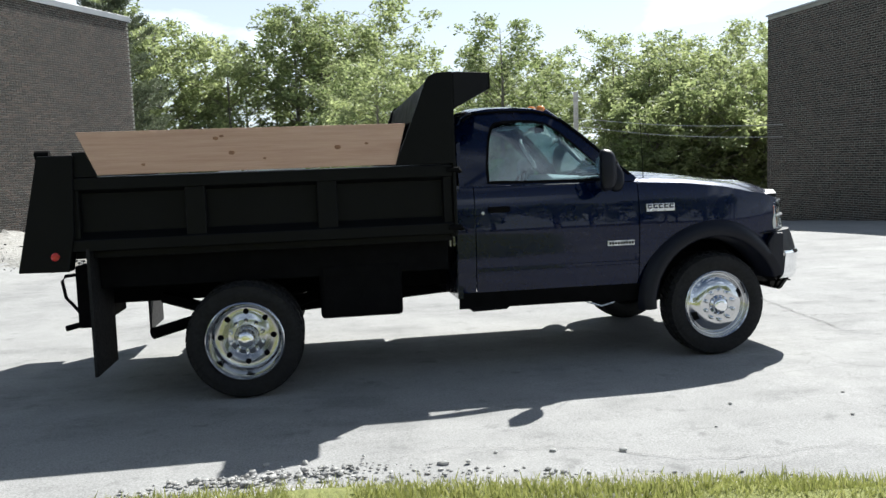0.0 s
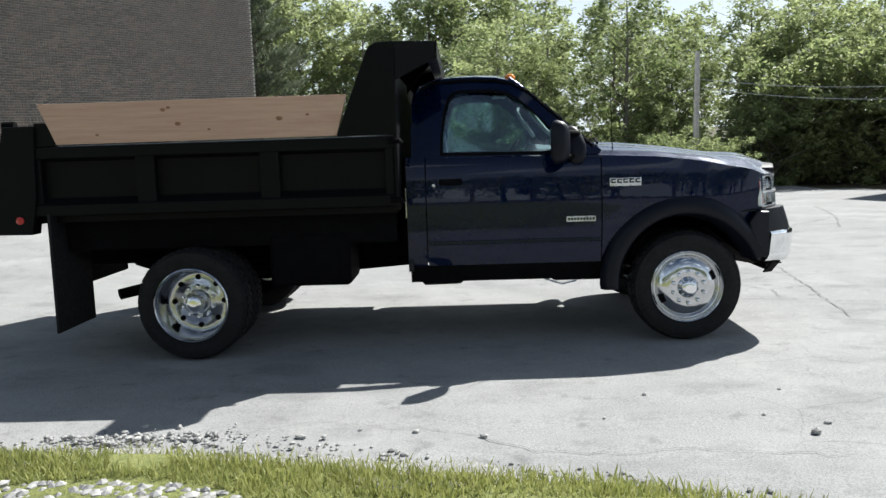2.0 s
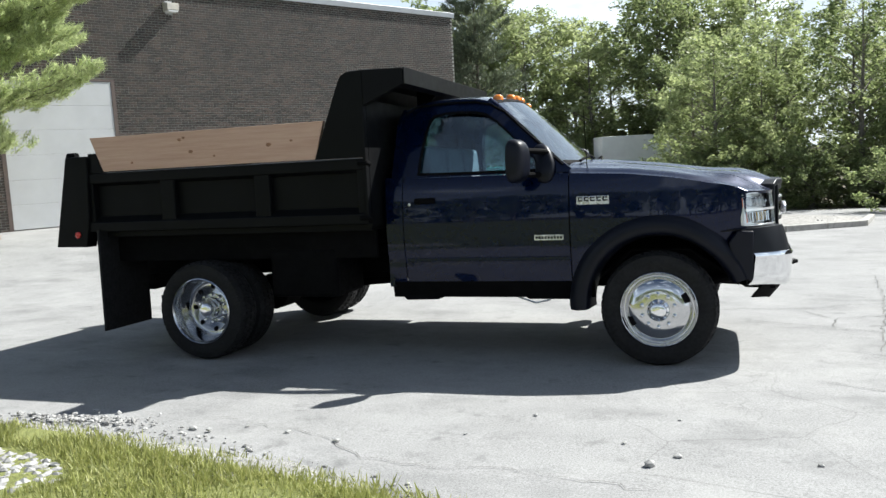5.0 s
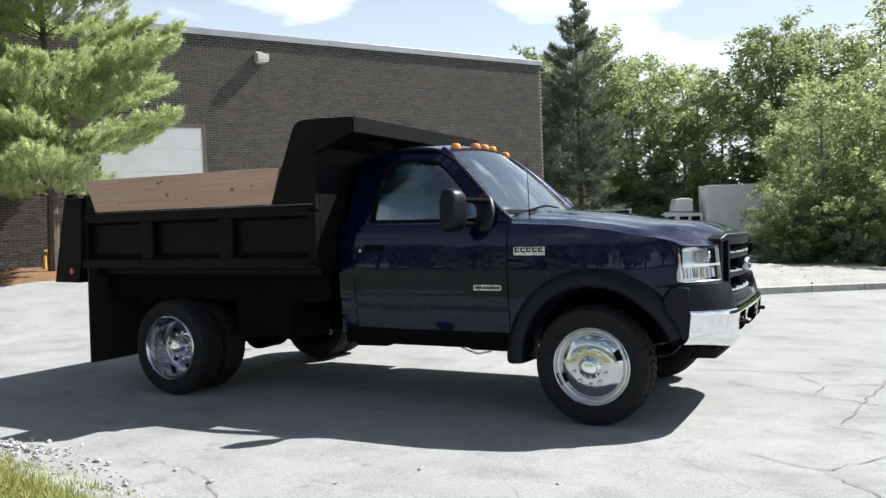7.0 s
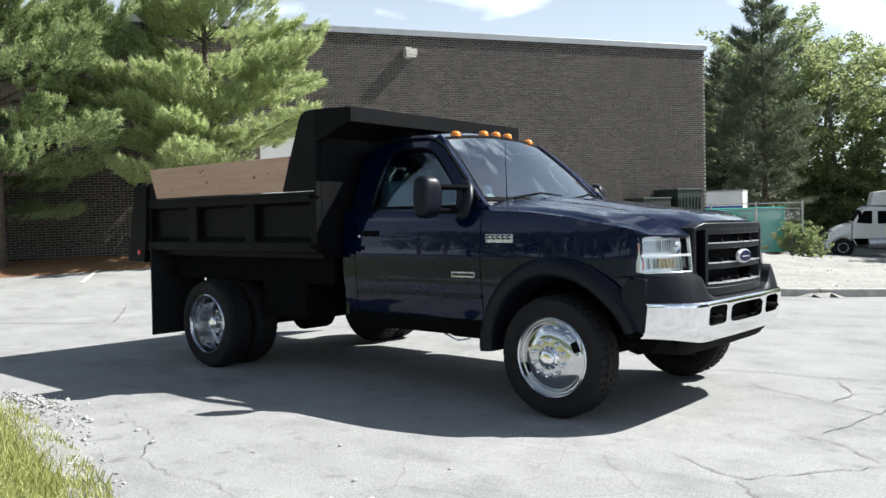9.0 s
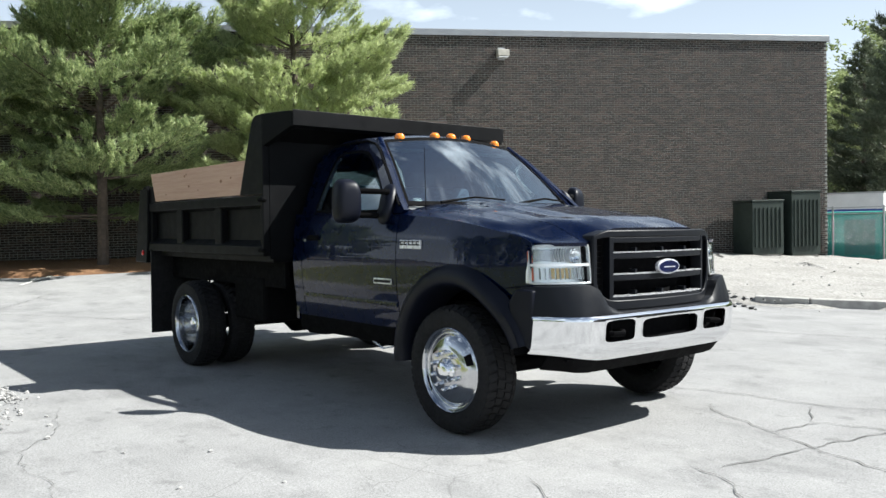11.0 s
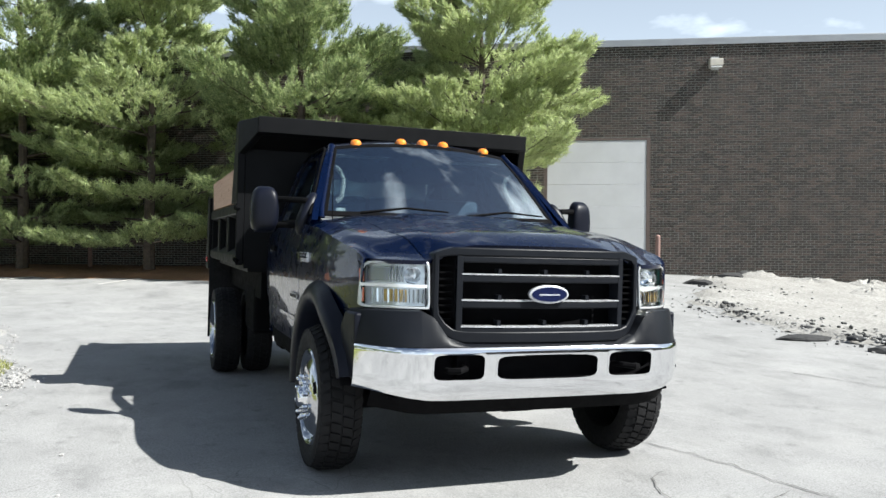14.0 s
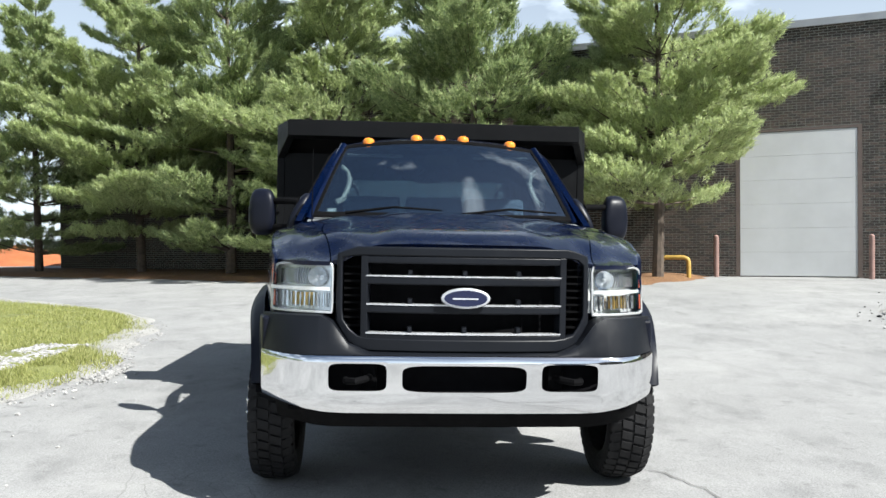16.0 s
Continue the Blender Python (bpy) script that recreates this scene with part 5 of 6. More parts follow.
def in_hole(y, z):
    return any(a < y < b and c < z < d for a, b, c, d in HOLES)


BY = sorted(set([-0.945, -0.93, -0.905, -0.87, -0.83, -0.78, -0.72, -0.65, 0.65, 0.72, 0.78, 0.83, 0.87, 0.905, 0.93, 0.945] + [v for h in HOLES for v in h[:2]] + lin(-0.2, 0.2, 5) + [-0.42, -0.48, -0.54, 0.42, 0.48, 0.54]))


def bump_z(y, v):
    lo = 0.520 + 0.045 * step01(0.55, 0.95, abs(y))
    return lo + (0.782 - lo) * v


def bumper_pt(y, v):
    z = bump_z(y, v)
    roll = 0.014 * (max(0, v - 0.88) / 0.12) ** 2 + 0.03 * (max(0, 0.22 - v) / 0.22) ** 2
    return (bumper_x(y) - roll + 0.024 * (v - 0.5), y, z)


def face_bar():
    bm, rows = bmesh.new(), []
    allz = [0.520, 0.528, 0.545, 0.575, 0.622, 0.626, 0.66, 0.70, 0.744, 0.752, 0.765, 0.776, 0.782]
    for y in BY:
        rows.append([bm.verts.new(bumper_pt(y, (z - 0.520) / 0.262)) for z in allz])
    for i in range(len(BY) - 1):
        for j in range(len(allz) - 1):
            if not in_hole((BY[i] + BY[i + 1]) / 2, (allz[j] + allz[j + 1]) / 2):
                bm.faces.new((rows[i][j], rows[i + 1][j], rows[i + 1][j + 1], rows[i][j + 1]))
    bm.normal_update()
    bmesh.ops.solidify(bm, geom=list(bm.faces), thickness=0.012)
    bmesh.ops.recalc_face_normals(bm, faces=bm.faces)
    return bm


def opening_trim(h):
    """Rounds the corners of an opening in the bumper."""
    yc, zc, a, b = (h[0] + h[1]) / 2, (h[2] + h[3]) / 2, (h[1] - h[0]) / 2, (h[3] - h[2]) / 2

    def loop(a, b, n):
        return [(yc + a * math.copysign(abs(math.cos(t)) ** (2 / n), math.cos(t)), zc + b * math.copysign(abs(math.sin(t)) ** (2 / n), math.sin(t))) for t in [6.283185 * (k + 0.5) / 64 for k in range(64)]]

    def put(y, z):
        p = bumper_pt(y, (z - 0.520) / 0.262)
        return (p[0] + 0.002, p[1], z)
    return ring_plate(loop(a + 0.006, b + 0.006, 26), loop(a - 0.001, b - 0.001, 6), put, -0.012)


bumper = part("front_bumper", face_bar(), CHROME, truck, "chrome front bumper with three dark openings", smooth=True, angle=50)
for h in HOLES:
    part("opening_trim", opening_trim(h), CHROME, bumper, smooth=True)
# near-black sheet that stands for the shade inside the bumper openings
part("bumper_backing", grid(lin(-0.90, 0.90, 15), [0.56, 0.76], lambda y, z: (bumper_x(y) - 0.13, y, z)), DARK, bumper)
for sg in (-1, 1):
    part("tow_hook", tube([(0.74, sg * 0.42, 0.676), (0.86, sg * 0.45, 0.680), (0.895, sg * 0.49, 0.676), (0.86, sg * 0.53, 0.672), (0.83, sg * 0.535, 0.672)], 0.016, 8), CHASSIS, bumper, smooth=True)


def cover_top(y):
    return table(abs(y), [(0.0, 0.792), (0.43, 0.792), (0.53, 0.825), (0.60, 0.905), (0.66, 0.932), (0.97, 0.925)])


def cover_pt(y, v):
    z = 0.784 + (cover_top(y) - 0.784) * min(1.0, v)
    back = 0.016 + 0.026 * v ** 1.6 + 0.03 * step01(0.55, 0.75, abs(y)) * v if v <= 1.0 else 0.18
    return (bumper_x(y) - back, y, z + (0.004 if v > 1 else 0))


part("bumper_cover", grid(sorted(set(lin(-0.95, 0.95, 41) + [-0.43, 0.43, -0.53, 0.53, -0.6, 0.6, -0.66, 0.66])), [0, 0.12, 0.3, 0.55, 0.8, 0.93, 1.0, 1.5], cover_pt, None, 0.008), TRIM, truck, "grey plastic bumper top cover", smooth=True, angle=40)


def cover_end(sg):
    part("bumper_end", plate([(0.60, 0.910), (0.50, 0.918), (0.45, 0.85), (0.47, 0.72), (0.52, 0.63), (0.575, 0.585), (0.60, 0.60)], lambda x, z: (x, sg * (0.980 - 0.038 * step01(0.45, 0.60, x)), z), 0.05 * -sg), FLARE, truck, bevel=0.012)


both(cover_end)
part("air_dam", grid(lin(-0.86, 0.86, 21), [0.0, 0.3, 0.7, 1.0], lambda y, v: (bumper_x(y) - 0.085 - 0.07 * v, y, 0.528 + 0.03 * step01(0.6, 0.86, abs(y)) - 0.085 * v), None, 0.012), CHASSIS, truck, "black lower valance", smooth=True)
part("skid_bar", tube([(0.66, -0.24, 0.462), (0.66, 0.26, 0.462)], 0.012, 8), GALV, truck)

# -- wheels --
RT = 0.405


def tyre_mesh(w, seg=56):
    bm = bmesh.new()
    h = w / 2
    prof = [(0.262, -h * 0.82), (0.285, -h * 0.93), (0.33, -h), (0.365, -h * 0.97), (0.386, -h * 0.88), (0.392, -h * 0.60), (0.394, 0.0), (0.392, h * 0.60), (0.386, h * 0.88), (0.365, h * 0.97), (0.33, h), (0.285, h * 0.93), (0.262, h * 0.82), (0.25, 0.0)]
    add_lathe(bm, prof, seg, 'Y', closed=True)
    return bm


def tread_mesh(w, n=44):
    """Chunky all-terrain blocks round the tyre."""
    bm = bmesh.new()
    h = w / 2
    for k in range(n):
        a0 = 2 * math.pi * k / n
        for row, (y0, y1, off, r0, r1) in enumerate(((-h * 0.97, -h * 0.56, 0.0, 0.372, 0.405), (-h * 0.50, -h * 0.04, 0.5, 0.388, 0.407), (h * 0.04, h * 0.50, 0.0, 0.388, 0.407), (h * 0.56, h * 0.97, 0.5, 0.372, 0.405))):
            a = a0 + off * 2 * math.pi / n
            da = 2 * math.pi / n * 0.40
            sk = 0.25 * 2 * math.pi / n * (1 if row in (0, 3) else -1)
            vs = []
            for r, sh in ((r0 - 0.02, 1.0), (r1 - 0.002, 0.86)):
                for yy, ang in ((y0, a - da * sh), (y1, a - da * sh + sk), (y1, a + da * sh + sk), (y0, a + da * sh)):
                    rr = r - (0.022 if (abs(yy) > h * 0.9 and r > 0.39) else 0.0)
                    vs.append(bm.verts.new((rr * math.cos(ang), yy, rr * math.sin(ang))))
            for f in ((0, 1, 5, 4), (1, 2, 6, 5), (2, 3, 7, 6), (3, 0, 4, 7), (4, 5, 6, 7)):
                bm.faces.new([vs[i] for i in f])
    bmesh.ops.recalc_face_normals(bm, faces=bm.faces)
    return bm


TYRE_ME, TREAD_ME = mesh_of(tyre_mesh(0.235), "tyre"), mesh_of(tread_mesh(0.235), "tread")
for me in (TYRE_ME, TREAD_ME):
    me.materials.append(RUBBER)
TYRE_ME.shade_smooth()
TYRE_ME.set_sharp_from_angle(angle=radians(50))


def nut_ring(parent, n, r, y, size, sg):
    for k in range(n):
        a = 2 * math.pi * (k + 0.5) / n
        part("lug_nut", lathe([(size, 0), (size, sg * 0.022), (size * 0.8, sg * 0.034), (size * 0.3, sg * 0.040)], 8, 'Y', (r * math.cos(a), y, r * math.sin(a))), CHROME, parent, smooth=True)


def tyre_on(parent, y):
    t = new("tyre", TYRE_ME)
    t.parent = parent
    t.location = (0, y, 0)
    tagged(t, "black rubber tyre")
    tr = new("tread", TREAD_ME)
    tr.parent = t
    return t


def front_wheel(sg):
    w = new("front_wheel")
    w.parent = truck
    w.location = (0, sg * 0.935, RT)
    tyre_on(w, 0)
    # convex polished disc, outer side at sg
    prof = [(0.276, 0.085), (0.272, 0.104), (0.262, 0.112), (0.252, 0.104), (0.246, 0.084), (0.240, 0.074), (0.232, 0.074), (0.220, 0.086), (0.200, 0.102), (0.175, 0.115), (0.150, 0.122), (0.128, 0.125), (0.10, 0.126), (0.070, 0.126)]
    rim = part("rim", lathe([(r, sg * o) for r, o in prof], 56, 'Y', caps=False), POLISH, w, "polished dished steel rim", smooth=True, angle=60)
    for a in (0.42, 3.56):
        # a rounded dark patch on the disc's slope, painted as a hole's shade
        hole = grid(lin(0.183, 0.222, 5), lin(-0.17, 0.17, 7), lambda r, d: (r * math.cos(a + d), sg * (table(r, [(0.175, 0.115), (0.20, 0.102), (0.22, 0.086), (0.232, 0.074)]) + 0.0025), r * math.sin(a + d)), lambda r, d: ((r - 0.2025) / 0.021) ** 4 + (d / 0.16) ** 4 > 1.1, 0.002)
        part("vent_hole", hole, DARK, rim)
    part("hub", lathe([(r, sg * o) for r, o in [(0.080, 0.120), (0.076, 0.136), (0.062, 0.143), (0.058, 0.149), (0.056, 0.162), (0.046, 0.170), (0.02, 0.172), (0.003, 0.172)]], 28, 'Y'), CHROME, w, "chrome hub", smooth=True, angle=50)
    nut_ring(w, 10, 0.116, sg * 0.124, 0.0150, sg)
    return w


both(front_wheel)


def rear_wheel(sg):
    w = new("rear_wheel")
    w.parent = truck
    w.location = (-WB, sg * 1.165, RT)
    tyre_on(w, 0)
    tyre_on(w, -sg * 0.29)
    prof = [(0.276, 0.100), (0.272, 0.118), (0.262, 0.122), (0.253, 0.112), (0.248, 0.090), (0.243, 0.03), (0.238, -0.06), (0.230, -0.082), (0.215, -0.088), (0.165, -0.088), (0.140, -0.076), (0.105, -0.072), (0.085, -0.070)]
    rim = part("rim", lathe([(r, sg * o) for r, o in prof], 56, 'Y', caps=False), POLISH_SHADED, w, "polished deep-dish dual wheel rim", smooth=True, angle=60)
    # dark discs laid on the rim stand for shade in its vent holes
    for k in range(8):
        a = 2 * math.pi * k / 8
        ob = part("vent_hole", lathe([(0.020, 0.0), (0.020, sg * 0.006)], 14, 'Y'), DARK, rim)
        ob.location = (0.185 * math.cos(a), -sg * 0.0875, 0.180 * math.sin(a))
    part("hub", lathe([(r, sg * o) for r, o in [(0.090, -0.072), (0.086, -0.02), (0.070, -0.008), (0.064, 0.012), (0.060, 0.050), (0.052, 0.062), (0.024, 0.066), (0.003, 0.066)]], 28, 'Y'), CHROME, w, "chrome hub", smooth=True, angle=50)
    nut_ring(w, 10, 0.116, -sg * 0.072, 0.0165, sg)
    return w


both(rear_wheel)

# -- chassis --
for sg in (-1, 1):
    part("frame_rail", boxes((-4.84, 0.78, sg * 0.43 - 0.035, sg * 0.43 + 0.035, 0.62, 0.84)), CHASSIS, truck, bevel=0.006)
    part("leaf_spring", tube([(-4.25, sg * 0.56, 0.66), (-WB - 0.3, sg * 0.56, 0.54), (-WB, sg * 0.56, 0.52), (-WB + 0.3, sg * 0.56, 0.54), (-2.95, sg * 0.56, 0.66)], 0.045, 8), CHASSIS, truck)
    part("front_spring", tube([(-0.62, sg * 0.50, 0.60), (0.0, sg * 0.50, 0.47), (0.60, sg * 0.50, 0.60)], 0.04, 8), CHASSIS, truck)
    part("mud_flap", box(-4.60, -4.58, min(sg * 0.66, sg * 1.253), max(sg * 0.66, sg * 1.253), 0.222, 1.09), RUBBER, truck, "black rubber mud flap")
part("rear_axle", tube([(-WB, -0.92, RT), (-WB, -0.25, RT), (-WB, -0.15, RT), (-WB, 0.15, RT), (-WB, 0.25, RT), (-WB, 0.92, RT)], [0.07, 0.075, 0.17, 0.17, 0.075, 0.07], 14), CHASSIS, truck, smooth=True)
part("front_axle", tube([(0, -0.85, RT - 0.02), (0, 0.05, RT - 0.03), (0, 0.15, RT), (0, 0.35, RT), (0, 0.45, RT - 0.03), (0, 0.85, RT - 0.02)], [0.055, 0.055, 0.14, 0.14, 0.055, 0.055], 12), CHASSIS, truck, smooth=True)
part("drive_shaft", tube([(-0.8, 0, 0.62), (-WB + 0.15, 0, 0.44)], 0.05, 10), CHASSIS, truck, smooth=True)
part("gearbox", box(-1.4, -0.3, -0.28, 0.28, 0.46, 0.80), CHASSIS, truck, bevel=0.05)
# added, mostly unseen sheet that keeps sky light off the ground below
part("splash_shield", grid([-0.50, -0.2, 0.2, 0.55, 0.74], lin(-0.80, 0.80, 9), lambda x, y: (x, y, 0.515 - 0.03 * step01(0.2, 0.7, x) + 0.05 * (y / 0.8) ** 2 + (0.25 if abs(y) > 0.45 and abs(x) < 0.5 else 0.0)), None, 0.012), CHASSIS, truck, "black sheet added under the engine to shade the ground")
part("engine_block", box(-0.3, 0.62, -0.40, 0.40, 0.56, 1.15), CHASSIS, truck, bevel=0.05)
part("fuel_tank", box(-3.07, -2.47, -1.04, -0.52, 0.485, 0.88), CHASSIS, truck, "black side tank under the dump body", bevel=0.03)
part("tool_box", box(-2.95, -2.15, 0.52, 1.02, 0.53, 0.90), CHASSIS, truck, bevel=0.02)
part("step_bracket", plate([(-1.99, 0.52), (-1.60, 0.52), (-1.66, 0.455), (-1.93, 0.45)], lambda x, z: (x, -0.93, z), 0.25), CHASSIS, truck, bevel=0.01)
part("battery_box", box(-0.98, -0.60, -0.92, -0.45, 0.455, 0.60), CHASSIS, truck, bevel=0.03)
part("exhaust_pipe", tube([(-2.2, -0.32, 0.60), (-3.0, -0.36, 0.58), (-3.9, -0.58, 0.50), (-4.28, -0.88, 0.435)], 0.042, 10), CHASSIS, truck, "blackened exhaust pipe", smooth=True)
part("brake_cable", tube([(-1.12, -0.90, 0.52), (-1.02, -0.91, 0.47), (-0.90, -0.91, 0.43), (-0.80, -0.90, 0.45), (-0.72, -0.88, 0.52)], 0.007, 6), SILVER, truck, smooth=True)
part("rear_hitch", boxes((-4.87, -4.73, -0.40, 0.40, 0.46, 0.62), (-4.81, -4.75, -0.45, 0.45, 0.62, 0.95)), CHASSIS, truck, bevel=0.01)
part("hitch_hook", tube([(-4.83, -0.45, 0.86), (-4.97, -0.45, 0.845), (-4.995, -0.45, 0.81), (-4.975, -0.45, 0.68), (-4.91, -0.45, 0.60), (-4.84, -0.45, 0.50)], 0.013, 8), CHASSIS, truck, smooth=True)
part("tail_bracket", boxes((-4.79, -4.62, -0.85, -0.62, 0.50, 0.95)), CHASSIS, truck, bevel=0.01)
part("pintle_bar", tube([(-4.99, -0.45, 0.445), (-4.75, -0.45, 0.50)], 0.022, 8), CHASSIS, truck)
part("hydraulic_box", boxes((-2.10, -2.06, -0.5, 0.5, 0.62, 1.25)), CHASSIS, truck)
part("hoist_post", boxes((-2.066, -2.052, -0.80, -0.785, 0.95, 1.18)), SILVER, truck, "thin bright hoist lock bar")

# -- dump body --
YB = 1.24
bed = part("dump_bed", boxes((-4.779, -2.10, -1.145, 1.145, 1.02, 1.07)), BLACK, truck, "black steel bed floor", bevel=0.005)
for yc in (-0.75, -0.38, 0.0, 0.38, 0.75):
    part("floor_beam", box(-4.70, -2.12, yc - 0.04, yc + 0.04, 0.90, 1.02), CHASSIS, truck)
for xc in lin(-4.48, -2.3, 7):
    part("cross_beam", box(xc - 0.03, xc + 0.03, -0.98, 0.98, 0.955, 1.019), CHASSIS, truck)


def dump_side(sg):
    part("side_sheet", box(-4.70, -2.10, sg * 1.15 - 0.012, sg * 1.15 + 0.012, 1.07, 1.50), BLACK, truck)
    part("lower_rail", plate([(1.135, 1.075), (YB, 1.075), (YB, 1.15), (1.165, 1.20), (1.135, 1.20)], lambda y, z: (-4.70, sg * y, z), 2.60), BLACK, truck, "black box-section lower rail", bevel=0.006)
    # added black plate: blocks the view through, stands for the dark below the rail
    part("body_sill", box(-4.57, -2.12, min(sg * 0.99, sg * 1.03), max(sg * 0.99, sg * 1.03), 0.80, 1.019), CHASSIS, truck, "black plate added under the dump body in place of its shade")
    part("top_rail", plate([(1.135, 1.46), (1.165, 1.46), (YB, 1.485), (YB, 1.565), (1.135, 1.575)], lambda y, z: (-4.70, sg * y, z), 2.60), BLACK, truck, "black top rail", bevel=0.006)
    for x0, x1 in ((-4.70, -4.63), (-3.95, -3.81), (-3.06, -2.92), (-2.17, -2.10)):
        part("side_post", plate([(x0, 1.10), (x1, 1.10), (x1, 1.53), (x0, 1.53)], lambda x, z: (x, sg * 1.155, z), 0.07 * sg), BLACK, truck, bevel=0.012)
    # tapered corner post at the tail
    tail = part("tail_post", plate([(-5.03, 0.95), (-4.71, 0.945), (-4.665, 1.20), (-4.64, 1.715), (-4.865, 1.715)], lambda x, z: (x, sg * 1.135, z), 0.125 * sg), BLACK, truck, "tapered black tail post", bevel=0.008)
    part("tail_lamp", lathe([(0.028, 0), (0.028, sg * 0.01), (0.015, sg * 0.016), (0.003, sg * 0.017)], 14, 'Y', (-4.79, sg * 1.260, 1.05)), RED, tail, "round red side marker")
    part("latch_pin", tube([(-4.89, sg * 1.19, 1.725), (-4.80, sg * 1.19, 1.725)], 0.03, 10), CHASSIS, tail)
    part("board_stop", plate([(-4.655, 1.57), (-4.65, 1.735), (-4.57, 1.735), (-4.50, 1.57)], lambda x, z: (x, sg * 1.15, z), 0.08 * sg), BLACK, truck, bevel=0.004)
    # cab shield side: an upright plate behind the cab, and a canopy cheek drawn in towards the front
    part("shield_side", plate([(-2.50, 1.575), (-2.275, 2.145), (-2.25, 2.185), (-2.20, 2.212), (-2.075, 2.217), (-2.075, 1.075), (-2.10, 1.075), (-2.10, 1.575)], lambda x, z: (x, sg * 1.185, z), 0.06 * sg), BLACK, truck, "black steel cab-shield side plate", bevel=0.006)
    part("shield_cheek", plate([(-2.074, 1.955), (-2.074, 2.217), (-1.795, 2.222), (-1.795, 2.105)], lambda x, z: (x, sg * (1.185 - 0.115 * (x + 2.074) / 0.279), z), 0.06 * sg), BLACK, truck, "black canopy cheek of the cab shield", bevel=0.006)
    part("body_latch", tube([(-2.14, sg * 1.245, 1.53), (-2.06, sg * 1.25, 1.53), (-2.045, sg * 1.235, 1.515)], 0.018, 8), CHASSIS, truck, smooth=True)
    part("body_latch", tube([(-2.14, sg * 1.245, 1.12), (-2.06, sg * 1.25, 1.12), (-2.045, sg * 1.235, 1.105)], 0.018, 8), CHASSIS, truck, smooth=True)


both(dump_side)
part("bulkhead", box(-2.11, -2.075, -1.183, 1.183, 1.05, 2.0), BLACK, truck, "black front bulkhead")


def canopy(x, v):
    """The cab-shield roof: a sheet from its rear fold to the front lip, v across."""
    return (x, v * (1.184 - 0.115 * max(0.0, min(1.0, (x + 2.074) / 0.279))), table(x, [(-2.30, 1.93), (-2.262, 2.155), (-2.20, 2.205), (-1.79, 2.226)]))


part("shield_top", grid([-2.30, -2.285, -2.27, -2.255, -2.225, -2.20, -2.12, -2.05, -1.95, -1.86, -1.79], lin(-1, 1, 9), canopy, None, 0.014), BLACK, truck, "black cab-shield roof", smooth=True)
part("shield_lip", plate([(-1.79, 2.228), (-1.782, 2.228), (-1.782, 2.105), (-1.85, 2.085), (-1.852, 2.095), (-1.79, 2.115)], lambda x, z: (x, -1.128, z), 2.256), BLACK, truck, "turned-down lip of the cab shield", bevel=0.003)
part("shield_gusset", plate([(-2.10, 1.9), (-2.10, 2.17), (-1.86, 2.19)], lambda x, z: (x, -0.02, z), 0.02), BLACK, truck)
part("tailgate", boxes((-4.83, -4.78, -1.13, 1.13, 1.0, 1.66)), BLACK, truck, "black steel tailgate", bevel=0.01)
# the wooden board on the near side, with knots
board = part("side_board", plate([(-4.50, 1.580), (-2.50, 1.580), (-2.420, 1.866), (-4.620, 1.866)], lambda x, z: (x, -1.188, z), -0.04), WOOD, truck, "knotty bare pine side board", bevel=0.003)
for kx, kz, kr in ((-3.62, 1.70, 0.018), (-3.40, 1.655, 0.010), (-2.90, 1.715, 0.020), (-2.70, 1.735, 0.011), (-3.72, 1.80, 0.016), (-3.68, 1.815, 0.012), (-4.20, 1.64, 0.012)):
    bm = bmesh.new()
    n = 12
    rr = random.Random(int(kx * 100))
    bm.faces.new([bm.verts.new((kx + kr * 1.25 * math.cos(6.283 * k / n) * rr.uniform(0.8, 1.15), -1.2295, kz + kr * 0.8 * math.sin(6.283 * k / n) * rr.uniform(0.8, 1.15))) for k in range(n)])
    bm.normal_update()
    part("knot", bm, KNOT, board, "dark brown knot")

# the drawn panels are settled into their true stance: the nose a little forward and up, the cab roof a little higher
UPPER = ("cab_side", "window_seal", "side_window", "gutter", "grab_handle", "roof", "windscreen", "windscreen_seal", "windscreen_sticker", "a_pillar", "cab_back", "rear_window", "marker_lamp", "rear_view_mirror", "sun_visor")
for ob in truck.children_recursive:
    kind = ob.name.split(".")[0]
    if ob.type == 'MESH' and ob.parent.name.split(".")[0] not in ("front_wheel", "rear_wheel", "tyre", "rim"):
        for v in ob.data.vertices:
            k = step01(0.30, 0.56, v.co.x)
            v.co.x += 0.032 * k
            v.co.z += 0.026 * k * step01(0.76, 0.95, v.co.z)
            if kind in UPPER:
                v.co.z += 0.045 * step01(1.42, 1.92, v.co.z)

# ---- trees ----
def limb_tubes(bm, pts, r0, r1, seg=6):
    n = len(pts)
    add_tube(bm, pts, [r0 + (r1 - r0) * k / (n - 1) for k in range(n)], seg)


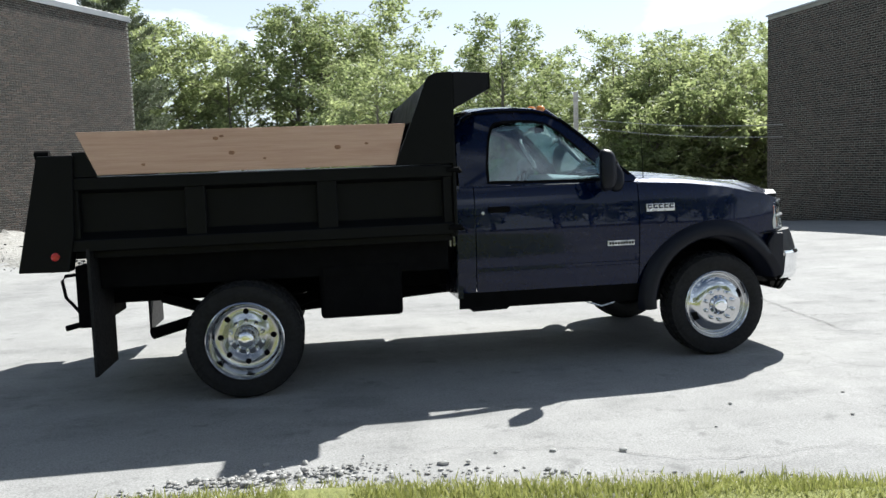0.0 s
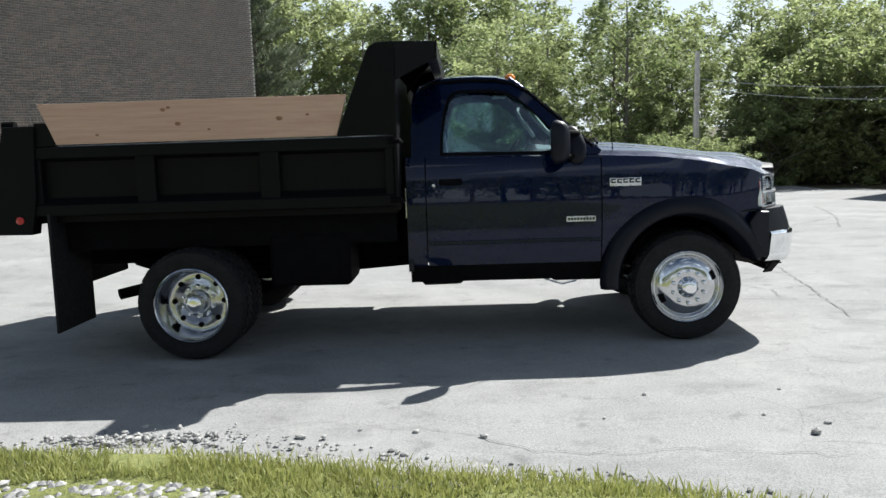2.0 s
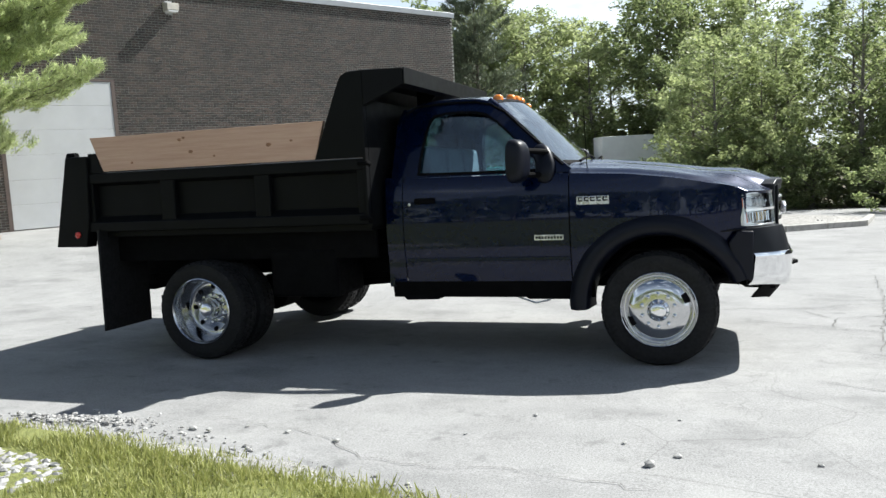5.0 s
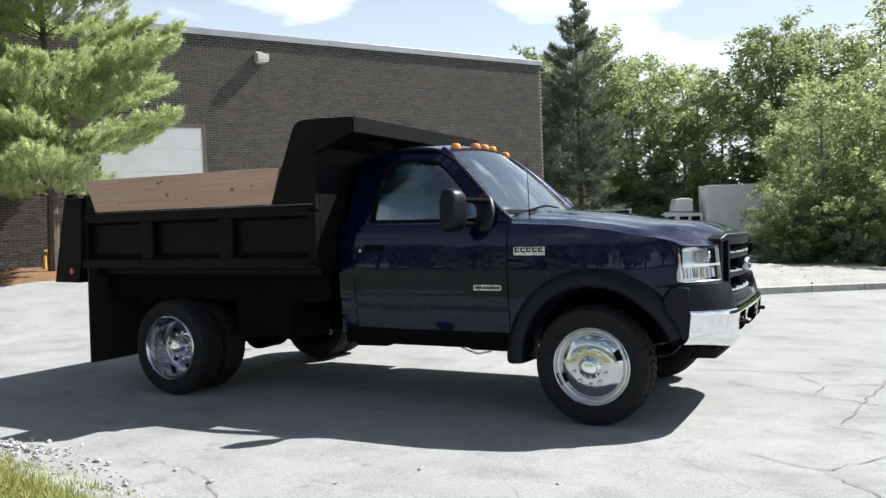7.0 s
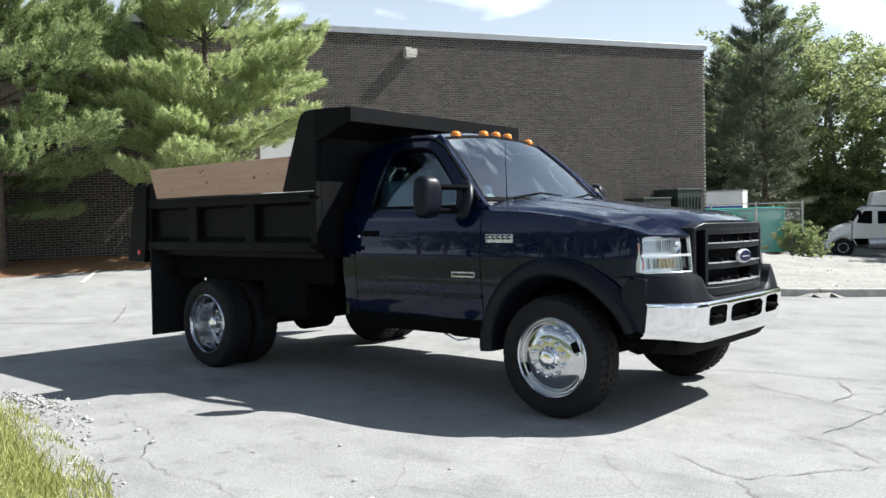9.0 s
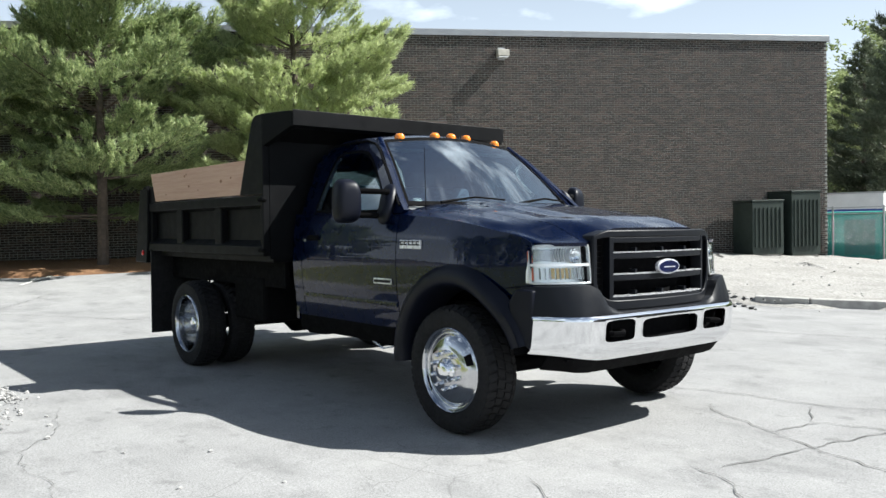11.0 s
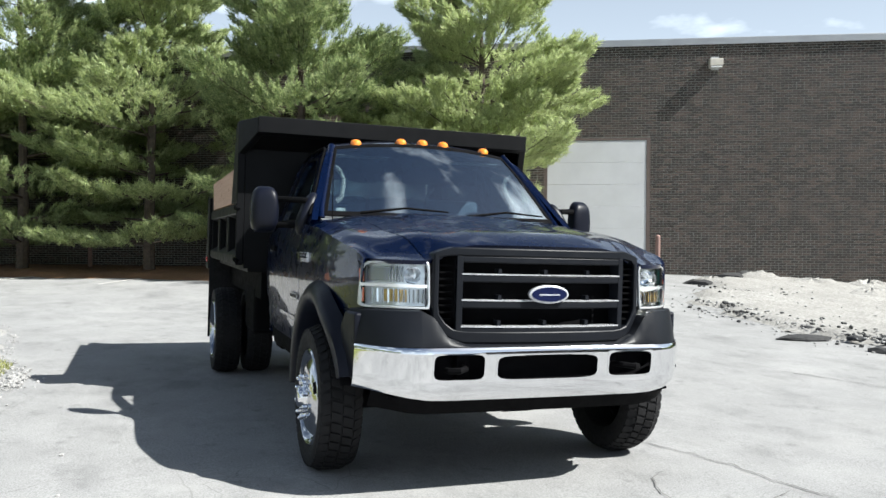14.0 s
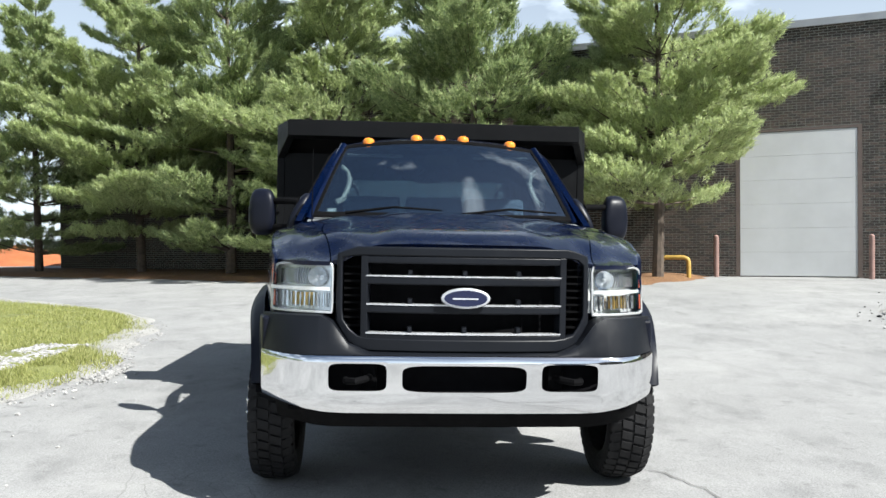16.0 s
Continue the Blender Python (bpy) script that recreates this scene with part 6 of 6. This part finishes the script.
def leaf_cloud(rng, blobs, per, size, flat=0.5):
    """Leaves gathered in clumps round the given centres and radii."""
    cs = []
    for (c, r), n in zip(blobs, per):
        d = rng.normal(0, 1, (n, 3))
        d /= np.linalg.norm(d, axis=1)[:, None]
        rad = r * rng.uniform(0.0, 1.0, n) ** 0.45 * np.where(rng.random(n) < 0.12, 1.7, 1.05)
        p = np.array(c) + d * rad[:, None] * np.array([1, 1, 0.75])
        cs.append(p)
    c = np.concatenate(cs)
    n = len(c)
    a = rng.normal(0, 1, (n, 3))
    a[:, 2] *= flat
    a /= np.linalg.norm(a, axis=1)[:, None]
    b = np.cross(a, rng.normal(0, 1, (n, 3)))
    b /= np.linalg.norm(b, axis=1)[:, None]
    s = rng.uniform(0.6, 1.3, n)[:, None] * size
    return quads(c, a * s, b * s * 0.55)


def broadleaf(seed, height, spread, leaves, size, low=0.25, name="tree"):
    """Meshes of a trunk with limbs, and of a crown."""
    rnd, rng = random.Random(seed), np.random.default_rng(seed)
    bm = bmesh.new()
    lean = (rnd.uniform(-0.05, 0.05), rnd.uniform(-0.05, 0.05))
    stem = [Vector((lean[0] * z + 0.06 * math.sin(z * 0.9 + seed), lean[1] * z + 0.06 * math.cos(z * 0.7 + seed), z)) for z in lin(-0.2, height * 0.92, 10)]
    limb_tubes(bm, stem, 0.013 * height + 0.03, 0.015, 8)
    blobs = []
    n = int(24 + height * 2.4)
    for k in range(n):
        t = low + (1 - low) * (k + rnd.random()) / n
        base = stem[min(8, int(t * 9))].lerp(stem[min(9, int(t * 9) + 1)], (t * 9) % 1)
        az = k * 2.4 + rnd.uniform(-0.5, 0.5)
        ln = spread * (0.35 + 0.75 * math.sin(math.pi * min(1, (t - low) / (1 - low) * 0.85 + 0.12))) * rnd.uniform(0.6, 1.15)
        tip = base + Vector((math.cos(az) * ln, math.sin(az) * ln, ln * rnd.uniform(0.25, 0.75)))
        mid = base.lerp(tip, 0.5) + Vector((0, 0, 0.1 * ln))
        limb_tubes(bm, [base, mid, tip], 0.045 * (1.1 - t), 0.008, 5)
        for _ in range(4):
            q = base.lerp(tip, rnd.uniform(0.45, 1.1)) + Vector((rnd.gauss(0, 0.25), rnd.gauss(0, 0.25), rnd.gauss(0, 0.25)))
            blobs.append((tuple(q), rnd.uniform(0.20, 0.50) * spread * 0.40))
    tot = sum(r ** 2 for _, r in blobs)
    per = [max(6, int(leaves * r ** 2 / tot)) for _, r in blobs]
    v, f = leaf_cloud(rng, blobs, per, size)
    return mesh_of(bm, "trunk"), from_arrays("crown", v.tolist(), f.tolist(), LEAF)


def pine(seed, height, spread, tufts, material, low=0.1, name="pine", needle=0.14, dense=2.1):
    """A white pine: whorled limbs that carry brushes of long soft needles."""
    rnd, rng = random.Random(seed), np.random.default_rng(seed)
    bm = bmesh.new()
    stem = [Vector((0.05 * math.sin(z * 0.6 + seed), 0.05 * math.cos(z * 0.5 + seed), z)) for z in lin(-0.2, height, 12)]
    limb_tubes(bm, stem, 0.014 * height + 0.02, 0.012, 9)
    tips, dirs = [], []
    whorls = int(height * dense)
    for k in range(whorls):
        t = low + (1 - low) * (k + rnd.uniform(0, 0.35)) / whorls
        base = Vector((stem[min(11, int(t * 11))].x, stem[min(11, int(t * 11))].y, t * height))
        reach = spread * min(1.0, (1 - t) * 1.5) ** 0.85 * (0.72 + 0.28 * min(1, (t - low) * 6)) + 0.2
        for j in range(rnd.choice((5, 6, 7, 7)) if t > 0.30 else rnd.choice((4, 5, 5, 6))):
            az = rnd.uniform(0, 6.283)
            ln = reach * rnd.uniform(0.55, 1.05)
            lift = rnd.uniform(-0.12, 0.14) + 0.5 * t
            dirv = Vector((math.cos(az), math.sin(az), lift))
            pts = [base + dirv * ln * u + Vector((0, 0, 0.10 * ln * u * u + rnd.gauss(0, 0.03))) for u in (0, 0.35, 0.7, 1.0)]
            limb_tubes(bm, pts, 0.035 * (1.15 - t), 0.006, 5)
            m = max(10, int(ln * 34))
            for i in range(m):
                u = 0.30 + 0.72 * rnd.random() ** 0.75
                side = rnd.choice((-1, 1)) * rnd.uniform(0.0, 0.72) * ln * (1.12 - u)
                p = base + dirv * ln * u + Vector((-math.sin(az) * side, math.cos(az) * side, 0.10 * ln * u * u + rnd.gauss(0.03, 0.05)))
                tips.append(p)
                d = dirv * 0.8 + Vector((-math.sin(az) * (1 if side > 0 else -1) * 0.5, math.cos(az) * (1 if side > 0 else -1) * 0.5, 0.45))
                dirs.append(d.normalized())
    tips, dirs = np.array([tuple(p) for p in tips]), np.array([tuple(d) for d in dirs])
    each = max(4, int(tufts / len(tips)))
    c = np.repeat(tips, each, 0)
    d = np.repeat(dirs, each, 0)
    n = len(c)
    c = c + d * rng.uniform(-0.20, 0.18, n)[:, None] + rng.normal(0, 0.028, (n, 3))
    a = d * 0.9 + rng.normal(0, 0.5, (n, 3))
    a /= np.linalg.norm(a, axis=1)[:, None]
    b = np.cross(a, np.array([0, 0, 1.0]) + rng.normal(0, 0.55, (n, 3)))
    b /= np.linalg.norm(b, axis=1)[:, None]
    ln = rng.uniform(0.6, 1.2, n)[:, None] * needle
    v = np.stack([c - a * ln * 0.3 - b * needle * 0.09, c - a * ln * 0.3 + b * needle * 0.09, c + a * ln], 1).reshape(-1, 3)
    f = np.arange(3 * n).reshape(-1, 3)
    return mesh_of(bm, "trunk"), from_arrays("crown", v.tolist(), f.tolist(), material)


def plant(name, meshes, bark, m, label, category, group, crown_mat=None):
    t = thing(name, label, category, m, group)
    a, b = new("trunk", meshes[0]), new("crown", meshes[1])
    if not a.data.materials:
        a.data.materials.append(bark)
    a.parent = b.parent = t
    return t


# white pines in front of the brick wall
PINES = [pine(11, 10.0, 3.9, 260000, NEEDLE, 0.19, dense=1.7), pine(12, 9.6, 3.9, 260000, NEEDLE, 0.12, dense=1.7), pine(13, 10.4, 3.9, 260000, NEEDLE, 0.07, dense=1.7)]
for s, off, v, sc, rz in ((-4.4, 2.5, 0, 0.90, 0), (-9.0, 2.9, 1, 0.95, 80), (-13.2, 2.6, 2, 1.0, 200), (-16.8, 2.8, 2, 1.0, 120), (-20.5, 2.6, 1, 1.0, 300), (-24.6, 3.0, 2, 0.88, 30), (-28.4, 3.4, 2, 0.72, 250)):
    p = wall_pt(s, off)
    plant("pine_tree", PINES[v], BARK, pose(p.x, p.y, ground_z(p.x, p.y) + 0.03, 0, 0, rz) @ Matrix.Scale(sc, 4), "soft green white pine beside the brick wall", "pine tree", "pines along the wall")

# woods beyond the yard
WOODS = [broadleaf(31 + k, h, sp, n, 0.085, lo) for k, (h, sp, n, lo) in enumerate(((9.5, 2.5, 7000, 0.22), (8.5, 2.3, 6500, 0.18), (10.5, 2.4, 6500, 0.28), (9.0, 1.9, 4500, 0.30), (7.5, 2.2, 6500, 0.10)))]
SHRUBS = [broadleaf(51 + k, h, sp, n, 0.06, 0.02) for k, (h, sp, n) in enumerate(((2.2, 1.5, 4500), (3.2, 1.6, 5500), (1.3, 1.3, 3500)))]
wr = random.Random(77)


def tree_row(x0, y0, x1, y1, step, jit, lo, hi):
    n = max(1, int(math.hypot(x1 - x0, y1 - y0) / step))
    for k in range(n + 1):
        x, y = x0 + (x1 - x0) * k / n + wr.uniform(-jit, jit), y0 + (y1 - y0) * k / n + wr.uniform(-jit, jit)
        plant("broadleaf_tree", WOODS[wr.randrange(5)], BARKG, pose(x, y, ground_z(x, y) - 0.1, 0, 0, wr.uniform(0, 360)) @ Matrix.Scale(wr.uniform(lo, hi), 4), "leafy green broadleaf tree at the wood's edge", "tree", "trees of the wood")


# along the yard's far edge, then round the parking place behind the container
tree_row(-0.5, 31.5, 20.0, 28.5, 2.7, 0.8, 0.66, 0.92)
tree_row(-1.0, 35.0, 24.0, 32.0, 2.9, 0.9, 0.78, 1.05)
tree_row(-0.5, 39.0, 28.0, 36.5, 3.2, 1.0, 0.88, 1.12)
tree_row(-0.5, 44.0, 20.0, 42.0, 4.0, 1.0, 0.92, 1.18)
tree_row(-26.0, 54.0, 1.0, 51.0, 2.6, 0.9, 1.2, 1.5)
tree_row(-28.0, 58.0, 3.0, 55.0, 3.2, 1.0, 1.4, 1.75)
tree_row(-19.0, 44.0, -23.0, 52.0, 2.6, 0.8, 0.9, 1.2)


def shrub_row(x0, y0, x1, y1, step, lo, hi):
    n = int(math.hypot(x1 - x0, y1 - y0) / step)
    for k in range(n + 1):
        x, y = x0 + (x1 - x0) * k / n + wr.uniform(-0.5, 0.5), y0 + (y1 - y0) * k / n + wr.uniform(-0.3, 0.9)
        plant("shrub", SHRUBS[wr.randrange(3)], BARKG, pose(x, y, ground_z(x, y) - 0.06, 0, 0, wr.uniform(0, 360)) @ Matrix.Scale(wr.uniform(lo, hi), 4), "tangled green undergrowth shrub at the yard's edge", "shrub", "undergrowth")


shrub_row(-1.6, 28.6, 11.5, 26.2, 0.95, 0.5, 0.95)
shrub_row(-1.6, 29.5, -1.8, 50.0, 1.5, 0.5, 0.9)
shrub_row(-1.0, 30.3, 14.0, 28.2, 1.2, 0.8, 1.3)
shrub_row(-24.0, 51.5, -2.0, 49.5, 1.5, 0.9, 1.7)
shrub_row(-25.0, 53.0, 0.0, 51.0, 1.7, 1.4, 2.2)
shrub_row(10.6, 26.4, 17.0, 25.2, 1.0, 0.9, 1.6)
shrub_row(11.0, 28.0, 18.0, 27.0, 1.3, 1.2, 2.0)
tree_row(12.5, 29.5, 19.0, 27.5, 2.4, 0.6, 0.7, 0.95)
# tall dark conifers behind the warehouse corner
FIRS = [pine(21, 13.0, 2.7, 40000, SPRUCE, 0.12, needle=0.24), pine(22, 12.0, 2.4, 36000, SPRUCE, 0.1, needle=0.24)]
for x, y, v, sc in ((-13.3, 40.6, 0, 1.18), (-16.6, 42.6, 1, 1.0), (13.2, 33.5, 1, 0.62)):
    plant("conifer_tree", FIRS[v], BARK, pose(x, y, ground_z(x, y) - 0.1, 0, 0, 40 * x) @ Matrix.Scale(sc, 4), "tall dark grey-green conifer rising over the wood", "conifer", "conifers of the wood")

# trees on the near side of the yard, behind the way walked
for k in range(40):
    x, y = -28.0 + 1.45 * k + wr.uniform(-0.7, 0.7), -29.5 - 2.6 * (k % 2) + wr.uniform(-1, 1)
    plant("broadleaf_tree", WOODS[wr.randrange(5)], BARKG, pose(x, y, ground_z(x, y) - 0.1, 0, 0, wr.uniform(0, 360)) @ Matrix.Scale(wr.uniform(0.85, 1.1), 4), "leafy green broadleaf tree bordering the yard", "tree", "trees bordering the yard")

# ---- things at the far side of the yard ----
def cabinet(name, s, off, w, d, h, label):
    """A finned steel cabinet standing in front of the wall."""
    p = wall_pt(s, off)
    c = thing(name, label, "cabinet", wall_matrix(p, WALL_D, ground_z(p.x, p.y) + 0.05), group="cabinets by the wall")
    part("body", box(-w / 2, w / 2, -d / 2, d / 2, 0.1, h - 0.06), DKGREEN, c, bevel=0.015)
    part("lid", box(-w / 2 - 0.02, w / 2 + 0.02, -d / 2 - 0.02, d / 2 + 0.02, h - 0.058, h), DKGREEN, c, bevel=0.012)
    part("plinth", box(-w / 2 + 0.04, w / 2 - 0.04, -d / 2 + 0.04, d / 2 - 0.04, -0.15, 0.098), KERB, c)
    for k in range(7):
        x = w * (-0.40 + 0.133 * k)
        part("fin", box(x - 0.02, x + 0.02, -d / 2 - 0.045, -d / 2 - 0.002, h * 0.18, h * 0.86), DKGREEN, c)
    return c


cabinet("utility_cabinet", 9.66, 0.7, 1.04, 1.1, 1.76, "dark green steel utility cabinet by the brick wall")
cabinet("tall_cabinet", 10.95, 0.6, 0.98, 1.3, 2.08, "tall dark green-grey steel cabinet by the brick wall")

teal = thing("generator_box", "teal green louvred steel container behind the fence", "container", pose(-9.0, 23.7, ground_z(-9.0, 23.7) - 0.05, 0, 0, 20))
part("body", box(-2.4, 2.2, -0.8, 0.8, 0.15, 1.62), TEAL, teal, bevel=0.02)
part("roof", box(-2.45, 2.25, -0.85, 0.85, 1.622, 1.70), TEAL, teal, bevel=0.02)
part("skid", box(-2.3, 2.1, -0.7, 0.7, 0.0, 0.148), CHASSIS, teal)
for k in range(7):
    part("louvre", box(-1.6, -0.4, -0.825, -0.802, 0.35 + 0.09 * k, 0.40 + 0.09 * k), TEAL, teal)
part("door", box(0.1, 1.0, -0.825, -0.802, 0.3, 1.45), simple("dull_teal", (0.05, 0.20, 0.18), 0.55), teal)
part("door", box(1.2, 1.9, -0.825, -0.802, 0.3, 1.45), TEAL, teal)


def fence(x0, y0, x1, y1):
    d = Vector((x1 - x0, y1 - y0, 0))
    n = 3
    z = ground_z(x1, y1)
    f = thing("chain_link_fence", "grey chain-link fence with a bare top rail", "fence", wall_matrix((x0, y0), d, z))
    for k in range(n + 1):
        part("post", tube([(d.length * k / n, 0, -0.2), (d.length * k / n, 0, 2.05)], 0.032, 8), GALV, f, smooth=True)
    for zz in (2.0, 1.8):
        part("rail", tube([(0, 0, zz), (d.length, 0, zz)], 0.02, 6), GALV, f)
    bm = bmesh.new()
    step, h = 0.12, 1.78
    k = -int(h / step)
    while k * step < d.length:
        for sg in (1, -1):
            a, b = k * step, k * step + h
            za, zb = (0.03, 0.03 + h) if sg > 0 else (0.03 + h, 0.03)
            t0, t1 = max(0.0, -a / h), min(1.0, (d.length - a) / h)
            if t1 > t0:
                p0, p1 = (a + t0 * h, 0.004 * sg, za + (zb - za) * t0), (a + t1 * h, 0.004 * sg, za + (zb - za) * t1)
                add_tube(bm, [p0, p1], 0.0013, 3, False)
        k += 1
    part("wire_mesh", bm, GALV, f)


fence(-10.1, 21.9, -5.95, 23.3)

# small bright bush at the fence's end
BUSH = broadleaf(61, 1.5, 0.75, 2600, 0.05, 0.05)
for x, y, sc in ((-6.2, 23.1, 0.80), (-5.75, 23.45, 0.72)):
    plant("bush", BUSH, BARKG, pose(x, y, ground_z(x, y), 0, 0, 70 * x) @ Matrix.Scale(sc, 4), "small bright yellow-green bush at the fence post", "bush", "bushes at the fence")


def wheel_at(parent, x, y, z, r, w, sg):
    wh = part("wheel", lathe([(r * 0.55, -w / 2), (r * 0.92, -w / 2), (r, -w * 0.38), (r, w * 0.38), (r * 0.92, w / 2), (r * 0.55, w / 2)], 22, 'Y', (x, y, z)), RUBBER, parent, smooth=True)
    part("rim", lathe([(r * 0.56, sg * w * 0.35), (r * 0.5, sg * w * 0.52), (r * 0.2, sg * w * 0.40), (0.01, sg * w * 0.42)], 16, 'Y', (x, y, z)), SILVER, wh, smooth=True)


def semi(m):
    """A short-bonneted lorry with a box body; it faces its local +x."""
    t = thing("box_lorry", "white lorry with a tall plain box body at the far side", "lorry", m)
    part("box_body", box(-9.4, -1.95, -1.22, 1.22, 1.05, 4.00), WHITE, t, "plain white box body", bevel=0.03)
    part("cab", plate([(-1.75, 0.95), (-1.75, 2.50), (-0.05, 2.58), (0.22, 2.45), (0.60, 1.80), (0.64, 0.95)], lambda x, z: (x, -1.1, z), 2.2), WHITE, t, "white cab", bevel=0.05)
    part("hood", plate([(0.65, 0.80), (0.65, 1.74), (1.2, 1.60), (1.58, 1.42), (1.75, 1.15), (1.75, 0.80)], lambda x, z: (x, -0.95, z), 1.9), WHITE, t, bevel=0.09)
    part("roof_fairing", plate([(-1.3, 2.59), (-1.25, 3.28), (-0.95, 3.36), (-0.35, 3.30), (-0.2, 2.61)], lambda x, z: (x, -0.85, z), 1.7), WHITE, t, "white roof fairing", bevel=0.06)
    part("bumper", box(1.62, 1.88, -1.15, 1.15, 0.45, 0.84), WHITE, t, bevel=0.06)
    part("grille", box(1.752, 1.78, -0.5, 0.5, 0.9, 1.4), CHASSIS, t)
    for sg in (-1, 1):
        part("side_window", plate([(-0.25, 1.70), (-0.25, 2.36), (0.12, 2.36), (0.46, 1.76)], lambda x, z: (x, sg * 1.103, z), 0.01 * sg), DARK, t, "dark cab window")
        for x0 in (-1.60, -0.98):
            part("rear_window", box(x0, x0 + 0.48, sg * 1.108 - 0.005, sg * 1.108 + 0.005, 1.70, 2.34), DARK, t)
        part("fuel_tank", tube([(-1.6, sg * 0.9, 0.72), (-0.1, sg * 0.9, 0.72)], 0.28, 14), SILVER, t, "polished fuel tank", smooth=True)
        part("fender", grid([radians(a) for a in range(10, 171, 16)], [0.55, 1.12], lambda a, y: (1.08 + 0.60 * math.cos(a), sg * y, 0.52 + 0.60 * math.sin(a)), None, 0.03), WHITE, t, smooth=True)
        part("mirror", box(0.25, 0.40, sg * 1.32 - 0.05, sg * 1.32 + 0.05, 1.8, 2.35), CHASSIS, t, bevel=0.03)
        part("headlamp", box(1.50, 1.74, sg * 0.86 - 0.12, sg * 0.86 + 0.12, 1.1, 1.3), SILVER, t, bevel=0.03)
        wheel_at(t, 1.08, sg * 0.98, 0.5, 0.5, 0.28, sg)
        for x in (-2.6, -3.8):
            wheel_at(t, x, sg * 0.95, 0.5, 0.5, 0.5, sg)
    part("windscreen", plate([(-0.92, 1.84), (0.92, 1.84), (0.85, 2.40), (-0.85, 2.40)], lambda y, z: (0.60 - (z - 1.80) * 0.585, y, z), 0.012), DARK, t, "dark windscreen")
    part("frame", box(-9.0, 1.6, -0.45, 0.45, 0.62, 0.93), CHASSIS, t)
    return t


sm = pose(-8.4, 41.1, ground_z(-8.4, 41.1), 0, 0, 200)
semi(sm)
# white trailer with stripes standing behind the container
st = thing("striped_trailer", "white trailer with red and blue stripes behind the container", "trailer", pose(-15.8, 34.8, ground_z(-15.8, 34.8), 0, 0, 15))
part("box", box(-3.4, 3.4, -1.2, 1.2, 0.9, 2.95), WHITE, st, bevel=0.03)
part("roof_edge", box(-3.42, 3.42, -1.22, 1.22, 2.951, 3.02), GALV, st)
part("blue_stripe", box(-3.38, 3.38, -1.206, -1.201, 2.12, 2.24), simple("stripe_blue", (0.05, 0.08, 0.30), 0.5), st)
part("red_stripe", box(-3.38, 3.38, -1.206, -1.201, 1.90, 2.02), simple("stripe_red", (0.45, 0.05, 0.05), 0.5), st)
part("underframe", box(-3.2, 3.2, -0.5, 0.5, 0.6, 0.899), CHASSIS, st)
for x in (-1.6, -2.6):
    for sg in (-1, 1):
        wheel_at(st, x, sg * 0.95, 0.45, 0.45, 0.3, sg)

# utility pole and its wires
POLE = Vector((6.5, 22.1))
up = thing("utility_pole", "weathered wooden utility pole at the wood's edge", "utility pole", pose(POLE.x, POLE.y, ground_z(POLE.x, POLE.y)))
part("pole", tube([(0, 0, -0.3), (0, 0, 2.6), (0.02, 0, 4.85)], [0.11, 0.10, 0.085], 12), POLEWOOD, up, smooth=True)
for z in (2.75, 3.05):
    part("wire_bracket", box(-0.03, 0.03, -0.16, -0.09, z - 0.04, z + 0.04), GALV, up)
for k, (za, zb) in enumerate(((2.75, 2.05), (3.05, 2.45))):
    n = 14
    pts = [(POLE.x + 5.8 * i / n, POLE.y - 4.0 * i / n, za + (zb - za) * i / n - 0.15 * math.sin(math.pi * i / n)) for i in range(n + 1)]
    solo("overhead_wire", tube(pts, 0.011, 5), GALV, "thin grey overhead wire from the pole", "wire", group="overhead wires")
# undergrowth that climbs round the pole's foot
for x, y, v, sc, rz in ((6.45, 21.5, 1, 0.55, 20), (7.0, 22.0, 0, 0.72, 130), (5.8, 22.6, 0, 0.80, 250), (7.6, 22.8, 1, 0.55, 80)):
    plant("shrub", SHRUBS[v], BARKG, pose(x, y, ground_z(x, y) - 0.06, 0, 0, rz) @ Matrix.Scale(sc, 4), "dark green shrub round the foot of the utility pole", "shrub", "undergrowth")
mk = thing("marker_post", "short white marker post in the weeds", "marker post", pose(10.1, 25.1, ground_z(10.1, 25.1)))
part("post", box(-0.03, 0.03, -0.03, 0.03, -0.1, 0.75), GALV, mk)
part("sign", box(-0.09, 0.09, -0.045, -0.032, 0.45, 0.85), WHITE, mk, bevel=0.004)


# ---- bricks beside the loading door ----
BRICK_ONE = from_arrays("brick", *brick_mesh(BL - 0.014, CO, (), 3), BRICK_SINGLE)
for x0, z0 in SINGLE:
    b = new("brick", BRICK_ONE)
    b.parent = warehouse
    b.matrix_parent_inverse = Matrix()
    b.matrix_local = Matrix.Translation((x0 - 0.007, 0, z0 - 0.007))
